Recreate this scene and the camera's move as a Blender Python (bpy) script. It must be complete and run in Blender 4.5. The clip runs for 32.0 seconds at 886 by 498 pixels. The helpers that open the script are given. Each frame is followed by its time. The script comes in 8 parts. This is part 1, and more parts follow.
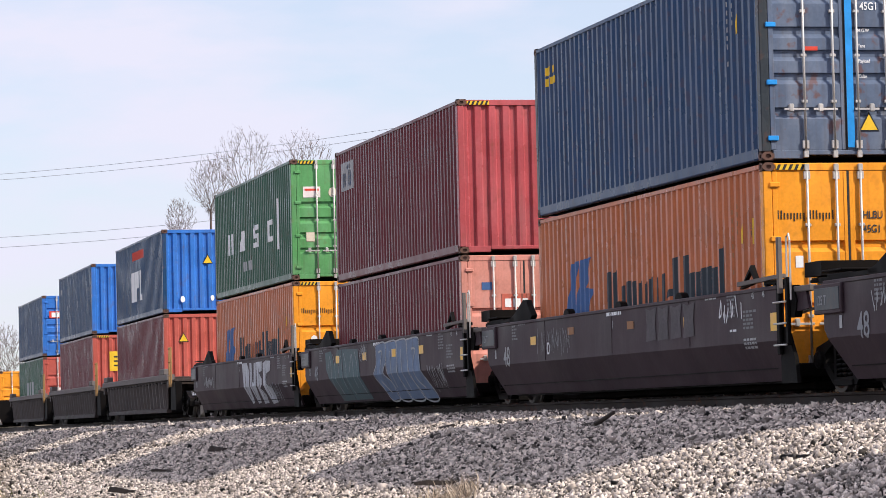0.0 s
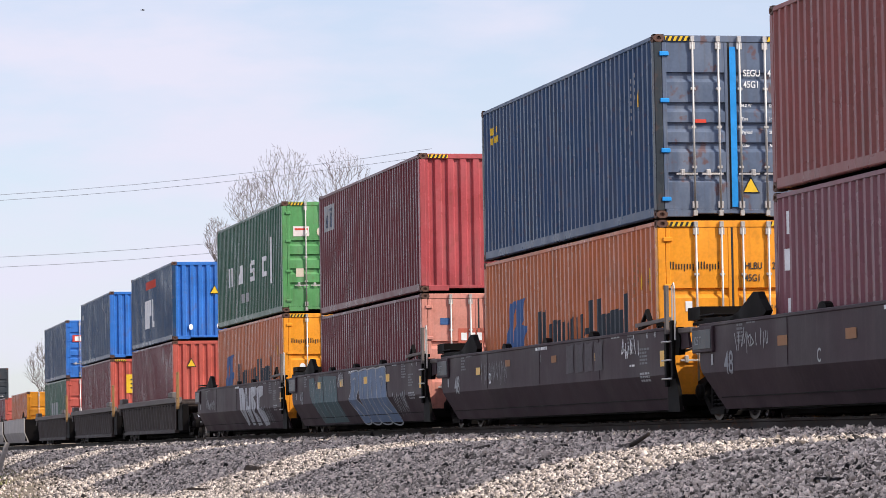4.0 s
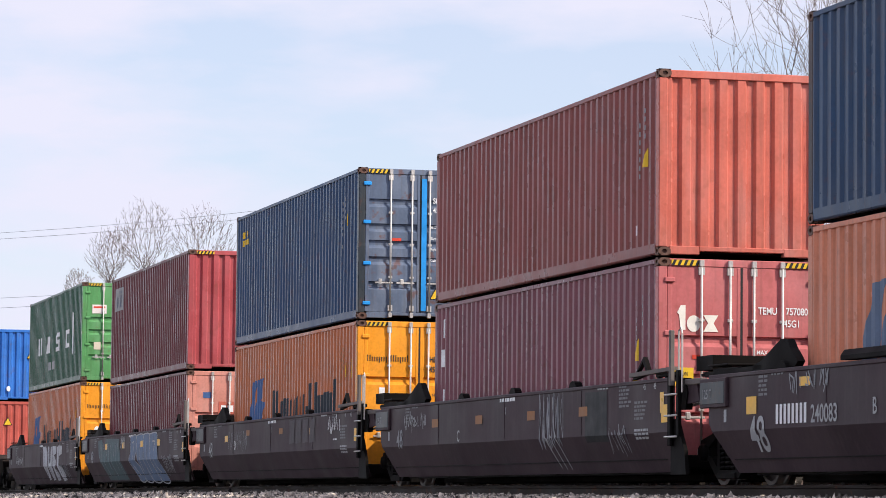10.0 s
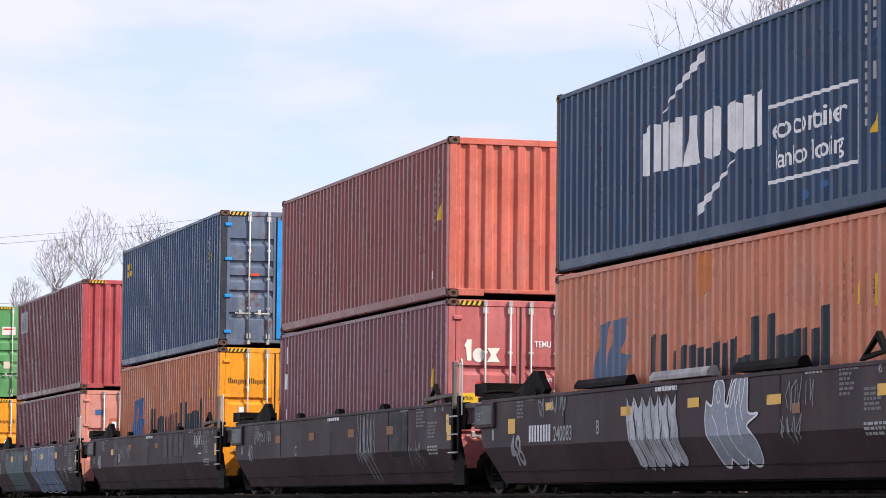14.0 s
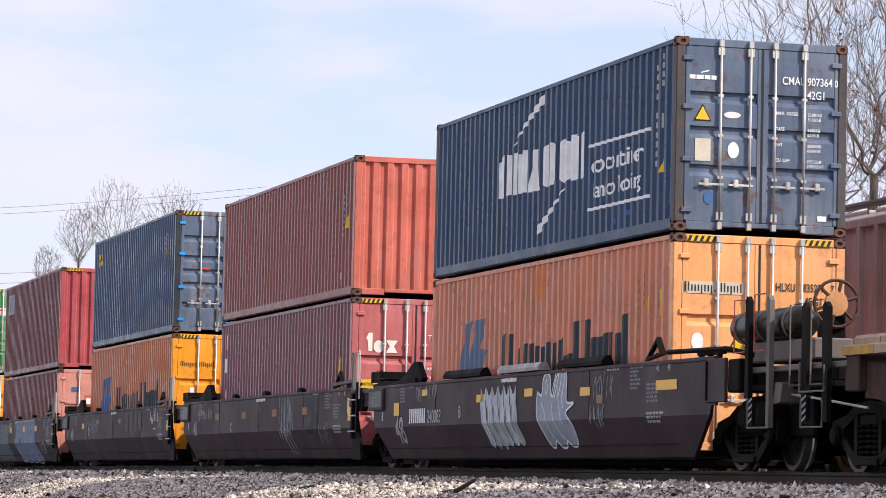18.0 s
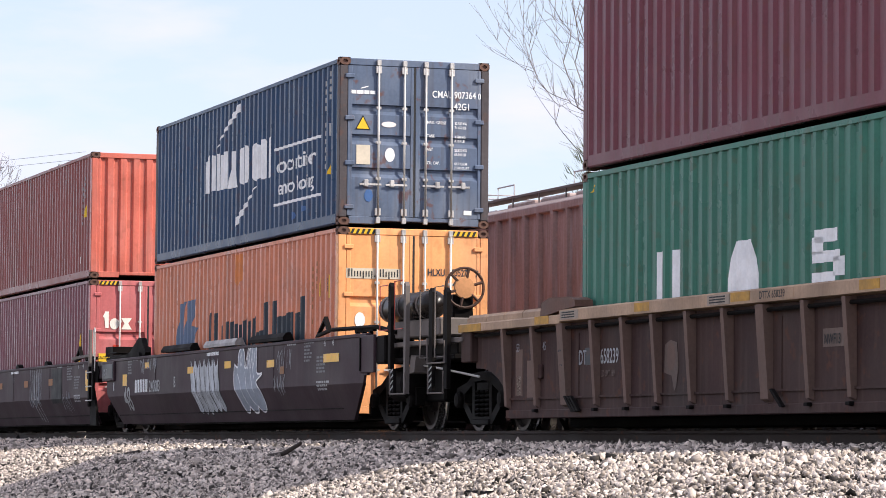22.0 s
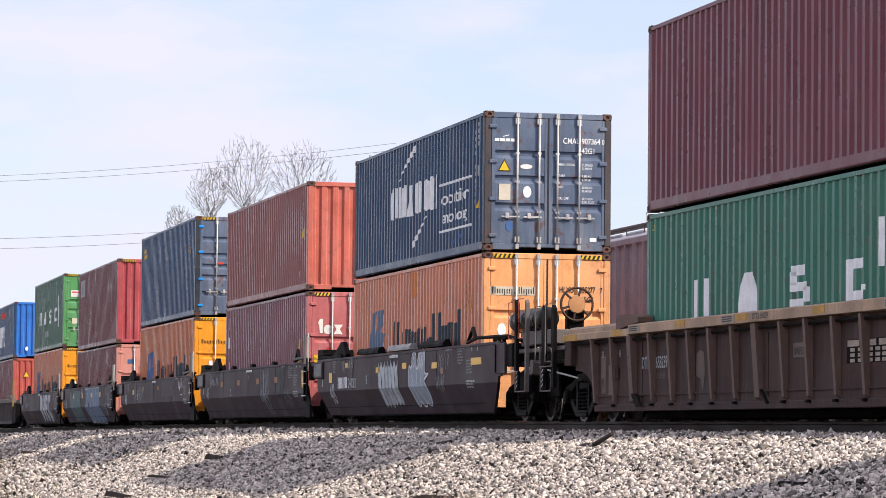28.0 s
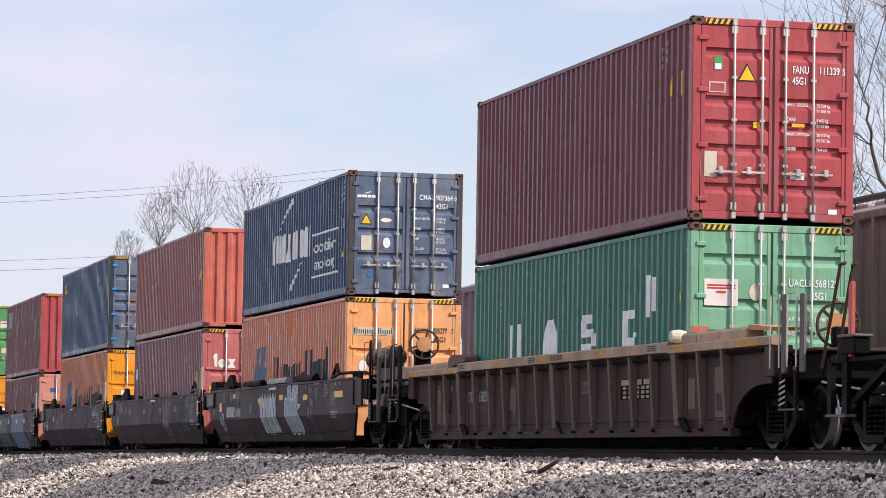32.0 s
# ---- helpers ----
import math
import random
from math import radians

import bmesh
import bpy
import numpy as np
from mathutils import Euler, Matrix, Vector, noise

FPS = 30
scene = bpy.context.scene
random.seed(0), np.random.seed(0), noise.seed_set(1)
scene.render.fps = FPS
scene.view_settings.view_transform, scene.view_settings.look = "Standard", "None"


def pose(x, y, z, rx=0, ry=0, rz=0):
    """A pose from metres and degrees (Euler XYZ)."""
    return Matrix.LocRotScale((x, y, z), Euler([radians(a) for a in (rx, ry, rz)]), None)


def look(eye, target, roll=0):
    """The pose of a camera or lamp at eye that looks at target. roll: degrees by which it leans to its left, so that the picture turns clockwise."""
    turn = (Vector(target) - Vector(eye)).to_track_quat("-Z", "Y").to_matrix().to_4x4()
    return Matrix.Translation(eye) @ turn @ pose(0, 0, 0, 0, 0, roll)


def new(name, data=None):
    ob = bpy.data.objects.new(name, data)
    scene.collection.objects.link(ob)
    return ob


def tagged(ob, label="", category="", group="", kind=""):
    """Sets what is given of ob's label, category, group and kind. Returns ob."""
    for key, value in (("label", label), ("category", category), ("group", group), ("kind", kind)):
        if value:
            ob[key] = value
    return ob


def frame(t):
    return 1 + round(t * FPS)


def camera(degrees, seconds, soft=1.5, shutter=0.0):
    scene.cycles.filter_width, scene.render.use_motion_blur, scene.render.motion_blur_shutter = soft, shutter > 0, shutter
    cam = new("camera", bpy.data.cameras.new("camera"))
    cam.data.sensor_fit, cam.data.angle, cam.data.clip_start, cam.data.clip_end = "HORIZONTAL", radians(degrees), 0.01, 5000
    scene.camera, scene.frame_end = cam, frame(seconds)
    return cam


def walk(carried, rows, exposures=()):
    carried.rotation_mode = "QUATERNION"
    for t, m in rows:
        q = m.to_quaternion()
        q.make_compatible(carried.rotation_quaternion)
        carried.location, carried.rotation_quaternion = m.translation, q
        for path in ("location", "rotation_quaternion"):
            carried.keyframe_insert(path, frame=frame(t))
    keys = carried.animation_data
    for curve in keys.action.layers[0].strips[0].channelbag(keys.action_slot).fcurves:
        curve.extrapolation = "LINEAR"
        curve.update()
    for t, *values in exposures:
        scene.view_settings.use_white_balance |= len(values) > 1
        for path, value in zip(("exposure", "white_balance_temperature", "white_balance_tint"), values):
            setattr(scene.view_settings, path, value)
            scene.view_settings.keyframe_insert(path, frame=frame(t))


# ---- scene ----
cam = camera(15.22, 32.0, soft=0.7)
EYE = 1.6
RAIL = 1.748                      # top of the rails
NEAR, BEND, BEND_X, RISE = 14.076, 7.2700e-05, 79.99, 7.124e-06
PATH = [  # seconds, eye x, eye y, heading, tilt, lean (degrees)
    (0, -0.205, 0.108, 166.025, 2.946, -1.328), (0.5, -0.195, 0.111, 166.154, 2.800, -0.921), (1, -0.185, 0.132, 166.552, 2.877, -0.487),
    (1.5, -0.172, 0.132, 167.034, 2.918, -0.274), (2, -0.164, 0.119, 167.372, 2.984, -0.320), (2.5, -0.137, 0.123, 167.420, 3.126, -0.410),
    (3, -0.132, 0.119, 167.269, 3.245, -0.590), (3.5, -0.132, 0.122, 167.022, 3.290, -0.771), (4, -0.132, 0.111, 166.676, 3.310, -0.940),
    (4.5, -0.130, 0.113, 166.274, 3.359, -0.901), (6.5, -0.123, 0.082, 165.805, 3.371, -0.106), (7, -0.137, 0.076, 165.873, 3.483, 0.002),
    (7.5, -0.126, 0.083, 165.882, 3.663, 0.301), (8, -0.104, 0.089, 165.684, 3.856, 0.436), (8.5, -0.085, 0.064, 165.254, 4.021, 0.560),
    (9, -0.067, 0.010, 164.793, 4.140, 0.618), (9.5, -0.043, -0.020, 164.482, 4.234, 0.683), (10, -0.032, -0.048, 164.225, 4.334, 0.582),
    (10.5, -0.012, -0.039, 163.990, 4.419, 0.440), (11, -0.003, -0.031, 163.787, 4.513, 0.310), (11.5, 0.012, -0.028, 163.618, 4.606, 0.248),
    (12, 0.024, -0.024, 163.456, 4.606, 0.248), (12.5, 0.036, -0.002, 163.350, 4.536, 0.311), (13, 0.023, -0.005, 163.277, 4.477, 0.419),
    (13.5, 0.021, 0.020, 163.309, 4.476, 0.506), (14, 0.016, 0.012, 163.337, 4.488, 0.554), (14.5, 0.021, 0.000, 163.379, 4.499, 0.718),
    (16.5, 0.012, -0.028, 163.726, 4.409, 1.155), (17, 0.008, -0.022, 163.819, 4.321, 1.248), (17.5, 0.038, -0.025, 163.828, 4.187, 1.338),
    (18, 0.054, -0.001, 163.724, 4.040, 1.303), (18.5, 0.065, 0.003, 163.448, 3.902, 1.186), (19, 0.082, 0.015, 163.065, 3.809, 1.011),
    (19.5, 0.074, 0.036, 162.796, 3.753, 0.816), (20, 0.055, 0.033, 162.672, 3.692, 0.704), (20.5, 0.053, 0.035, 162.529, 3.605, 0.683),
    (21, 0.066, 0.004, 162.008, 3.473, 0.606), (21.5, 0.075, -0.036, 161.176, 3.372, 0.455), (22, 0.080, -0.057, 160.598, 3.436, 0.468),
    (22.5, 0.082, -0.069, 160.536, 3.608, 0.505), (23, 0.097, -0.085, 160.798, 3.687, 0.477), (23.5, 0.112, -0.091, 161.165, 3.563, 0.442),
    (24, 0.110, -0.107, 161.424, 3.385, 0.141), (24.5, 0.117, -0.105, 161.641, 3.276, 0.359), (25, 0.124, -0.098, 162.031, 3.227, 0.357),
    (25.5, 0.115, -0.115, 162.831, 3.194, 0.306), (26, 0.107, -0.135, 163.979, 3.172, 0.414), (26.5, 0.100, -0.136, 164.918, 3.169, 0.460),
    (28.5, 0.079, -0.062, 165.996, 3.254, 0.644), (29, 0.073, -0.052, 165.954, 3.362, 0.740), (29.5, 0.055, -0.055, 165.884, 3.472, 0.727),
    (30, 0.061, -0.055, 165.815, 3.550, 0.745), (30.5, 0.062, -0.056, 165.715, 3.593, 0.800), (31, 0.065, -0.060, 165.540, 3.610, 0.846),
    (31.5, 0.079, -0.046, 165.330, 3.652, 0.899), (32, 0.071, -0.043, 165.086, 3.686, 0.947),
]
# metres that the train has gone by each whole second
TRAVEL = [0.61, -1.18, -2.92, -4.67, -6.42, -8.22, -10.10, -11.99, -13.86, -15.83, -17.78, -19.68, -21.63, -23.59, -25.59, -27.69, -29.73, -31.69, -33.60, -35.41, -37.26, -39.10, -40.93, -42.74, -44.53, -46.38, -48.25, -50.01, -51.65, -53.41, -55.29, -57.24, -59.11]


def eye(x, y, heading, tilt, lean):
    a, b, c = radians(heading), radians(tilt), radians(lean)
    f = Vector((math.cos(a) * math.cos(b), math.sin(a) * math.cos(b), math.sin(b)))
    r = Vector((math.sin(a), -math.cos(a), 0))
    u = r.cross(f)
    r2, u2 = r * math.cos(c) + u * math.sin(c), u * math.cos(c) - r * math.sin(c)
    m = Matrix((r2, u2, -f)).transposed().to_4x4()
    m.translation = (x, y, EYE)
    return m


walk(cam, [(t, eye(x, y, h, p, l)) for t, x, y, h, p, l in PATH],
     [(0, -0.06), (4, -0.10), (8, -0.08), (10, -0.05), (13, 0.08), (17, 0.02), (19, 0.02), (22, 0.14), (26, 0.13), (29, -0.06), (32, -0.14)])

# ---- light ----
SUN_TURN, SUN_UP = 50.0, 38.0     # degrees off the track's line, and above the horizon
world = bpy.data.worlds.new("sky")
scene.world = world
world.use_nodes = True
wn, wl = world.node_tree.nodes, world.node_tree.links
wn.clear()
sky = wn.new("ShaderNodeTexSky")
sky.sky_type, sky.sun_disc = "NISHITA", False
sky.sun_elevation, sky.sun_rotation = radians(SUN_UP), radians(90 - SUN_TURN)
sky.air_density, sky.dust_density, sky.ozone_density = 1.0, 0.6, 1.5
coord = wn.new("ShaderNodeTexCoord")
wmap = wn.new("ShaderNodeMapping")
wmap.inputs["Scale"].default_value = (1.2, 1.2, 4.2)
cloud = wn.new("ShaderNodeTexNoise")
cloud.inputs["Scale"].default_value, cloud.inputs["Detail"].default_value, cloud.inputs["Roughness"].default_value = 7.5, 8, 0.52
ramp = wn.new("ShaderNodeValToRGB")
ramp.color_ramp.elements[0].position, ramp.color_ramp.elements[1].position = 0.40, 0.60
ramp.color_ramp.elements[0].color, ramp.color_ramp.elements[1].color = (0.52, 0.52, 0.52, 1), (0.97, 0.97, 0.97, 1)
wmix = wn.new("ShaderNodeMixRGB")
wmix.inputs["Color2"].default_value = (9.45, 9.35, 11.1, 1)
back = wn.new("ShaderNodeBackground")
back.inputs["Strength"].default_value = 0.093
wout = wn.new("ShaderNodeOutputWorld")
wl.new(coord.outputs["Generated"], wmap.inputs["Vector"])
wl.new(wmap.outputs["Vector"], cloud.inputs["Vector"])
wl.new(cloud.outputs["Fac"], ramp.inputs["Fac"])
wl.new(ramp.outputs["Color"], wmix.inputs["Fac"])
air = wn.new("ShaderNodeMixRGB")
air.blend_type = "MULTIPLY"
air.inputs["Fac"].default_value, air.inputs["Color2"].default_value = 1.0, (1.50, 1.64, 1.80, 1)
wl.new(sky.outputs["Color"], air.inputs["Color1"])
wl.new(air.outputs["Color"], wmix.inputs["Color1"])
# thin cloud is brighter towards the sun
near_sun = wn.new("ShaderNodeVectorMath")
near_sun.operation = "DOT_PRODUCT"
near_sun.inputs[1].default_value = (math.cos(radians(SUN_TURN)) * math.cos(radians(SUN_UP)), math.sin(radians(SUN_TURN)) * math.cos(radians(SUN_UP)), math.sin(radians(SUN_UP)))
wl.new(coord.outputs["Generated"], near_sun.inputs[0])
glow = wn.new("ShaderNodeMapRange")
glow.inputs["From Min"].default_value, glow.inputs["From Max"].default_value = 0.0, 1.0
glow.inputs["To Min"].default_value, glow.inputs["To Max"].default_value = 1.0, 1.2
wl.new(near_sun.outputs["Value"], glow.inputs["Value"])
lit = wn.new("ShaderNodeMixRGB")
lit.blend_type = "MULTIPLY"
lit.inputs["Fac"].default_value = 1.0
wl.new(wmix.outputs["Color"], lit.inputs["Color1"])
wl.new(glow.outputs["Result"], lit.inputs["Color2"])
wl.new(lit.outputs["Color"], back.inputs["Color"])
wl.new(back.outputs["Background"], wout.inputs["Surface"])
sun = new("sun", bpy.data.lights.new("sun", "SUN"))
sun.data.energy, sun.data.angle, sun.data.color = 5.0, radians(0.53), (1.0, 0.91, 0.80)
sun.matrix_world = look((math.cos(radians(SUN_TURN)) * 100, math.sin(radians(SUN_TURN)) * 100, math.tan(radians(SUN_UP)) * 100), (0, 0, 0))
scene.view_settings.exposure = 0.0


# ---- materials ----
def surface(name, colour, rough=0.55, metal=0.0, vary=0.18, grain=22.0, patch=1.3, streak=0.0, dirt=(0.10, 0.075, 0.055), soil=0.0,
            bump=0.15, island=0.0, chalk=0.0, rust=0.0, shine=0.3):
    """Paint, metal or stone: patches and grain in the base colour, streaks running down, soil, rust spots and fine relief."""
    m = bpy.data.materials.new(name)
    m.use_nodes = True
    n, l = m.node_tree.nodes, m.node_tree.links
    b = n["Principled BSDF"]
    b.inputs["Specular IOR Level"].default_value = shine
    b.inputs["Roughness"].default_value, b.inputs["Metallic"].default_value = rough, metal
    tc = n.new("ShaderNodeTexCoord")

    def tex(scale, detail, stretch=None):
        t = n.new("ShaderNodeTexNoise")
        t.inputs["Scale"].default_value, t.inputs["Detail"].default_value = scale, detail
        if stretch:
            mp = n.new("ShaderNodeMapping")
            mp.inputs["Scale"].default_value = stretch
            l.new(tc.outputs["Object"], mp.inputs["Vector"])
            l.new(mp.outputs["Vector"], t.inputs["Vector"])
        else:
            l.new(tc.outputs["Object"], t.inputs["Vector"])
        return t.outputs["Fac"]

    def span(src, a, b0, lo, hi):
        r = n.new("ShaderNodeMapRange")
        r.inputs["From Min"].default_value, r.inputs["From Max"].default_value = a, b0
        r.inputs["To Min"].default_value, r.inputs["To Max"].default_value = lo, hi
        l.new(src, r.inputs["Value"])
        return r.outputs["Result"]

    def blend(kind, fac, a, c):
        x = n.new("ShaderNodeMixRGB")
        x.blend_type = kind
        for key, value in (("Fac", fac), ("Color1", a), ("Color2", c)):
            if isinstance(value, (int, float)):
                x.inputs[key].default_value = value
            elif isinstance(value, tuple):
                x.inputs[key].default_value = (*value, 1)
            else:
                l.new(value, x.inputs[key])
        return x.outputs["Color"]

    big, fine = tex(patch, 5), tex(grain, 4)
    col = blend("MULTIPLY", 1.0, colour, span(big, 0.3, 0.7, 1 - vary, 1 + vary * 0.6))
    col = blend("MULTIPLY", 1.0, col, span(fine, 0.25, 0.75, 1 - vary * 0.5, 1 + vary * 0.4))
    if chalk:
        col = blend("MIX", span(tex(2.1, 6, (1, 1, 0.35)), 0.45, 0.75, 0, chalk), col, tuple(min(1, c * 0.6 + 0.28) for c in colour))
    if streak:
        col = blend("MIX", span(tex(3.0, 4, (4.0, 4.0, 0.22)), 0.5, 0.78, 0, streak), col, dirt)
    if soil:
        col = blend("MIX", span(tex(0.9, 6), 0.42, 0.72, 0, soil), col, dirt)
    if rust:
        col = blend("MIX", span(tex(5.5, 8), 0.60, 0.68, 0, rust), col, (0.16, 0.055, 0.022))
    if island:
        g = n.new("ShaderNodeNewGeometry")
        col = blend("MULTIPLY", 1.0, col, span(g.outputs["Random Per Island"], 0, 1, 1 - island, 1 + island * 0.7))
    l.new(col, b.inputs["Base Color"])
    l.new(span(big, 0.3, 0.7, max(0.05, rough - 0.10), min(1, rough + 0.12)), b.inputs["Roughness"])
    if bump:
        bp = n.new("ShaderNodeBump")
        bp.inputs["Strength"].default_value, bp.inputs["Distance"].default_value = bump, 0.006
        l.new(fine, bp.inputs["Height"])
        l.new(bp.outputs["Normal"], b.inputs["Normal"])
    return m


def paint(name, colour, **more):
    opts = dict(rough=0.30, vary=0.17, streak=0.32, soil=0.12, chalk=0.10, bump=0.04, rust=0.2, shine=0.12)
    opts.update(more)
    return surface(name, colour, **opts)


def flat_paint(name, colour, rough=0.6):
    return surface(name, colour, rough=rough, vary=0.12, bump=0.03, patch=4)


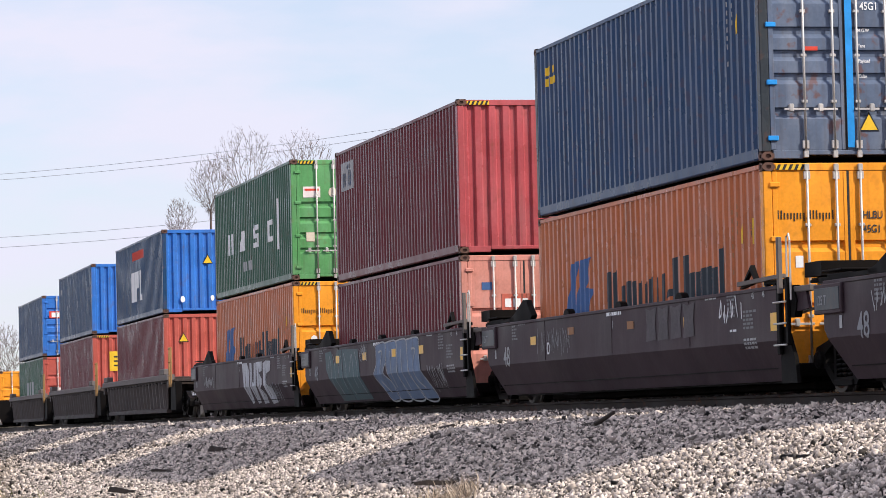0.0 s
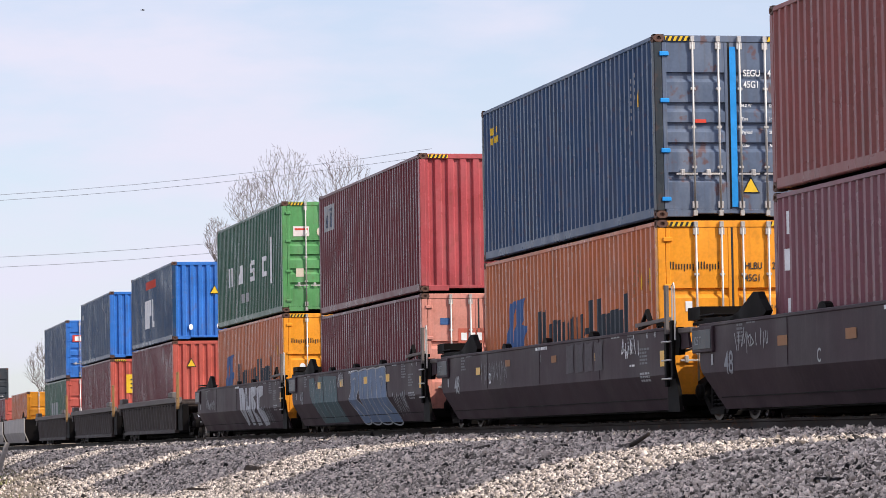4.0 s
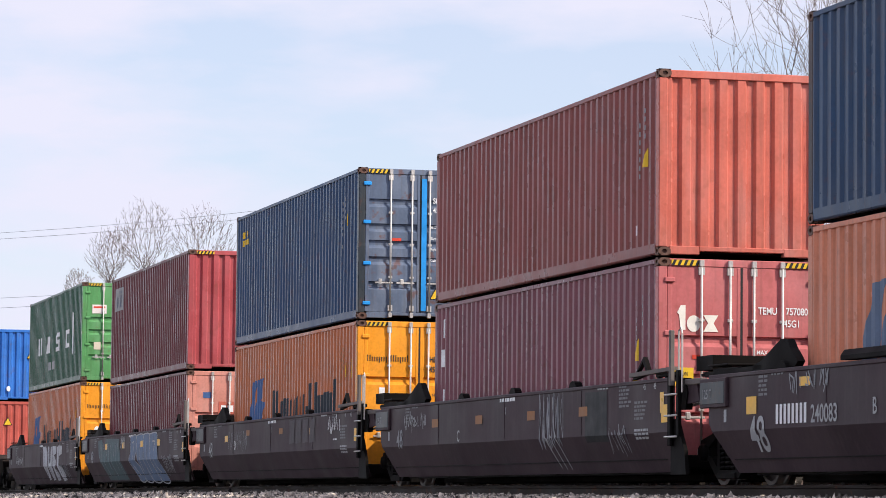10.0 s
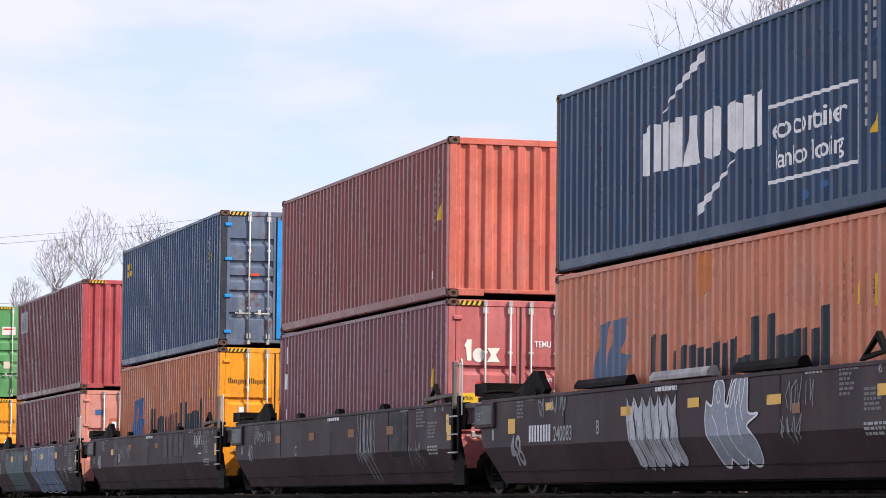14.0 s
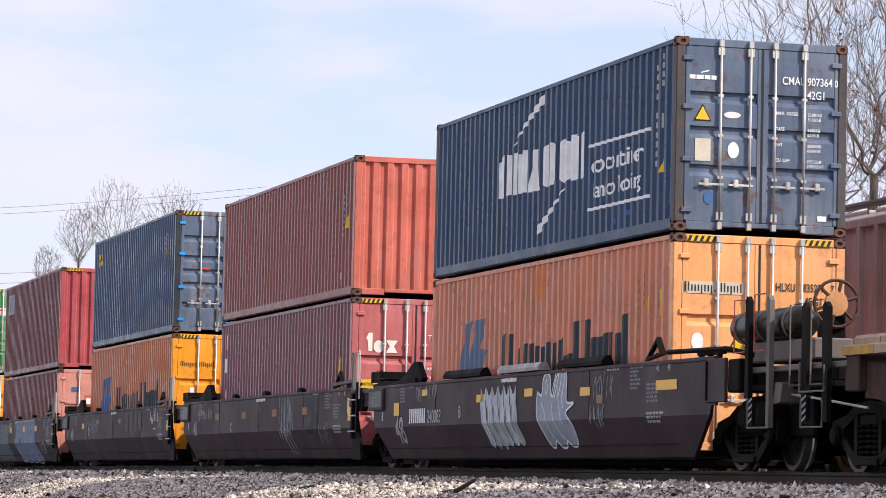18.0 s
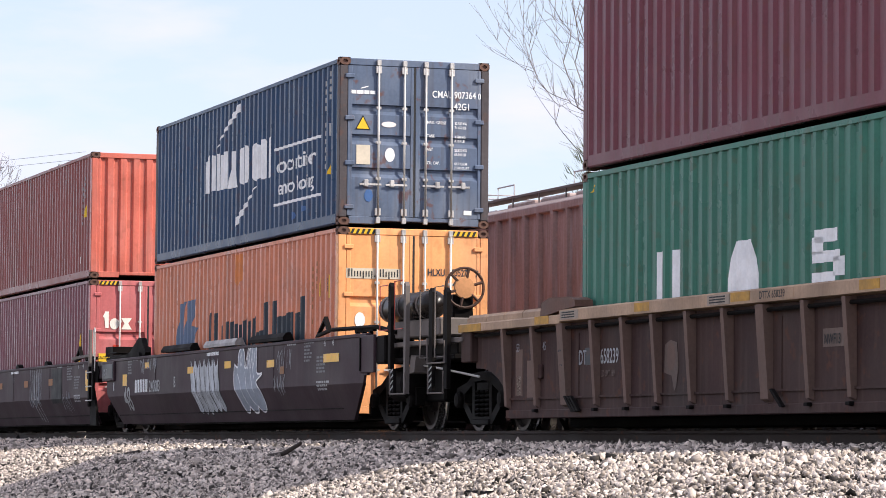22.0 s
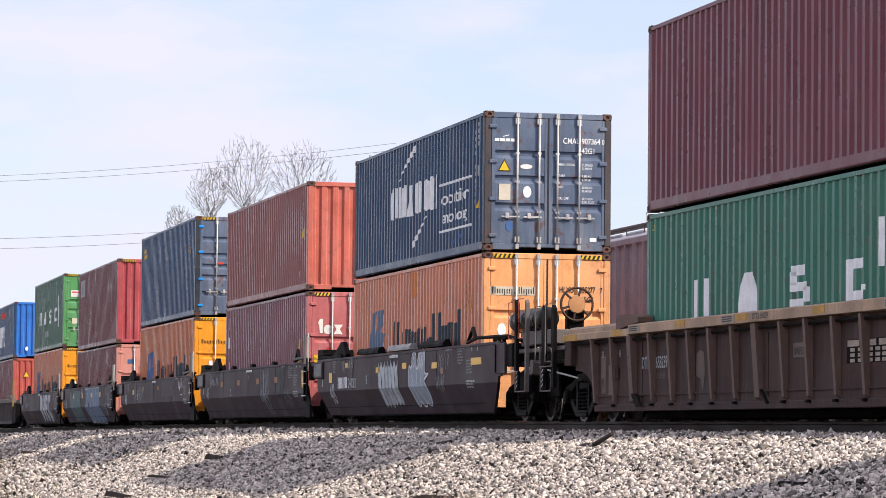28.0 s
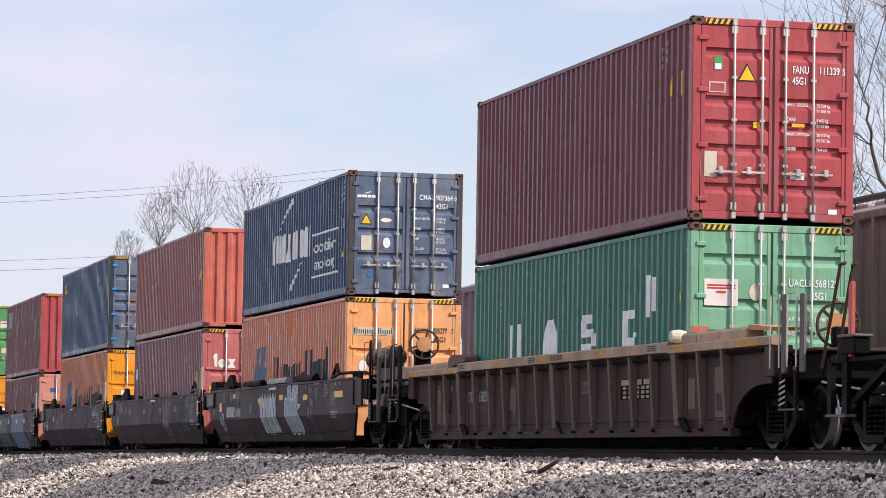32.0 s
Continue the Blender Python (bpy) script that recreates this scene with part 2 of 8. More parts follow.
M = {
    # Most door and end paints are lighter copies of side paints, with sunlight put in.
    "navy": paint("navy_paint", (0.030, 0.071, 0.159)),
    "mid_blue": paint("shaded_mid_blue_paint", (0.022, 0.066, 0.149)),
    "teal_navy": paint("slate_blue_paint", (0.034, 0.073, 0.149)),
    "navy_lit": paint("sunlit_navy_paint", (0.122, 0.158, 0.232), chalk=0.45, rust=0.6, streak=0.4),
    "blue": paint("sunlit_blue_paint", (0.045, 0.19, 0.6)),
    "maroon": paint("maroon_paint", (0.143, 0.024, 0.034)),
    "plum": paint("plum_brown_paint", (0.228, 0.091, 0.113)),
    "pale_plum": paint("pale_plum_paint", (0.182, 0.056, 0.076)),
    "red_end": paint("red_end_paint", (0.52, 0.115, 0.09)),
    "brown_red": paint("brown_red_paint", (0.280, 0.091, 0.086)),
    "faded_pink_lit": paint("sunlit_faded_pink_paint", (0.70, 0.30, 0.24), chalk=0.35),
    "coral": paint("sunlit_faded_coral_paint", (0.62, 0.165, 0.12), chalk=0.3),
    "rose": paint("sunlit_rose_paint", (0.46, 0.09, 0.10), chalk=0.2),
    "faded_rose_lit": paint("sunlit_faded_rose_paint", (0.56, 0.165, 0.165), chalk=0.3),
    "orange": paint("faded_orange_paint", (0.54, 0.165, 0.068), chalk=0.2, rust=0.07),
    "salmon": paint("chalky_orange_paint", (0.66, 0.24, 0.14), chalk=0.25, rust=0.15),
    "orange_lit": paint("sunlit_orange_paint", (0.93, 0.36, 0.035), streak=0.15),
    "pale_orange": paint("sunlit_pale_orange_paint", (0.94, 0.43, 0.18), streak=0.2, chalk=0.3),
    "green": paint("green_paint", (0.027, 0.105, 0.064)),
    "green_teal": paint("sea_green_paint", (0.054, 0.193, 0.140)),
    "green_lit": paint("sunlit_green_paint", (0.115, 0.34, 0.125), chalk=0.3),
    "mint_lit": paint("sunlit_mint_paint", (0.23, 0.48, 0.31), chalk=0.3),
    "charcoal": paint("charcoal_paint", (0.045, 0.055, 0.065)),
    "casting": surface("casting_steel", (0.15, 0.082, 0.062), rough=0.6, metal=0.3, rust=0.5, vary=0.3),
    "worn_post": surface("worn_dark_post_paint", (0.095, 0.082, 0.086), rough=0.55, metal=0.2, rust=0.3, vary=0.3),
    "rod": surface("galvanised_rod", (0.62, 0.59, 0.56), rough=0.42, metal=0.55, vary=0.2, streak=0.25),
    "gasket": surface("rubber_gasket", (0.030, 0.030, 0.032), rough=0.75),
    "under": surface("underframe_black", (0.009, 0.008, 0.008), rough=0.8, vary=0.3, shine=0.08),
    "well": surface("black_wagon_paint", (0.046, 0.027, 0.035), shine=0.2, rough=0.55, vary=0.28, streak=0.3, dirt=(0.095, 0.068, 0.070), soil=0.4, patch=0.8, bump=0.1),
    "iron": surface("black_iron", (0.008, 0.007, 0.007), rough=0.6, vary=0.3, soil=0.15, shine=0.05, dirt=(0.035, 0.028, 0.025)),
    "brown": surface("brown_wagon_paint", (0.055, 0.031, 0.029), shine=0.14, rough=0.65, vary=0.3, streak=0.5, dirt=(0.115, 0.076, 0.062), soil=0.35, rust=0.3),
    "tan": surface("dusty_yellow_chord", (0.50, 0.345, 0.235), rough=0.7, vary=0.25, streak=0.3, soil=0.5, dirt=(0.12, 0.085, 0.06)),
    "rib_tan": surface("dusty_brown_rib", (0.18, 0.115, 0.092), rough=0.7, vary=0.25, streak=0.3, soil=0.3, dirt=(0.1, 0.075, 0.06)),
    "dust": surface("dusty_patch", (0.17, 0.125, 0.105), rough=0.75, vary=0.3),
    "grey_wagon": surface("silver_grey_wagon_paint", (0.50, 0.46, 0.43), rough=0.6, vary=0.2, streak=0.3, soil=0.2),
    "dark_ribbed": surface("dark_grey_wagon_paint", (0.042, 0.029, 0.026), rough=0.65, vary=0.25, streak=0.4, dirt=(0.13, 0.11, 0.095), soil=0.3),
    "chord_grey": surface("grey_chord_paint", (0.17, 0.148, 0.138), rough=0.7, vary=0.2, soil=0.3),
    "hopper": surface("dusty_brown_hopper_paint", (0.38, 0.280, 0.250), rough=0.7, vary=0.3, patch=0.5, streak=0.8, dirt=(0.50, 0.43, 0.42), soil=0.3),
    "hopper_grey": surface("dusty_grey_hopper_paint", (0.46, 0.435, 0.46), rough=0.7, vary=0.2, streak=0.4, dirt=(0.2, 0.15, 0.125)),
    # Blue raised in brightness to carry the sun on the sheet.
    "hopper_blue": surface("sunlit_blue_sheet", (0.12, 0.48, 0.95), rough=0.5, vary=0.1),
    "steel": surface("rail_side_steel", (0.050, 0.036, 0.030), rough=0.7, metal=0.2, vary=0.25, rust=0.5),
    "rail_top": surface("polished_rail_head", (0.42, 0.40, 0.38), rough=0.25, metal=0.9, vary=0.1),
    "wheel": surface("worn_wheel_steel", (0.06, 0.05, 0.045), rough=0.42, metal=0.6, vary=0.3, rust=0.4),
    "tread": surface("polished_wheel_tread", (0.55, 0.54, 0.53), rough=0.28, metal=0.9, vary=0.1),
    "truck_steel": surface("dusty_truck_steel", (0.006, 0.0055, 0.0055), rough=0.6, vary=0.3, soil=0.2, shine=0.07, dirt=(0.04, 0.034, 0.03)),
    "tie": surface("creosoted_tie", (0.045, 0.034, 0.028), rough=0.9, vary=0.3, grain=40),
    "white": flat_paint("white_marking", (0.88, 0.89, 0.90)),
    "black": flat_paint("black_marking", (0.022, 0.024, 0.026)),
    "letter_black": flat_paint("charcoal_lettering", (0.030, 0.042, 0.055)),
    "orange_side_patch": flat_paint("orange_patch_paint", (0.66, 0.22, 0.07)),
    "emblem_faded": flat_paint("faded_blue_emblem", (0.13, 0.18, 0.27)),
    "emblem_blue": flat_paint("blue_emblem", (0.06, 0.135, 0.32)),
    "yellow": flat_paint("yellow_marking", (0.82, 0.52, 0.03)),
    "amber": flat_paint("amber_reflector", (0.88, 0.5, 0.05), 0.35),
    "worn_amber": surface("worn_yellow_reflector", (0.56, 0.31, 0.06), rough=0.6, vary=0.3, patch=6, soil=0.4, dirt=(0.2, 0.13, 0.08)),
    "grab_yellow": surface("dirty_yellow_paint", (0.33, 0.19, 0.075), rough=0.6, vary=0.2),
    "worn_white": surface("chipped_white_paint", (0.50, 0.49, 0.48), rough=0.7, vary=0.35, patch=5, soil=0.5, dirt=(0.10, 0.085, 0.08)),
    "worn_cream": surface("worn_cream_paint", (0.40, 0.33, 0.27), rough=0.7, vary=0.3, patch=8),
    "dull_amber": flat_paint("dirty_reflector", (0.34, 0.165, 0.075)),
    "bright_blue": flat_paint("bright_blue_bar", (0.02, 0.29, 0.74), 0.45),
    "red_mark": flat_paint("red_marking", (0.62, 0.06, 0.035)),
    "pale_cream": flat_paint("cream_white_marking", (0.86, 0.82, 0.74)),
    "cream": flat_paint("cream_label", (0.66, 0.58, 0.46)),
    "pink_label": flat_paint("pale_pink_label", (0.80, 0.72, 0.70)),
    "grey_label": flat_paint("grey_label", (0.42, 0.43, 0.44)),
    "chalk_grey": flat_paint("grey_spray_paint", (0.30, 0.31, 0.33)),
    "spray": surface("silver_spray_paint", (0.55, 0.58, 0.61), rough=0.6, vary=0.35, patch=2.2, grain=14, streak=0.3, bump=0.02),
    "tank": surface("black_tank_enamel", (0.010, 0.008, 0.008), rough=0.3, vary=0.3, soil=0.1, shine=0.22),
    "faint_spray": surface("worn_off_spray_paint", (0.105, 0.092, 0.098), rough=0.7, vary=0.35, patch=3, bump=0.02),
    "faint_print": flat_paint("worn_grey_print", (0.20, 0.20, 0.21)),
    "spray_sky": surface("blue_spray_paint", (0.15, 0.215, 0.33), rough=0.6, vary=0.35, patch=2.0, streak=0.3, bump=0.02),
    "spray_white": surface("thin_white_spray_paint", (0.56, 0.57, 0.60), rough=0.6, vary=0.3, patch=2.5, streak=0.35, bump=0.02),
    "spray_blue": surface("pale_blue_spray_paint", (0.34, 0.38, 0.44), rough=0.6, vary=0.3, patch=2.5, bump=0.02),
    "spray_green": surface("faded_teal_spray_paint", (0.085, 0.14, 0.15), rough=0.6, vary=0.35, patch=2.0, bump=0.02),
    "rust_rim": surface("dark_rusty_rim", (0.075, 0.040, 0.028), rough=0.7, vary=0.35, rust=0.5),
    "rust_wheel": surface("rusty_handwheel", (0.56, 0.27, 0.12), rough=0.6, vary=0.25),
    "stone": surface("limestone_ballast", (0.55, 0.472, 0.410), rough=0.9, vary=0.3, patch=9, grain=60, island=1.0, bump=0.3),
    # Near-black: holds the shade of the gaps between the stones.
    "bed": surface("gap_shade_bed", (0.034, 0.028, 0.025), rough=0.95, vary=0.5, patch=8, grain=24, bump=0.8),
    "soil": surface("dry_ground", (0.27, 0.21, 0.155), rough=0.95, vary=0.35, patch=0.5, grain=12, soil=0.5, dirt=(0.12, 0.13, 0.05), bump=0.6),
    "grass": surface("dry_grass", (0.20, 0.20, 0.07), rough=0.9, vary=0.3, island=0.4),
    "straw": surface("dead_weed_stalks", (0.42, 0.34, 0.26), rough=0.9, vary=0.2, island=0.4),
    "bark": surface("grey_brown_bark", (0.14, 0.105, 0.092), rough=0.9, vary=0.3, patch=2, grain=18),
    "twig": surface("pale_twigs", (0.18, 0.145, 0.14), rough=0.9, vary=0.2, patch=2),
    "needle": surface("pine_needles", (0.10, 0.11, 0.045), rough=0.8, vary=0.2, island=0.3),
    "leaf": surface("dead_leaves", (0.24, 0.1, 0.065), rough=0.9, vary=0.2, island=0.4),
    "wire": surface("wire", (0.36, 0.38, 0.42), rough=0.6, metal=0.4),
    "wood": surface("weathered_wood", (0.36, 0.33, 0.30), rough=0.9, vary=0.3, grain=30),
    # Almost black, so the shade under the wagons sits in the brush's colour.
    "brush": surface("shade_black_brush", (0.01, 0.008, 0.007), rough=0.95, vary=0.3, island=0.4),
    "bird": flat_paint("dark_feathers", (0.05, 0.045, 0.04)),
}


# ---- mesh building ----
class Geo:
    """Collects vertices and faces, and links them as one mesh object."""

    def __init__(self):
        self.v, self.f = [], []

    def add(self, pts, faces):
        k = len(self.v)
        self.v += [tuple(p) for p in pts]
        self.f += [tuple(i + k for i in f) for f in faces]

    def box(self, x0, x1, y0, y1, z0, z1, c=0.0):
        if not c:
            self.add([(x, y, z) for x in (x0, x1) for y in (y0, y1) for z in (z0, z1)],
                     [(0, 1, 3, 2), (4, 6, 7, 5), (0, 4, 5, 1), (2, 3, 7, 6), (0, 2, 6, 4), (1, 5, 7, 3)])
            return self
        pts, idx = [], {}
        lim = ((x0, x1), (y0, y1), (z0, z1))
        for s in ((a, b, d) for a in (0, 1) for b in (0, 1) for d in (0, 1)):
            for ax in range(3):
                idx[s, ax] = len(pts)
                pts.append([lim[i][s[i]] + (0 if i == ax else (c if s[i] == 0 else -c)) for i in range(3)])
        faces = []
        for ax in range(3):
            o = [i for i in range(3) if i != ax]
            for side in (0, 1):
                q = []
                for a, b in ((0, 0), (1, 0), (1, 1), (0, 1)):
                    s = [0, 0, 0]
                    s[ax], s[o[0]], s[o[1]] = side, a, b
                    q.append(idx[tuple(s), ax])
                faces.append(q)
            for a in (0, 1):
                for b in (0, 1):
                    s, t = [0, 0, 0], [0, 0, 0]
                    s[ax], t[ax] = 0, 1
                    s[o[0]] = t[o[0]] = a
                    s[o[1]] = t[o[1]] = b
                    faces.append((idx[tuple(s), o[0]], idx[tuple(t), o[0]], idx[tuple(t), o[1]], idx[tuple(s), o[1]]))
        for s in ((a, b, d) for a in (0, 1) for b in (0, 1) for d in (0, 1)):
            faces.append([idx[s, 0], idx[s, 1], idx[s, 2]])
        self.add(pts, faces)
        return self

    def prism(self, poly, axis, a, b):
        """A polygon drawn out along an axis: poly in the other two coordinates, in x, y, z order."""
        def at(p, w):
            q = list(p)
            q.insert("xyz".index(axis), w)
            return q
        n = len(poly)
        self.add([at(p, a) for p in poly] + [at(p, b) for p in poly],
                 [tuple(range(n)), tuple(range(2 * n - 1, n - 1, -1))] + [(i, (i + 1) % n, n + (i + 1) % n, n + i) for i in range(n)])
        return self

    def tube(self, pts, r, n=6, r2=None, caps=True):
        """A round bar along points; r2 is its radius at the far end."""
        pts = [Vector(p) for p in pts]
        k, rings = len(self.v), []
        for i, p in enumerate(pts):
            d = (pts[min(i + 1, len(pts) - 1)] - pts[max(i - 1, 0)]).normalized()
            s = d.cross(Vector((0, 0, 1)) if abs(d.z) < 0.9 else Vector((1, 0, 0))).normalized()
            u = s.cross(d)
            rr = r if r2 is None else r + (r2 - r) * i / (len(pts) - 1)
            for j in range(n):
                a = 2 * math.pi * j / n
                self.v.append(tuple(p + (s * math.cos(a) + u * math.sin(a)) * rr))
        m = len(pts)
        for i in range(m - 1):
            for j in range(n):
                a, b = k + i * n + j, k + i * n + (j + 1) % n
                self.f.append((a, b, b + n, a + n))
        if caps:
            self.f.append(tuple(range(k, k + n)))
            self.f.append(tuple(range(k + (m - 1) * n + n - 1, k + (m - 1) * n - 1, -1)))
        return self

    def turn(self, profile, axis, centre, n=24):
        """A turned body: profile of (radius, along) pairs round an axis through centre."""
        ax = "xyz".index(axis)
        k, m = len(self.v), len(profile)
        for j in range(n):
            a = 2 * math.pi * j / n
            for r, h in profile:
                p = [r * math.cos(a), r * math.sin(a)]
                p.insert(ax, h)
                self.v.append(tuple(p[i] + centre[i] for i in range(3)))
        for j in range(n):
            for i in range(m - 1):
                a, b = k + j * m + i, k + ((j + 1) % n) * m + i
                self.f.append((a, b, b + 1, a + 1))
        return self

    def ob(self, name, mat, parent=None, label="", smooth=False, weld=False):
        me = bpy.data.meshes.new(name)
        me.from_pydata(self.v, [], self.f)
        bm = bmesh.new()
        bm.from_mesh(me)
        if weld:
            bmesh.ops.remove_doubles(bm, verts=bm.verts, dist=0.0006)
        bmesh.ops.recalc_face_normals(bm, faces=bm.faces)
        bm.to_mesh(me)
        bm.free()
        if smooth:
            me.polygons.foreach_set("use_smooth", [True] * len(me.polygons))
        me.materials.append(M[mat] if isinstance(mat, str) else mat)
        o = new(name, me)
        o.parent = parent
        if label:
            o["label"] = label
        return o


def share(src, name, parent, m, label=""):
    """Another part on the mesh of src."""
    o = new(name, src.data)
    o.parent = parent
    o.matrix_basis = m
    if label:
        o["label"] = label
    return o


def thing(name, label, category, group=""):
    return tagged(new(name), label, category, group)


MOVERS, ROLLERS = [], []


def bow(x):
    """How far the track has swung aside and risen at x, and its heading in degrees."""
    u = BEND_X - x
    sink = 0.0025 * (math.sqrt((u - 155) ** 2 + 400) + u - 155)
    return BEND * u * u, RISE * u * u - sink, -math.degrees(math.atan(2 * BEND * u))


def on_track(x, z=0.0, off=1.219):
    """The pose of a thing on the train's track, its middle at x."""
    aside, up, turn = bow(x)
    return pose(x, NEAR + off + aside, RAIL + up + z, 0, 0, turn)


def rides(ob, x, z=0.0, y=0.0):
    """A thing of the train, its middle at x when the clip starts."""
    ob.matrix_basis = on_track(x, z, 1.219 + y)
    MOVERS.append((ob, x, z, y))
    return ob


# ---- ground and track ----
def ground_z(u):
    """Height of the ground by its distance u in front of the train's near side; the railway stands on a bank of ballast."""
    pts = ((-16.0, RAIL + 0.9), (-11.0, RAIL - 1.0), (-9.5, RAIL - 1.0), (-7.9, RAIL - 0.24), (-0.5, RAIL - 0.20), (3.6, RAIL - 0.345), (4.4, RAIL - 0.41), (4.8, RAIL - 0.45),
           (8.2, RAIL - 1.50), (9.2, RAIL - 1.80), (10.5, 0.0), (60, 0.0))
    if u <= pts[0][0]:
        return pts[0][1]
    for (a, za), (b, zb) in zip(pts, pts[1:]):
        if u <= b:
            return za + (zb - za) * (u - a) / (b - a)
    return 0.0


def ballast_edge(x):
    """Where the ballast gives way to bare earth; farther along the line the foot of the bank is earth and grass."""
    f = min(1.0, max(0.0, (-62 - x) / 26))
    return 8.3 - 2.3 * f * f * (3 - 2 * f) + 0.35 * noise.noise((x * 0.22, 1.7, 0)) * f


def build_ground():
    xs = [-3000, -1500, -700, -400] + list(range(-300, 41, 4)) + [80, 200, 600, 2000]
    us = [-2500, -600, -150, -60, -25, -16, -11, -9.5, -7.9, -4, -0.5, 0.5, 2, 3.6, 4.4, 4.8, 5.6, 6.5, 7.4, 8.2, 9.2, 10.5, 12, 16, 30, 80, 300, 1500]
    g = Geo()
    for x in xs:
        aside, up, _ = bow(min(60, max(-400, x)))
        for u in us:
            z = ground_z(u) + (up if abs(u) < 20 else 0) + (0.10 * noise.noise((x * 0.12, u * 0.4, 0)) if 4.6 < u < 40 else 0)
            g.v.append((x, NEAR + aside - u, z))
    n = len(us)
    for i in range(len(xs) - 1):
        for j in range(n - 1):
            g.f.append((i * n + j, i * n + j + 1, (i + 1) * n + j + 1, (i + 1) * n + j))
    o = g.ob("ground", "soil", label="dry earth and thin grass beside the ballast bank", smooth=True)
    tagged(o, kind="structure")
    # Sheet below the stones, its dark colour standing for shade in their gaps.
    g = Geo()
    xs = list(range(-300, 41, 3))
    us = [-9.0, -7.8, -4, -0.5, 0.5, 2.0, 3.6, 4.4, 4.8, 5.3, 5.9, 6.5, 7.1, 7.7, 8.3]
    for x in xs:
        aside, up, _ = bow(x)
        for u in us:
            u = min(u, ballast_edge(x))
            w = 0.5 * noise.noise((x * 0.11, 3.0, 0)) if u > 7.5 else 0
            z = ground_z(u) + up + (0.10 * noise.noise((x * 0.12, u * 0.4, 0)) if 4.6 < u < 40 else 0)
            edge = -0.05 if u == -9.0 or u >= ballast_edge(x) - 0.01 else 0.03
            g.v.append((x, NEAR + aside - u - w, z + edge))
    n = len(us)
    for i in range(len(xs) - 1):
        for j in range(n - 1):
            g.f.append((i * n + j, i * n + j + 1, (i + 1) * n + j + 1, (i + 1) * n + j))
    o = g.ob("gap_shade_bed", "bed", label="ballast bank sheet, near-black for the shade between the stones", smooth=True)
    tagged(o, kind="structure")


def build_rails():
    prof = [(-0.075, -0.185), (0.075, -0.185), (0.075, -0.172), (0.012, -0.150), (0.010, -0.050), (0.036, -0.038), (0.036, -0.006), (0.026, 0.0),
            (-0.026, 0.0), (-0.036, -0.006), (-0.036, -0.038), (-0.010, -0.050), (-0.012, -0.150), (-0.075, -0.172)]
    for name, off in (("near_track", 1.219), ("far_track", 1.219 + 5.5)):
        t = tagged(new(name), "steel rails on creosoted wooden ties in ballast", "railway track", kind="structure")
        for side in (-0.755, 0.755):
            g = Geo()
            xs = list(range(-300, 41, 5))
            for x in xs:
                aside, up, _ = bow(x)
                for y, z in prof:
                    g.v.append((x, NEAR + off + side + aside + y, RAIL + up + z))
            n = len(prof)
            for i in range(len(xs) - 1):
                for j in range(n):
                    g.f.append((i * n + j, i * n + (j + 1) % n, (i + 1) * n + (j + 1) % n, (i + 1) * n + j))
            g.ob("rail", "steel", t, "rusty brown steel rail with a worn head")
            g, n = Geo(), 4
            for x in xs:
                aside, up, _ = bow(x)
                for y, z in ((-0.024, 0.001), (-0.020, 0.004), (0.020, 0.004), (0.024, 0.001)):
                    g.v.append((x, NEAR + off + side + aside + y, RAIL + up + z))
            for i in range(len(xs) - 1):
                for j in range(n):
                    g.f.append((i * n + j, i * n + (j + 1) % n, (i + 1) * n + (j + 1) % n, (i + 1) * n + j))
            g.ob("rail_head", "rail_top", t, "polished running surface")
        if name == "near_track":
            g = Geo().box(-0.115, 0.115, -1.3, 1.3, -0.36, -0.19, 0.012)
            first = None
            for i in range(240):
                x = -112 + i * 0.53
                aside, up, turn = bow(x)
                m = pose(x, NEAR + off + aside, RAIL + up, 0, 0, turn)
                if first is None:
                    first = g.ob("tie", "tie", t)
                    first.matrix_basis = m
                else:
                    share(first, "tie", t, m)


build_ground()
build_rails()

# ---- containers ----
LEN, WID, HC, STD = 12.192, 2.438, 2.896, 2.591
RIB, RIB_IN = 0.278, 0.036


def rib_profile(a, b, period, depth, out=0.30, slope=0.22):
    """Breakpoints (along, inset) of a corrugated sheet from a to b."""
    n = max(1, round((b - a) / period))
    p = (b - a) / n
    pts = [(a, 0.0)]
    for i in range(n):
        s = a + i * p
        pts += [(s + p * out * 0.5, 0.0), (s + p * (out * 0.5 + slope), depth), (s + p * (1 - out * 0.5 - slope), depth), (s + p * (1 - out * 0.5), 0.0)]
    return pts + [(b, 0.0)]


def inset_at(pts, a):
    for (x0, d0), (x1, d1) in zip(pts, pts[1:]):
        if a <= x1:
            return d0 + (d1 - d0) * (a - x0) / max(1e-9, x1 - x0)
    return 0.0


SIDE_RIBS = rib_profile(-LEN / 2 + 0.15, LEN / 2 - 0.15, RIB, RIB_IN)


def crossings(poly, x):
    out = []
    for (x0, z0), (x1, z1) in zip(poly, poly[1:] + poly[:1]):
        if (x0 <= x) != (x1 <= x):
            out.append(z0 + (z1 - z0) * (x - x0) / (x1 - x0))
    out.sort()
    return list(zip(out[::2], out[1::2]))


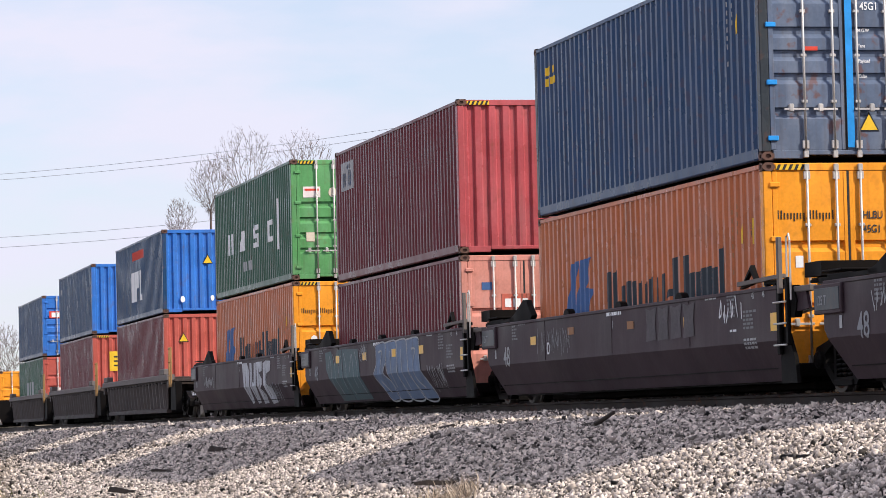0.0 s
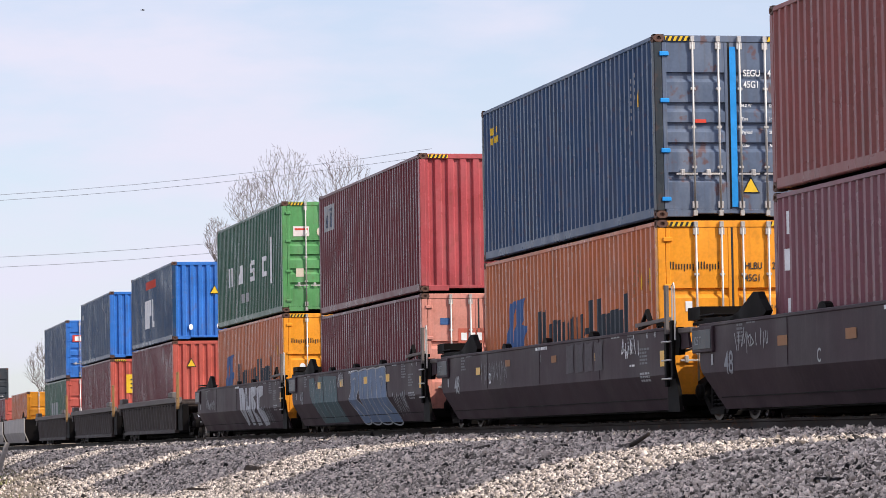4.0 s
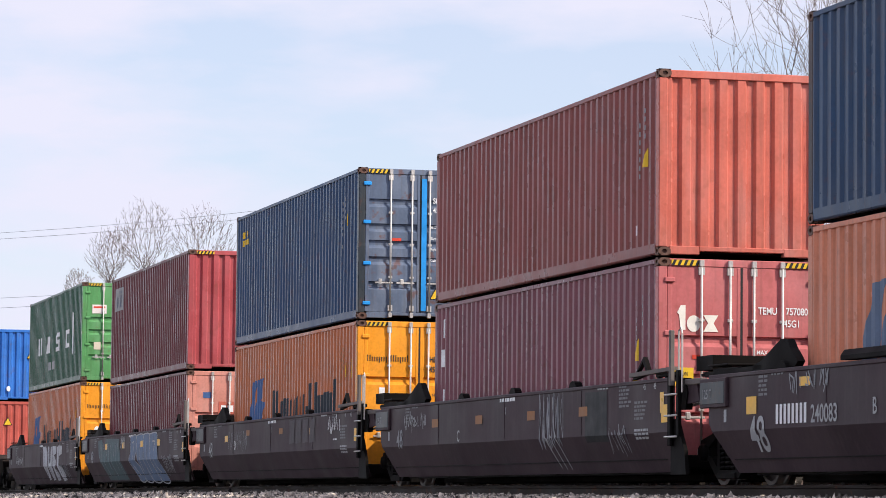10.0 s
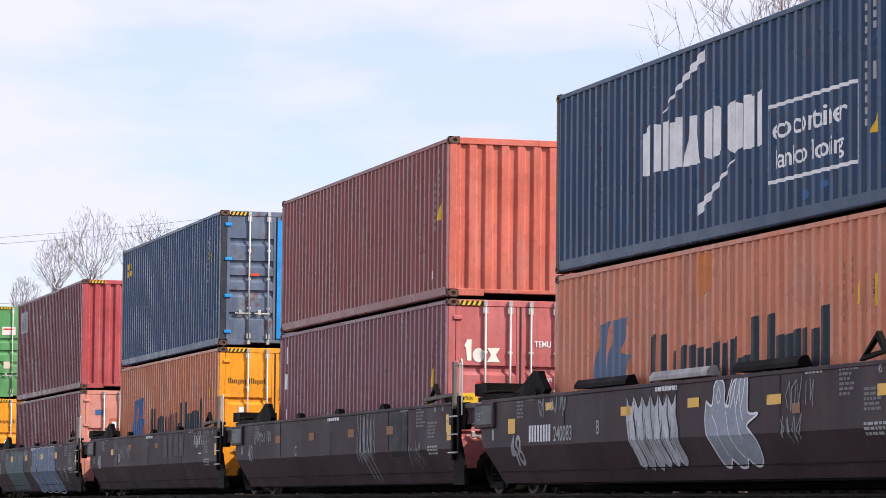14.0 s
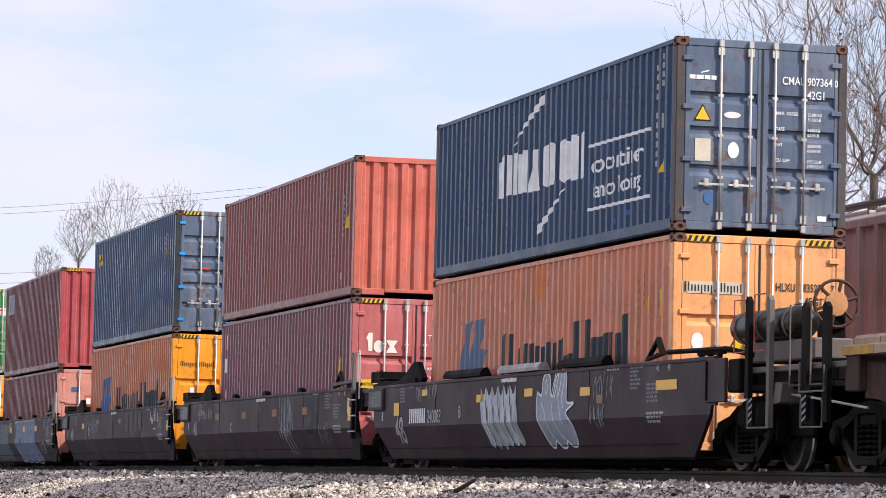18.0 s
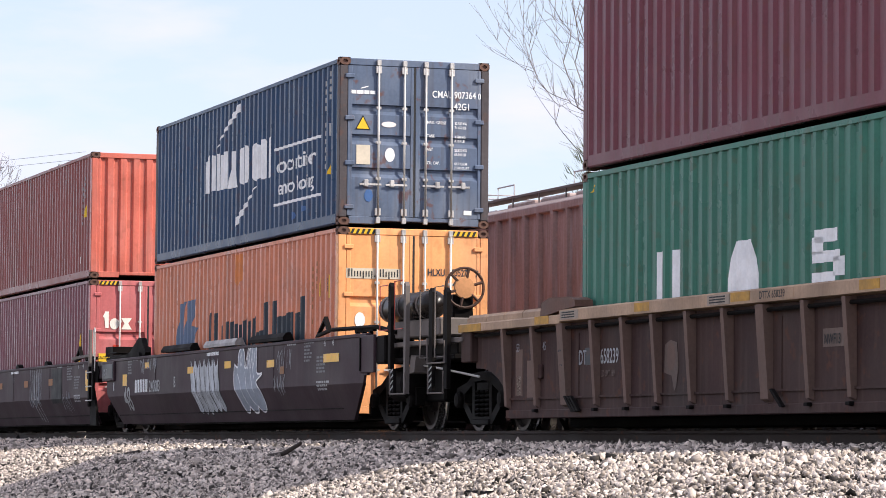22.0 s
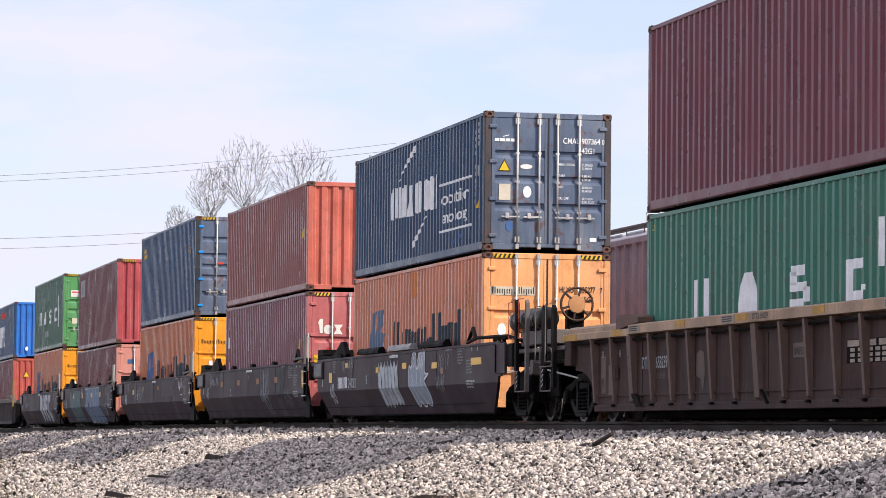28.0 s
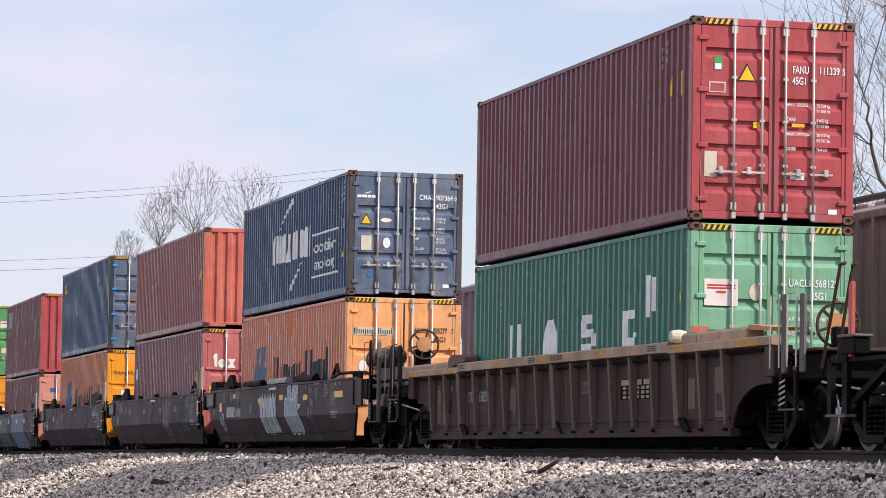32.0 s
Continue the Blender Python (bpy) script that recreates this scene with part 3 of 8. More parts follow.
def painted(polys, mat, parent, y_of, breaks=(), step=0.05, name="marking", label="", fold=None):
    """Paint laid on a side that faces -y: polygons in (x, z), following the surface y_of(x, z)."""
    g = Geo()
    for poly in polys:
        lo, hi = min(p[0] for p in poly), max(p[0] for p in poly)
        cuts = sorted({lo, hi, *[b for b in breaks if lo < b < hi], *[p[0] for p in poly]})
        xs = []
        for a, b in zip(cuts, cuts[1:]):
            k = max(1, math.ceil((b - a) / step))
            xs += [a + (b - a) * i / k for i in range(k)]
        xs.append(hi)
        for a, b in zip(xs, xs[1:]):
            if b - a < 1e-5:
                continue
            e = (b - a) * 0.02
            ca, cb = crossings(poly, a + e), crossings(poly, b - e)
            if len(ca) != len(cb):
                ca = cb = crossings(poly, (a + b) / 2)
            spans = []
            for (l0, h0), (l1, h1) in zip(ca, cb):
                if fold is not None and min(l0, l1) < fold < max(h0, h1):
                    spans += [(l0, min(h0, fold), l1, min(h1, fold)), (max(l0, fold), h0, max(l1, fold), h1)]
                else:
                    spans.append((l0, h0, l1, h1))
            for l0, h0, l1, h1 in spans:
                g.add([(a, y_of(a, l0), l0), (b, y_of(b, l1), l1), (b, y_of(b, h1), h1), (a, y_of(a, h0), h0)], [(0, 1, 2, 3)])
    return g.ob(name, mat, parent, label, weld=True)


def rect(x, z, w, h):
    return [(x, z), (x + w, z), (x + w, z + h), (x, z + h)]


def oval(x, z, rx, rz, n=14):
    return [(x + rx * math.cos(2 * math.pi * i / n), z + rz * math.sin(2 * math.pi * i / n)) for i in range(n)]


def side_mark(box, polys, mat, label="", step=0.05):
    """Paint on the near corrugated side of a container; x from its left end, z from its floor."""
    for p in polys:
        painted([[(x - LEN / 2, z) for x, z in p]], mat, box, lambda x, z: -WID / 2 + 0.008 + inset_at(SIDE_RIBS, x) - 0.004, [q[0] for q in SIDE_RIBS], step, "side_marking", label)


def end_mark(box, polys, mat, label="", inset=0.012, name="label"):
    """Paint or a sticker on the end that faces +x; across from its left edge as seen, z from the floor."""
    for p in polys:
        g = Geo()
        x1 = LEN / 2 - inset + 0.004
        n = len(p)
        g.add([(x1, a - WID / 2, z) for a, z in p] + [(x1 - 0.003, a - WID / 2, z) for a, z in p],
              [tuple(range(n)), tuple(range(2 * n - 1, n - 1, -1))] + [(i, (i + 1) % n, n + (i + 1) % n, n + i) for i in range(n)])
        g.ob(name, mat, box, label)


def lettering(text, size, mat, parent, m, stretch=1.0, label="", name="lettering"):
    """Built-in letters as a flat mesh, in the plane of m (x along the line, y up)."""
    cu = bpy.data.curves.new("letters", "FONT")
    cu.body, cu.size, cu.space_line, cu.offset = text, size, 0.9, size * 0.012
    tmp = bpy.data.objects.new("letters", cu)
    me = bpy.data.meshes.new_from_object(tmp)
    bpy.data.objects.remove(tmp)
    me.transform(Matrix.Diagonal((stretch, 1, 1, 1)))
    me.materials.clear()
    me.materials.append(M[mat])
    o = new(name, me)
    o.parent = parent
    o.matrix_basis = m
    if label:
        o["label"] = label
    return o


FACE_X = Matrix(((0, 0, 1, 0), (1, 0, 0, 0), (0, 1, 0, 0), (0, 0, 0, 1)))        # letters that face +x
FACE_Y = Matrix(((1, 0, 0, 0), (0, 0, -1, 0), (0, 1, 0, 0), (0, 0, 0, 1)))       # letters that face -y


def end_text(box, text, across, z, size, mat, stretch=0.8, inset=0.012):
    return lettering(text, size, mat, box, Matrix.Translation((LEN / 2 - inset + 0.006, across - WID / 2, z)) @ FACE_X, stretch)


def casting_mesh():
    g = Geo()
    a, b, h = 0.178, 0.162, 0.118
    g.box(-a, -0.03, -b, -0.03, 0, h)
    for axis in (0, 1):
        w = b if axis == 0 else a
        ring, hole, deep = [], [], []
        for i in range(8):
            t = math.pi * (2 * i + 1) / 8
            c, s = math.cos(t), math.sin(t)
            k = 1 / max(abs(c), abs(s))
            ring.append((-w / 2 + c * k * w / 2, h / 2 + s * k * h / 2))
            hole.append((-w / 2 + c * 0.040, h / 2 + s * 0.030))
        for depth, pts in ((0, ring), (0, hole), (-0.05, hole)):
            deep += [((depth, p, z) if axis == 0 else (p, depth, z)) for p, z in pts]
        g.add(deep, [(i, (i + 1) % 8, 8 + (i + 1) % 8, 8 + i) for i in range(8)] + [(8 + i, 8 + (i + 1) % 8, 16 + (i + 1) % 8, 16 + i) for i in range(8)]
              + [tuple(range(16, 24))])
    g.add([(-0.03, 0, 0), (0, 0, 0), (0, -b, 0), (-a, -b, 0), (-a, 0, 0)], [(0, 1, 2, 3, 4)])
    g.add([(0, 0, h), (0, -b, h), (-a, -b, h), (-a, 0, h)], [(0, 1, 2, 3)])
    return g


CASTING = [None]
SMALL = {}


def small(name, half, parent, p, mat="rod"):
    """A little chamfered block, one mesh for all alike."""
    m = Matrix.Translation(p)
    if (name, half, mat) not in SMALL:
        a, b, c = half
        o = Geo().box(-a, a, -b, b, -c, c, min(half) * 0.3).ob(name, mat, parent)
        o.matrix_basis = m
        SMALL[name, half, mat] = o
        return o
    return share(SMALL[name, half, mat], name, parent, m)


def container(name, label, high, side, end, doors=True, end_mat=None, frame_mat=None, grooves=(0.30, 0.50, 0.70), hazard=False, post_mat=None, cap=None):
    """A forty-foot shipping container: its floor's middle at the origin, the visible end towards +x."""
    c = thing(name, label, "shipping container", "containers on the train")
    hl, hw = LEN / 2, WID / 2
    frame_mat, end_mat = frame_mat or side, end_mat or end
    for s, nm in ((-1, "side_wall"), (1, "side_wall")):
        poly = [(x, s * (hw - 0.008 - d)) for x, d in SIDE_RIBS]
        poly += [(SIDE_RIBS[-1][0], s * (hw - 0.075)), (SIDE_RIBS[0][0], s * (hw - 0.075))]
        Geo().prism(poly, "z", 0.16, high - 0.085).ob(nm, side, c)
    for s in (-1, 1):
        Geo().box(-hl + 0.17, hl - 0.17, min(s * hw, s * (hw - 0.07)), max(s * hw, s * (hw - 0.07)), high - 0.085, high - 0.02, 0.006).ob("top_rail", frame_mat, c)
        Geo().prism([(s * hw, 0.17), (s * (hw - 0.10), 0.17), (s * (hw - 0.10), 0.02), (s * (hw - 0.02), 0.02), (s * (hw - 0.005), 0.04)], "x", -hl + 0.17, hl - 0.17).ob("bottom_rail", frame_mat, c)
    prof = rib_profile(-hl + 0.2, hl - 0.2, 0.21, 0.02)
    Geo().prism([(x, high - 0.02 - d) for x, d in prof] + [(prof[-1][0], high - 0.08), (prof[0][0], high - 0.08)], "y", -hw + 0.07, hw - 0.07).ob("roof", side, c)
    Geo().box(-hl + 0.1, hl - 0.1, -hw + 0.1, hw - 0.1, 0.05, 0.17).ob("floor", "under", c)
    for sx in (-1, 1):
        for sy in (-1, 1):
            g = Geo()
            x0, x1 = sorted((sx * hl, sx * (hl - 0.15)))
            y0, y1 = sorted((sy * (hw - 0.003), sy * (hw - 0.13)))
            g.box(x0 + 0.004, x1 - 0.004, y0, y1, 0.118, high - 0.118, 0.012)
            g.ob("corner_post", post_mat or (frame_mat if sx < 0 else end_mat), c)
            for z in (0.0, high - 0.118):
                m = Matrix.Translation((sx * hl, sy * hw, z))
                turn = {(1, 1): 0, (-1, 1): 90, (-1, -1): 180, (1, -1): 270}[sx, sy]
                if CASTING[0] is None:
                    o = casting_mesh().ob("corner_casting", "casting", c)
                    o.matrix_basis = m @ pose(0, 0, 0, 0, 0, turn)
                    CASTING[0] = o
                else:
                    share(CASTING[0], "corner_casting", c, m @ pose(0, 0, 0, 0, 0, turn))
    # far end, always a plain ribbed wall
    prof = rib_profile(-hw + 0.13, hw - 0.13, 0.25, 0.045)
    Geo().prism([(-hl + 0.03 + d, y) for y, d in prof] + [(-hl + 0.1, prof[-1][0]), (-hl + 0.1, prof[0][0])], "z", 0.118, high - 0.1).ob("end_wall", side, c)
    for s in (-1, 1):
        x0, x1 = sorted((s * (hl - 0.006), s * (hl - 0.12)))
        Geo().box(x0, x1, -hw + 0.162, hw - 0.162, high - 0.118, high - 0.012, 0.008).ob("header", end_mat if s > 0 else frame_mat, c)
        g = Geo().box(x0, x1, -hw + 0.162, -0.62, 0.02, 0.135, 0.008).box(x0, x1, 0.62, hw - 0.162, 0.02, 0.135, 0.008).box(x0, x1, -0.62, 0.62, 0.07, 0.135, 0.008)
        g.ob("sill", end_mat if s > 0 else frame_mat, c)
    if hazard:
        for s in (-1, 1):
            a0, a1 = sorted((s * (hw - 0.19), s * (hw - 0.62)))
            end_mark(c, [rect(a0 + hw, high - 0.105, a1 - a0, 0.075)], "yellow", "yellow and black height stripes", -0.002, "height_stripe")
            end_mark(c, [[(a0 + hw + k * 0.086, high - 0.105), (a0 + hw + k * 0.086 + 0.040, high - 0.105), (a0 + hw + k * 0.086 + 0.075, high - 0.03),
                          (a0 + hw + k * 0.086 + 0.035, high - 0.03)] for k in range(5)], "black", "", -0.006, "height_stripe")
    z0, z1 = 0.14, high - 0.122
    if not doors:
        prof = rib_profile(-hw + 0.13, hw - 0.13, 0.262, 0.048, 0.42, 0.12)
        Geo().prism([(hl - 0.020 - d, y) for y, d in prof] + [(hl - 0.1, prof[-1][0]), (hl - 0.1, prof[0][0])], "z", 0.10, high - 0.11).ob("end_wall", end, c)
        return c
    h = z1 - z0
    rods = None
    for s in (-1, 1):
        a0, a1 = sorted((s * 0.016, s * (hw - 0.135)))
        zs = [(z0, 0.0)]
        for gq in grooves:
            zc = z0 + gq * h
            zs += [(zc - 0.105, 0.0), (zc - 0.045, 0.044), (zc + 0.040, 0.044), (zc + 0.055, 0.0)]
        zs.append((z1, 0.0))
        g = Geo().prism([(hl - 0.016 - d, z) for z, d in zs] + [(hl - 0.075, z1), (hl - 0.075, z0)], "y", a0 + 0.07, a1 - 0.05)
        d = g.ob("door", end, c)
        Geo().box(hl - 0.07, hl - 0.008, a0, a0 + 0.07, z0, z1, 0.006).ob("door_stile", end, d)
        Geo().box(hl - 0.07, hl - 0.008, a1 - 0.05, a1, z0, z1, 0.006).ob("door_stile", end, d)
        for k, f in enumerate((0.161, 0.548)):
            y = s * (f * (hw - 0.135))
            g = Geo().tube([(hl + 0.020, y, 0.075), (hl + 0.020, y, high - 0.06)], 0.019, 8)
            o = g.ob("lock_rod", "rod", d, "galvanised door locking rod", True)
            for zc in (0.05, high - 0.10):
                small("rod_keeper", (0.024, 0.034, 0.047), d, (hl + 0.018, y, zc + 0.028))
                small("rod_bracket", (0.018, 0.046, 0.055), d, (hl + 0.012, y, zc + (0.16 if zc < 1 else -0.08)))
            for q in (0.25, 0.49, 0.72):
                small("rod_guide", (0.024, 0.040, 0.022), d, (hl + 0.010, y, z0 + q * h))
            hz = z0 + 0.21 * h
            way = -1 if s < 0 else 1
            Geo().box(hl + 0.022, hl + 0.036, *sorted((y - way * 0.05, y + way * 0.30)), hz - 0.016, hz + 0.016, 0.004).ob("door_handle", "rod", d)
            g = Geo().box(hl - 0.012, hl + 0.046, *sorted((y + way * 0.16, y + way * 0.23)), hz - 0.035, hz + 0.075, 0.012)
            g.ob("handle_catch", "rod", d)
        for q in (0.06, 0.35, 0.65, 0.93):
            zc = z0 + q * h
            g = Geo().box(hl - 0.012, hl + 0.022, min(s * (hw - 0.09), s * (hw - 0.24)), max(s * (hw - 0.09), s * (hw - 0.24)), zc - 0.035, zc + 0.035, 0.010)
            g.ob("hinge", cap or end, d)
    Geo().box(hl - 0.05, hl - 0.012, -0.016, 0.016, z0, z1).ob("door_seal", "gasket", c)
    return c


# ---- rolling gear ----
def wheelset(parent, x, z=0.42):
    g = Geo()
    for s in (-1, 1):
        prof = [(0.06, s * 0.62), (0.14, s * 0.62), (0.16, s * 0.68), (0.34, s * 0.70), (0.36, s * 0.66), (0.445, s * 0.655), (0.445, s * 0.69), (0.42, s * 0.705), (0.415, s * 0.80),
                (0.36, s * 0.80), (0.34, s * 0.745), (0.16, s * 0.72), (0.14, s * 0.80), (0.06, s * 0.80)]
        g.turn(prof, "y", (0, 0, 0), 28)
    g.turn([(0.001, -0.98), (0.08, -0.98), (0.08, 0.98), (0.001, 0.98)], "y", (0, 0, 0), 12)
    for s in (-1, 1):
        for k in range(5):
            a = 2 * math.pi * k / 5
            g.box(0.19 * math.cos(a) - 0.02, 0.19 * math.cos(a) + 0.02, s * 0.725 - 0.012, s * 0.725 + 0.012, 0.19 * math.sin(a) - 0.02, 0.19 * math.sin(a) + 0.02)
    o = g.ob("wheelset", "wheel", parent, "worn steel wheels on one axle", False)
    o.data.materials.append(M["tread"])
    for f in o.data.polygons:
        if all(math.hypot(o.data.vertices[i].co.x, o.data.vertices[i].co.z) > 0.41 for i in f.vertices):
            f.material_index = 1
    o.matrix_basis = pose(x, 0, z)
    ROLLERS.append((o, x, z))
    return o


WHEELSET = []


def truck(parent, x):
    """A two-axle truck under a wagon: side frames, springs, bearing caps, bolster and wheelsets."""
    t = None
    for s in (-1, 1):
        y0, y1 = sorted((s * 0.93, s * 1.07))
        g = Geo()
        for m in (-1, 1):
            g.prism([(m * a, b) for a, b in ((1.08, 0.50), (1.06, 0.60), (0.62, 0.68), (0.34, 0.80), (0.0, 0.82), (0.0, 0.70), (0.30, 0.68), (0.56, 0.58), (0.72, 0.52))], "y", y0, y1)
            g.prism([(m * a, b) for a, b in ((0.74, 0.52), (1.08, 0.50), (1.06, 0.36), (0.98, 0.34), (0.96, 0.44), (0.82, 0.44), (0.80, 0.33), (0.72, 0.34))], "y", y0 + 0.004, y1 - 0.004)
            g.prism([(m * a, b) for a, b in ((0.76, 0.40), (0.72, 0.30), (0.42, 0.10), (0.0, 0.10), (0.0, 0.20), (0.36, 0.21), (0.58, 0.36))], "y", y0, y1)
            g.prism([(m * a, b) for a, b in ((0.30, 0.20), (0.40, 0.20), (0.40, 0.68), (0.30, 0.70))], "y", y0, y1)
        g.box(-0.34, 0.34, y0 - 0.03, y1 + 0.03, 0.09, 0.17, 0.01)
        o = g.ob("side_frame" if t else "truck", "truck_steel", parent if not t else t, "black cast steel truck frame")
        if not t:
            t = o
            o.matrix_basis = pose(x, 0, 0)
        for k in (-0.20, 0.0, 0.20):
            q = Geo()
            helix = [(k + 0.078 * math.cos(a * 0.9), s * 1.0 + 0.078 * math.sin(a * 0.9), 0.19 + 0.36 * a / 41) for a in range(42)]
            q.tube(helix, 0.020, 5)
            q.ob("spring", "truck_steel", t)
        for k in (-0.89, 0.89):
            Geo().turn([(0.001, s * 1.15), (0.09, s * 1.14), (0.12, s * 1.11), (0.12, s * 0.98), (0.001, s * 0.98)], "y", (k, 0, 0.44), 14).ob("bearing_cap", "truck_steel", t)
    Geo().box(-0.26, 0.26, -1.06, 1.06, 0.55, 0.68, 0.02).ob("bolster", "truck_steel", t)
    for k in (-0.89, 0.89):
        if WHEELSET:
            o = share(WHEELSET[0], "wheelset", t, pose(k, 0, 0.42), "worn steel wheels on one axle")
            ROLLERS.append((o, k, 0.42))
        else:
            WHEELSET.append(wheelset(t, k))
    return t


def handrail(g, x, y, z0, z1, w, along="y", r=0.014):
    """A U-shaped grab iron standing on a face."""
    a = Vector((0, 1, 0)) if along == "y" else Vector((1, 0, 0))
    p, q = Vector((x, y, z0)), Vector((x, y, z1))
    g.tube([p, q, q + a * w, p + a * w], r, 6)
    return g


def smooth_well(name, label, mat, half=8.2, tail=False):
    """A smooth-sided articulated well unit, its middle at the origin, rails at z = 0."""
    w = thing(name, label, "well car", "articulated well cars")
    top, bend, low = 1.40, 0.69, 0.16
    hr = half + (1.05 if tail else 0)
    for s in (-1, 1):
        g = Geo()
        out, inn = s * 1.47, s * 1.43
        y0, y1 = sorted((out, inn))
        g.prism([(-half, 0.80), (-half + 0.12, bend), (hr - (0.20 if tail else 0.03), bend), (hr - (0.15 if tail else 0), 0.80), (hr, 0.80), (hr, top), (-half, top)], "y", y0, y1)
        lx = [(-half + 0.12, bend), (hr - (0.20 if tail else 0.03), bend), (hr - (1.35 if tail else 0.10), low), (-half + 0.55, low)]
        pts = []
        for yo in (0.0, 0.05):
            for x, z in lx:
                pts.append((x, s * (1.47 - yo - (0.22 if z == low else 0.0)), z))
        g.add(pts, [(0, 1, 2, 3), (7, 6, 5, 4), (0, 1, 5, 4), (1, 2, 6, 5), (2, 3, 7, 6), (3, 0, 4, 7)])
        o = g.ob("side_sill", mat, w)
        Geo().box(-half + 0.02, hr - 0.02, *sorted((s * 1.485, s * 1.40)), top - 0.04, top + 0.015, 0.01).ob("top_chord", mat, w)
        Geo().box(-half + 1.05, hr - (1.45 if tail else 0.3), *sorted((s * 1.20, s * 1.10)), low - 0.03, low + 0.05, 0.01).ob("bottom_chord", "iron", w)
    # Black slab added to close the gap above the rails, where shade belongs.
    Geo().box(-half + 1.0, hr - 1.4, -0.55, 0.55, 0.05, 0.15, 0.02).ob("gap_dark_slab", "under", w)
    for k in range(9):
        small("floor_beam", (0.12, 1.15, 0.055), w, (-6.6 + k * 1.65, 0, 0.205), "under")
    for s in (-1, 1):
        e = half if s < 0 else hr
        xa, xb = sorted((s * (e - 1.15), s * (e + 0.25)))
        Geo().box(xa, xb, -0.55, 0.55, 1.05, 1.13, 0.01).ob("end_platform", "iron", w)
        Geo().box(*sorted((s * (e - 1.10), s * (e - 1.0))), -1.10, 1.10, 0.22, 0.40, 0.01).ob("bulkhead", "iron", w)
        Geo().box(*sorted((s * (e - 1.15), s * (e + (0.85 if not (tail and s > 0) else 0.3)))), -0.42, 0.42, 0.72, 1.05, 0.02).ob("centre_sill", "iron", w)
        for y in ((-1.44, 1.36) if s > 0 else ()):
            # flared corner guide that steers a container into the well
            xg = half - 1.40
            tri = [(xg - 0.42, top + 0.03), (xg + 0.08, top + 0.34), (xg + 0.32, top + 0.10)]
            mid = (xg - 0.03, top + 0.17)
            inn = [(a + (mid[0] - a) * 0.36, b + (mid[1] - b) * 0.42) for a, b in tri]
            g = Geo()
            for i in range(3):
                j = (i + 1) % 3
                g.prism([tri[i], tri[j], inn[j], inn[i]], "y", y, y + 0.06)
            g.ob("container_guide", "iron", w, "open triangular container guide")
        g = Geo().box(*sorted((s * (e - 0.9), s * (e + 0.05))), -1.40, -1.34, top + 0.04, top + 0.10, 0.01)
        for k in range(3):
            x = s * (e - 0.75 + 0.33 * k)
            g.box(x - 0.03, x + 0.03, -1.42, -1.36, top - 0.02, top + 0.05)
        g.ob("side_rail", "iron", w)
    return w


def well_guides(w, xs, mat="iron", top=1.40, half=0.18):
    for x in xs:
        n = 8
        Geo().prism([(x + half * math.cos(math.pi * i / n), top + 0.11 * math.sin(math.pi * i / n)) for i in range(n + 1)], "y", -1.47, -1.36).ob("guide_lug", mat, w)


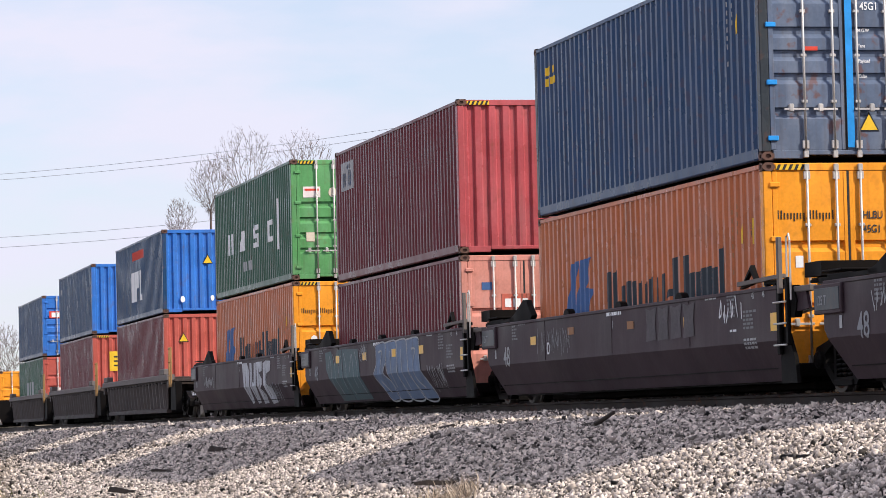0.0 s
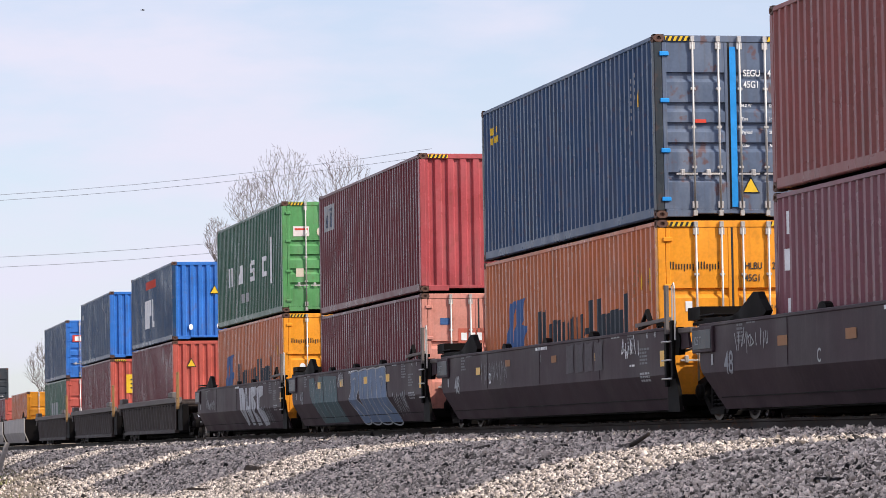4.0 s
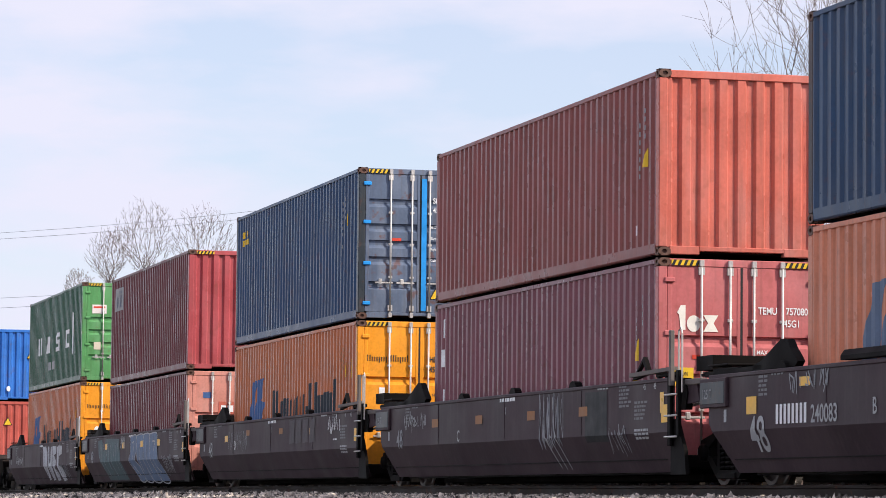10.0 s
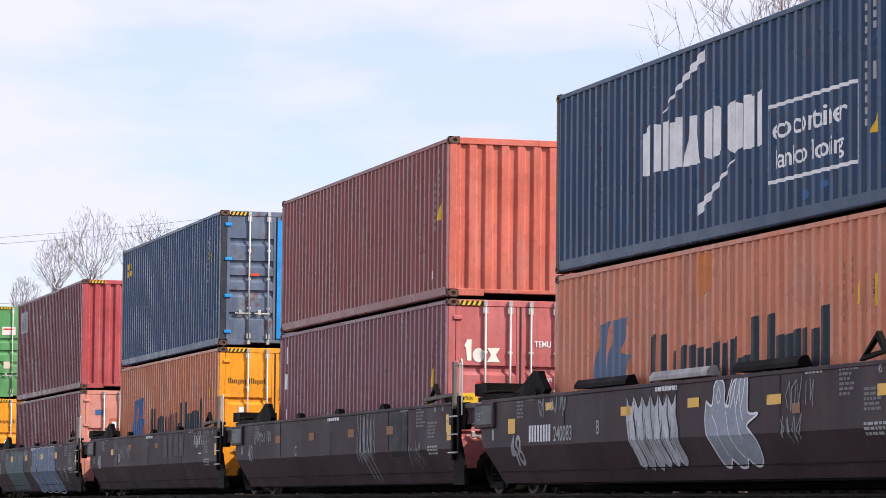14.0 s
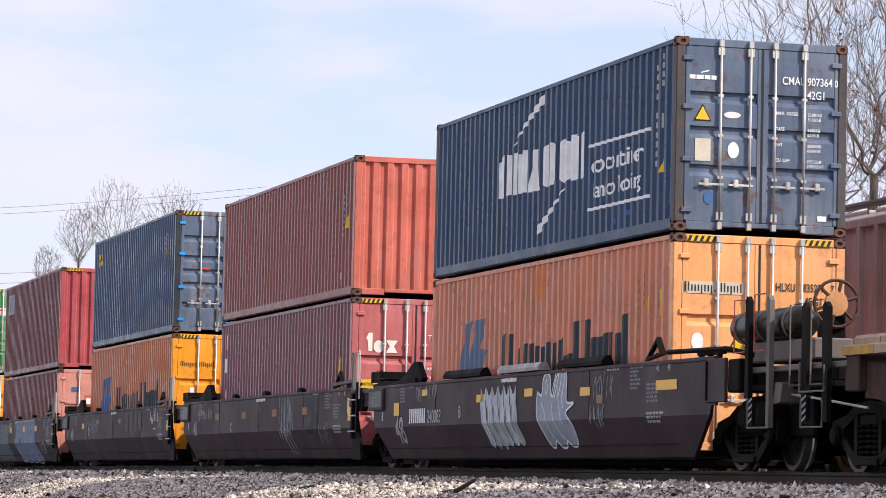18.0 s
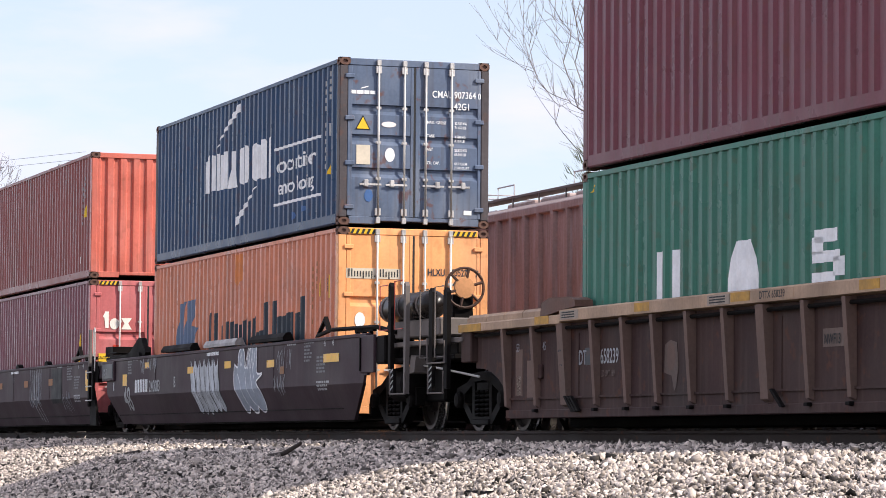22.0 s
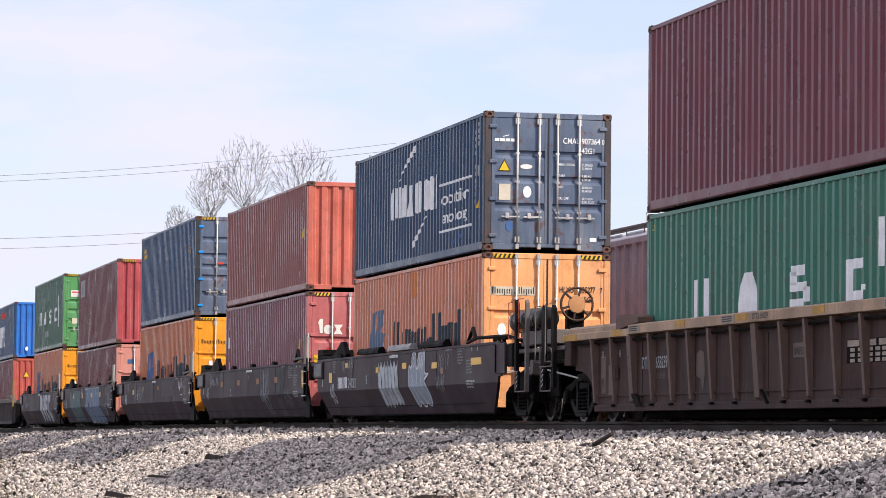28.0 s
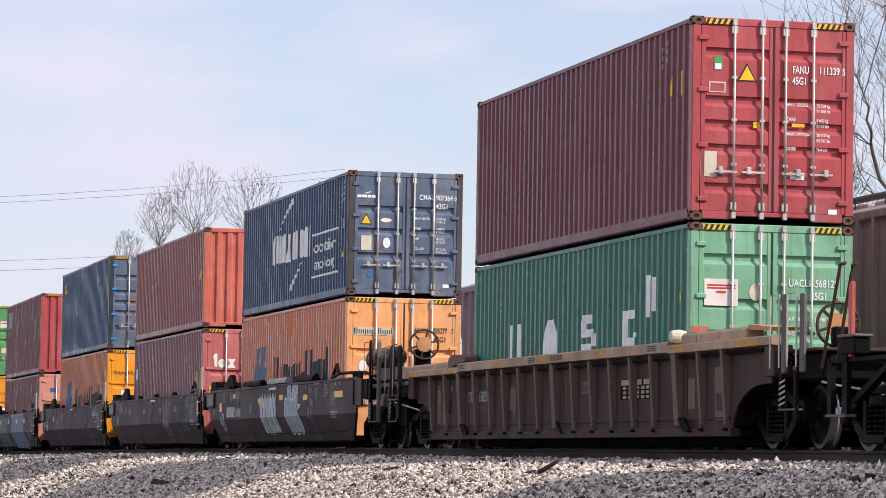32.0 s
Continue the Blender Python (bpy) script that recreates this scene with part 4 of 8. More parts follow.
def ribbed_well(name, label, mat, chord, x0, x1, ribs, low0, low1, wide=(), drop=0.0, sweep=(0.30, 0.68, 0.98), chord_z=None, raised=None):
    """A well car whose sides carry upright ribs under a broad top chord; x from the middle."""
    w = thing(name, label, "well car", "ribbed well cars")
    ch, top = chord_z or (1.37 - drop, 1.56 - drop)
    low = 0.26 if not chord_z else 0.24
    reach, foot, crown = sweep
    for s in (-1, 1):
        g = Geo()
        y0, y1 = sorted((s * 1.36, s * 1.32))
        turns = [math.pi / 2 * (1 - i / 7) for i in range(8)]
        arch = [(x0 + 0.35, ch), (x0 + 0.35, crown)]
        arch += [(low0 - reach + reach * math.cos(a), foot + (crown - foot) * math.sin(a)) for a in turns if low0 - reach + reach * math.cos(a) > x0 + 0.36]
        arch += [(low0, low), (low1, low)]
        arch += [(low1 + reach - reach * math.cos(a), foot + (crown - foot) * math.sin(a)) for a in reversed(turns) if low1 + reach - reach * math.cos(a) < x1 - 0.36]
        arch += [(x1 - 0.35, crown), (x1 - 0.35, ch)]
        g.prism(arch, "y", y0, y1)
        g.ob("side_sheet", mat, w)
        runs = [(x0, x1, 0.0)] if not raised else [(x0, raised[0], 0.06), (raised[0], raised[1], 0.0), (raised[1], x1, 0.05)]
        for a0, a1, less in runs:
            Geo().prism([(s * 1.50, ch - less * 0.4 + 0.02), (s * 1.50, top - less - 0.02), (s * 1.47, top - less), (s * 1.27, top - less), (s * 1.27, ch - less * 0.4)], "x", a0, a1).ob("top_chord", chord, w)
        Geo().box(low0 - 0.05, low1 + 0.05, *sorted((s * 1.40, s * 1.25)), low - 0.08, low + 0.03, 0.01).ob("bottom_chord", mat, w)
        Geo().tube([(x0 + 0.5, s * 1.42, ch - 0.06), (x1 - 0.5, s * 1.42, ch - 0.06)], 0.025, 6).ob("conduit", "iron", w)
        for x in ribs:
            hw = 0.10 if x in wide else 0.045
            lo = low + 0.05 if low0 < x < low1 else 1.0
            pts = []
            for dx in (-hw, hw):
                pts += [(x + dx, s * 1.36, ch), (x + dx, s * 1.49, ch), (x + dx, s * 1.42, lo + 0.03), (x + dx, s * 1.36, lo)]
            g = Geo()
            g.add(pts, [(0, 1, 2, 3), (7, 6, 5, 4), (0, 1, 5, 4), (1, 2, 6, 5), (2, 3, 7, 6), (3, 0, 4, 7)])
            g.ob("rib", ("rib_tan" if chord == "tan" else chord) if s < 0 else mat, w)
        for e, d in ((x0, 1), (x1, -1)):
            Geo().box(*sorted((e, e + d * 0.40)), *sorted((s * 1.46, s * 1.20)), 0.92, ch, 0.015).ob("end_post", mat, w)
    Geo().box(low0, low1, -1.3, 1.3, 0.18, 0.26).ob("well_floor", "under", w)
    # Added black slab again, blocking the bright view below the floor.
    Geo().box(low0 + 0.2, low1 - 0.2, -0.6, 0.6, 0.05, 0.18, 0.02).ob("gap_dark_slab", "under", w)
    for e, d in ((x0, 1), (x1, -1)):
        Geo().box(*sorted((e - d * 0.05, e + d * 2.0)), -1.30, 1.30, 1.12, 1.20, 0.01).ob("end_platform", mat, w)
        Geo().box(*sorted((e - d * 0.7, e + d * 2.2)), -0.42, 0.42, 0.70, 1.02, 0.02).ob("centre_sill", "iron", w)
        Geo().box(*sorted((e + d * 2.1, e + d * 2.2)), -1.34, 1.34, 0.3, 1.3, 0.01).ob("bulkhead", mat, w)
    return w


# ---- the train ----
def stack(x, floor, low, high=None, y=0.0):
    """Set one or two containers with their visible end at x."""
    rides(low[0], x - LEN / 2, floor, y)
    if high:
        rides(high[0], x - LEN / 2, floor + low[1] + 0.028, y)


S = {1: -142.49, 2: -122.27, 3: -102.42, 4: -78.71, 5: -60.84, 6: -43.29, 7: -25.27, 8: -7.44, 9: 15.07}

C = {}
# Ends mostly get the sun-brightened copy of the side's paint.
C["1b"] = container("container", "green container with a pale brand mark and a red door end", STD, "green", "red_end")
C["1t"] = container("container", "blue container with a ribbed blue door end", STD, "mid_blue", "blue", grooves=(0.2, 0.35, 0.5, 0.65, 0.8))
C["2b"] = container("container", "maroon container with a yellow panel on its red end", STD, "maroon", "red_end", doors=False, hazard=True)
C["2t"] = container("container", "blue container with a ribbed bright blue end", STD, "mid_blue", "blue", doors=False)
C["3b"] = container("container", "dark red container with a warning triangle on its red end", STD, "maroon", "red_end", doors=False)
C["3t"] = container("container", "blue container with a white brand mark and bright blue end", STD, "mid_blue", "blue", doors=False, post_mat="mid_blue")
C["4b"] = container("container", "orange container with blue emblem and dark wordmark bars", HC, "orange", "orange_lit", hazard=True, grooves=(0.30, 0.62))
C["4t"] = container("container", "green container with white brand blocks and green doors", HC, "green", "green_lit", hazard=True, grooves=(0.22, 0.36, 0.50, 0.64))
C["5b"] = container("container", "maroon container with faded pink door end, lightened for sun", STD, "maroon", "faded_pink_lit", grooves=(0.3, 0.6))
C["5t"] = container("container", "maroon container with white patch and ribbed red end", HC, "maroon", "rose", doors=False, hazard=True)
C["6b"] = container("container", "faded orange container with blue emblem and bright orange doors", HC, "orange", "orange_lit", hazard=True, grooves=(0.30, 0.62))
C["6t"] = container("container", "dark navy container with bright blue bar on its doors", HC, "navy", "navy_lit", hazard=True, grooves=(0.20, 0.38, 0.50, 0.62, 0.80), cap="bright_blue", post_mat="charcoal")
C["7b"] = container("container", "plum brown container with rose red doors and white mark", HC, "plum", "faded_rose_lit", hazard=True, grooves=(0.22, 0.42, 0.62))
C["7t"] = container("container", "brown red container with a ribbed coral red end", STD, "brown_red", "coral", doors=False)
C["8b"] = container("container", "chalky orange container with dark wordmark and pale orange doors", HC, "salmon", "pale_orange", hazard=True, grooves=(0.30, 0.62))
C["8t"] = container("container", "slate blue container with large white brand shapes, worn blue doors", STD, "teal_navy", "navy_lit", grooves=(0.30, 0.52, 0.72), post_mat="worn_post")
C["9b"] = container("container", "sea green container with white brand blocks and mint doors", HC, "green_teal", "mint_lit", hazard=True, grooves=(0.12, 0.28, 0.45, 0.62, 0.86))
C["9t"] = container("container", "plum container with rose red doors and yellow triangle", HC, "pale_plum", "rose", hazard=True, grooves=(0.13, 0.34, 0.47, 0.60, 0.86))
H = {"1b": STD, "2b": STD, "3b": STD, "4b": HC, "5b": STD, "6b": HC, "7b": HC, "8b": HC, "9b": HC}
FLOORS = {1: 0.339, 2: 0.640, 3: 0.654, 4: 0.242, 5: 0.214, 6: 0.242, 7: 0.228, 8: 0.239, 9: 0.303}
ASIDE = {1: -0.003, 2: -0.052, 3: -0.041, 4: -0.120, 5: -0.118, 6: 0.009, 7: 0.023, 8: 0.038, 9: 0.122}
for k in range(1, 10):
    stack(S[k], FLOORS[k], (C["%db" % k], H["%db" % k]), (C["%dt" % k],), ASIDE[k])

UNIT = {}
for k in range(4, 9):
    x0, x1 = S[k] - 15.05, S[k] + 1.37
    UNIT[k] = smooth_well("well_car", "black smooth-sided articulated well car, dusty and tagged with spray paint", "well", tail=(k == 8))
    rides(UNIT[k], (x0 + x1) / 2, 0.0, ASIDE[k])
    truck(UNIT[k], -8.6)
truck(UNIT[8], 9.3)
well_guides(UNIT[7], (-2.64, 0.43, 3.64))
well_guides(UNIT[6], (-2.7, 0.4, 3.6))
well_guides(UNIT[5], (-2.7, 0.4, 3.6))
well_guides(UNIT[4], (-4.9, 0.2, 2.9))

ribs9 = [1.2, 2.3, 3.33, 4.39, 5.4, 6.35, 7.36, 8.41, 9.41, 10.5, 11.5, 12.55, 13.6, 14.6, 15.7, 16.77, 17.8]
mid9 = 9.1
UNIT[9] = ribbed_well("well_car", "dusty brown ribbed well car with a tan top chord", "brown", "tan", -0.5 - mid9, 19.85 - mid9,
                      [x - mid9 for x in ribs9], 1.19 - mid9, 17.93 - mid9, wide=(3.33 - mid9, 9.41 - mid9, 15.7 - mid9), sweep=(1.25, 0.18, 0.84), chord_z=(1.33, 1.50), raised=(3.38 - mid9, 15.5 - mid9))
rides(UNIT[9], mid9 - 0.54, 0.0, 0.12)
truck(UNIT[9], -0.75 - mid9)
truck(UNIT[9], 18.87 - mid9)
for k in (1, 2, 3):
    UNIT[k] = ribbed_well("well_car", "dark grey ribbed articulated well car", "dark_ribbed", "chord_grey", -8.6, 8.6, [-7.2 + i * 0.8 for i in range(19)], -7.6, 7.6, drop=0.22)
    rides(UNIT[k], S[k] - 6.2)
    truck(UNIT[k], 9.4)
    for dx in (8.75, 9.15):
        for y in (-1.45, 1.45):
            Geo().box(dx - 0.03, dx + 0.03, y - 0.025, y + 0.025, 0.95, 2.15, 0.008).ob("grab_post", "grab_yellow", UNIT[k], "dirty yellow upright grab post")
    for z in (1.3, 1.7, 2.1):
        Geo().tube([(8.75, -1.47, z), (9.15, -1.47, z)], 0.018, 6).ob("rung", "grab_yellow", UNIT[k])
    for dx in (-7.7, 7.3):
        Geo().box(dx - 0.5, dx + 0.5, -1.50, -1.28, 1.34, 1.52, 0.02).ob("guide_block", "chord_grey", UNIT[k])
    for y in (-1.30, 1.30):
        Geo().box(8.62, 9.7, y - 0.1, y + 0.1, 0.25, 1.1, 0.02).ob("end_bulkhead", "iron", UNIT[k])
truck(UNIT[1], -9.4)

# the far head of the train: pale smooth wells with single boxes, then a tall dark pair
FAR = [(-167.0, "orange container with an orange door end", "orange", "orange_lit", None), (-185.0, "brown container with a red door end", "maroon", "red_end", None),
       (-204.4, "navy container with grey doors", "navy", "navy_lit", None), (-222.4, "green container with green doors", "green", "green_lit", "charcoal"),
       (-240.5, "blue container with blue doors", "navy", "blue", None), (-258.5, "dark red container with red doors", "maroon", "red_end", "maroon")]
for x, lab, side, end, over in FAR:
    c = container("container", lab, STD, side, end)
    rides(c, x - LEN / 2, 0.22)
    w = smooth_well("well_car", "silver grey smooth-sided articulated well car", "grey_wagon")
    rides(w, x - 6.85)
    Geo().box(8.0, 8.08, -1.40, 1.40, 0.25, 1.36, 0.01).ob("end_bulkhead", "iron", w)
    if over:
        o = container("container", "charcoal container with grey doors and white marks" if over == "charcoal" else "brick red container stacked on another one", STD, over, over)
        rides(o, x - LEN / 2, 0.22 + STD + 0.03)
# the well car that follows
UNIT[10] = smooth_well("well_car", "long black smooth-sided well car following behind", "well", half=10.6)
rides(UNIT[10], 34.6)
truck(UNIT[10], -12.44)
stack(42.6, 0.28, (container("container", "maroon container on the following wagon", STD, "maroon", "red_end", doors=False), STD), (container("container", "navy container on the following wagon", HC, "navy", "navy_lit"),))


# ---- parked hopper cars ----
def hopper(label, mat, x0, x1):
    w = tagged(new("hopper_car"), label, "hopper car", "parked hopper cars")
    mid, half = (x0 + x1) / 2, (x1 - x0) / 2
    top, low = 3.93, 1.15
    side = [(-half, top), (half, top), (half, 3.25), (half - 1.75, low), (-half + 1.75, low), (-half, 3.25)]
    for s in (-1, 1):
        Geo().prism(side, "y", *sorted((s * 1.52, s * 1.47))).ob("side_sheet", mat, w)
        Geo().box(-half, half, *sorted((s * 1.60, s * 1.46)), top - 0.12, top + 0.03, 0.02).ob("top_sill", mat, w)
        n = int(2 * half / 0.76)
        for i in range(n + 1):
            x = -half + 0.85 + i * (2 * half - 1.7) / n
            cut = max(0.0, (abs(x) - (half - 1.75)))
            lo = low + cut * 1.2
            Geo().prism([(x - 0.09, s * 1.52), (x - 0.06, s * 1.60), (x + 0.06, s * 1.60), (x + 0.09, s * 1.52)], "z", lo, top - 0.1).ob("side_post", mat, w)
        Geo().box(-half - 0.5, half + 0.5, *sorted((s * 1.5, s * 1.35)), 1.02, 1.2, 0.02).ob("side_sill", "iron", w)
    arc = [(1.55 * math.sin(a), top + 0.30 * (math.cos(a) - math.cos(1.2)) / (1 - math.cos(1.2))) for a in [(-1.2 + 2.4 * i / 10) * 1.0 for i in range(11)]]
    arc = [(y * 1.55 / (1.55 * math.sin(1.2)), z) for y, z in arc]
    Geo().prism(arc, "x", -half + 0.02, half - 0.02).ob("roof", mat, w)
    for s in (-1, 1):
        g = Geo().box(-half - 0.35, half + 0.35, *sorted((s * 0.62, s * 0.98)), top + 0.38, top + 0.42)
        for i in range(13):
            x = -half + i * half / 6
            g.box(x - 0.012, x + 0.012, *sorted((s * 0.95, s * 0.97)), top + 0.08, top + 0.38)
        g.ob("running_board", "chord_grey", w)
        g = Geo()
        handrail(g, -half - 0.33 if s < 0 else half + 0.33, -0.95, top + 0.42, top + 0.68, 1.9)
        for i in range(4):
            handrail(g, -half + 2 + i * 4.0, s * 0.98, top + 0.42, top + 0.62, 0.9, "x")
        g.ob("roof_grab_iron", "hopper_grey", w)
    for i in range(8):
        Geo().box(-half + 1 + i * (2 * half - 2) / 8, -half + 1 + (i + 0.8) * (2 * half - 2) / 8, -0.45, 0.45, top + 0.28, top + 0.40, 0.03).ob("hatch", mat, w)
    for s in (-1, 1):
        e = s * half
        mid_z, mid_in = top - 0.75, 1.75 * 0.75 / (top - low)
        # Sun and shade are in the colours: bright blue above, black below.
        for z0, z1, i0, i1, sheet, lab in ((mid_z, top, mid_in, 0.0, "hopper_blue", "blue painted end slope sheet"), (low, mid_z, 1.75, mid_in, "iron", "lower slope sheet coloured black for the shade on it")):
            pts = []
            for d in (0.0, 0.06):
                pts += [(e - s * (d + i1), -1.47, z1), (e - s * (d + i1), 1.47, z1), (e - s * (d + i0), 1.47, z0), (e - s * (d + i0), -1.47, z0)]
            g = Geo()
            g.add(pts, [(0, 1, 2, 3), (7, 6, 5, 4), (0, 1, 5, 4), (1, 2, 6, 5), (2, 3, 7, 6), (3, 0, 4, 7)])
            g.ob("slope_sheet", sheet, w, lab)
        Geo().box(*sorted((e, e + s * 0.75)), -1.45, 1.45, 1.0, 1.12, 0.02).ob("end_platform", "iron", w)
        Geo().box(*sorted((e - s * 1.2, e + s * 0.95)), -0.35, 0.35, 0.75, 1.02, 0.02).ob("centre_sill", "iron", w)
        for y, wide in ((-1.52, 0.10), (1.42, 0.10), (-0.98, 0.05), (0.94, 0.05)):
            Geo().box(*sorted((e + s * 0.11, e + s * 0.19)), y, y + wide, 1.0, top - 0.02, 0.008).ob("ladder_stile", "hopper_grey", w)
        for k in range(9):
            z = 1.3 + k * 0.34
            Geo().tube([(e + s * 0.2, -1.5, z), (e + s * 0.24, -1.46, z), (e + s * 0.24, -1.0, z), (e + s * 0.2, -0.96, z)], 0.013, 5).ob("rung", "rod", w)
        Geo().box(*sorted((e + s * 0.02, e + s * 0.10)), -1.5, 1.5, 3.75, top, 0.01).ob("end_brace", "hopper_grey", w)
    for x in (-half + 0.9, half - 0.9):
        truck(w, x)
    for x in (-half * 0.55, 0, half * 0.55):
        Geo().prism([(x - 1.6, low), (x + 1.6, low), (x + 0.35, 0.35), (x - 0.35, 0.35)], "y", -1.2, 1.2).ob("outlet_hopper", mat, w)
    aside, up, turn = bow(mid)
    w.matrix_basis = pose(mid, NEAR + 6.75 + aside, RAIL + up, 0, 0, turn)
    return w


n0 = len(ROLLERS)
hopper("dusty grey covered hopper car, parked, blue end sheet", "hopper_grey", -77.85, -61.05)
hopper("dusty brown covered hopper car, parked, with roof walkway", "hopper", -59.25, -42.6)
hopper("brown covered hopper car, parked on the second track", "hopper", -40.9, -24.4)
del ROLLERS[n0:]


# ---- trees, poles and wires ----
def at(heading, dist):
    return math.cos(radians(heading + 0.80)) * dist, math.sin(radians(heading + 0.80)) * dist


def fan_tree(label, x, y, top, width, crown, seed, tips=420, twig_r=0.010, leaves=0.0, girth=0.010, wander=0.02, bias=0.75):
    """A leafless tree: points spread through a rounded crown, each joined to the branch that reaches it on the shortest way from the fork."""
    rng = np.random.default_rng(seed)
    t = tagged(new("tree"), label, "tree", "bare trees")
    fork, rx = top - crown, width / 2
    c = crown * 0.45
    pts = []
    while len(pts) < tips:
        q = rng.uniform(-1, 1, 3)
        n = np.linalg.norm(q)
        if n > 1 or n < 0.25 or rng.random() > n ** 1.5:
            continue
        h = c + q[2] * (crown - c if q[2] > 0 else c)
        r = rx * (1.0 if q[2] > 0 else 0.12 + 0.88 * (1 + q[2]) ** 1.2) * (0.86 + 0.2 * math.sin(3 * math.atan2(q[1], q[0]) + seed))
        pts.append((q[0] * r * rng.uniform(0.92, 1.08), q[1] * r, fork + h * rng.uniform(0.95, 1.03)))
    pts = np.array(pts)
    pts = pts[np.argsort(np.linalg.norm(pts - (0, 0, fork), axis=1))]
    most = 12 + tips * 5
    node, path, up = np.zeros((most, 3)), np.zeros(most), [-1] * most
    k = 0
    for i in range(12):
        f = i / 11
        node[k] = (0.006 * top * math.sin(f * 5 + seed) * (1 - f), 0.006 * top * math.sin(f * 4) * (1 - f), fork * f + crown * 0.12 * (i == 11))
        up[k] = k - 1
        path[k] = max(0.0, node[k, 2] - fork)
        k += 1
    ends = []
    for p in pts:
        gap = p - node[7:k]
        dist = np.linalg.norm(gap, axis=1)
        cost = dist + bias * path[7:k] + np.where(gap[:, 2] < 0.35 * dist, dist * 0.9, 0)
        j = 7 + int(np.argmin(cost))
        a0, span = node[j].copy(), np.linalg.norm(p - node[j])
        last = j
        for m in range(1, 5):
            f = m / 4
            q = a0 + (p - a0) * f + np.array((0, 0, 0.04 * span * math.sin(math.pi * f))) * -1 + (rng.normal(0, wander, 3) * span * 0.4 if m < 4 else 0)
            node[k], path[k], up[k] = q, path[last] + span / 4, last
            last = k
            k += 1
        ends.append(last)
    load = np.ones(k)
    for i in range(k - 1, 0, -1):
        load[up[i]] += load[i]
    most_load = load[0]
    base = top * girth

    def radius(i):
        return max(twig_r, base * (load[i] / most_load) ** 0.58)

    trunk, twigs = Geo(), Geo()
    for i in range(1, k):
        r = radius(i)
        (trunk if r > base * 0.22 else twigs).tube([node[up[i]], node[i]], min(radius(up[i]), r * 1.25), 7 if r > base * 0.4 else 5 if r > base * 0.15 else 3, r, caps=False)
    for e in ends:
        for _ in range(2):
            way = node[e] - node[up[up[e]]]
            d = way / np.linalg.norm(way) + rng.normal(0, 0.35, 3) + (0, 0, 0.3)
            d = d / np.linalg.norm(d) * crown * rng.uniform(0.025, 0.06)
            twigs.tube([node[e], node[e] + d], twig_r, 3, twig_r * 0.6, caps=False)
    trunk.ob("trunk", "bark", t, smooth=True)
    twigs.ob("crown", "twig", t, "fine bare twigs")
    if leaves:
        leaf = Geo()
        for e in ends:
            if rng.random() < leaves:
                for _ in range(3):
                    q = Vector(node[e] + rng.uniform(-0.2, 0.2, 3))
                    u, v = (Vector(rng.uniform(-1, 1, 3)) * 0.05 for _ in range(2))
                    leaf.add([q - u, q + v, q + u, q - v], [(0, 1, 2, 3)])
        leaf.ob("foliage", "leaf", t, "last dry reddish leaves")
    t.matrix_basis = pose(x, y, -0.1)
    return t


for hd, dist, hgt, wd, cr, seed, lab in ((168.60, 170, 17.0, 3.3, 4.4, 11, "bare rounded deciduous tree with fine upright branches"), (167.6, 172, 16.9, 3.5, 4.2, 12, "bare rounded tree with fine branches"),
                                        (169.2, 168, 15.3, 2.1, 3.2, 13, "low bare tree beside larger ones"), (169.75, 168, 13.3, 1.6, 2.6, 16, "low bare tree beside larger ones"),
                                        (172.75, 250, 9.6, 2.9, 4.5, 15, "distant small bare tree"), (174.6, 260, 9.6, 4.0, 5.0, 17, "distant small bare tree")):
    fan_tree(lab, *at(hd, dist), hgt, wd * 1.12, cr, seed, 560, 0.0066 * dist / 170, 0, 0.0038, 0.012)
for hd, dist, hgt, wd, cr, seed, lv in ((156.4, 84, 18.5, 8.2, 11.5, 21, 0), (155.5, 80, 19.0, 6.8, 11.0, 22, 0), (154.9, 76, 17.0, 5.0, 9.5, 25, 0.25), (153.2, 74, 17.5, 6.4, 10.0, 24, 0.05), (151.2, 74, 17.5, 7.0, 10.0, 26, 0.08)):
    fan_tree("tall bare tree with spreading crooked branches" if lv < 0.25 else "bare tree holding a few dry reddish leaves", *at(hd, dist), hgt, wd, cr, seed, 950, 0.0052, lv, 0.0056, 0.012, 0.6)


def young_pine(x, y, z, seed):
    """The needled top of a small evergreen."""
    rnd = random.Random(seed)
    t = tagged(new("young_pine"), "small dull green pine behind the parked cars", "tree")
    Geo().tube([(0, 0, -z), (0, 0, 0.3)], 0.08, 6, 0.02).ob("trunk", "bark", t)
    g = Geo()
    for _ in range(700):
        h = rnd.uniform(-2.0, 0.4)
        a, r = rnd.uniform(0, 6.3), rnd.uniform(0, 0.25 + 0.35 * (0.4 - h))
        p = Vector((math.cos(a) * r, math.sin(a) * r, h))
        d = Vector((math.cos(a) * 0.6, math.sin(a) * 0.6, rnd.uniform(0.3, 1.2))).normalized() * rnd.uniform(0.15, 0.32)
        w = Vector((rnd.uniform(-1, 1), rnd.uniform(-1, 1), 0)).normalized() * 0.012
        g.add([p - w, p + w, p + d], [(0, 1, 2)])
    g.ob("crown", "needle", t, "dull green needles")
    t.matrix_basis = pose(x, y, z)


young_pine(*at(157.3, 70), 7.6, 3)


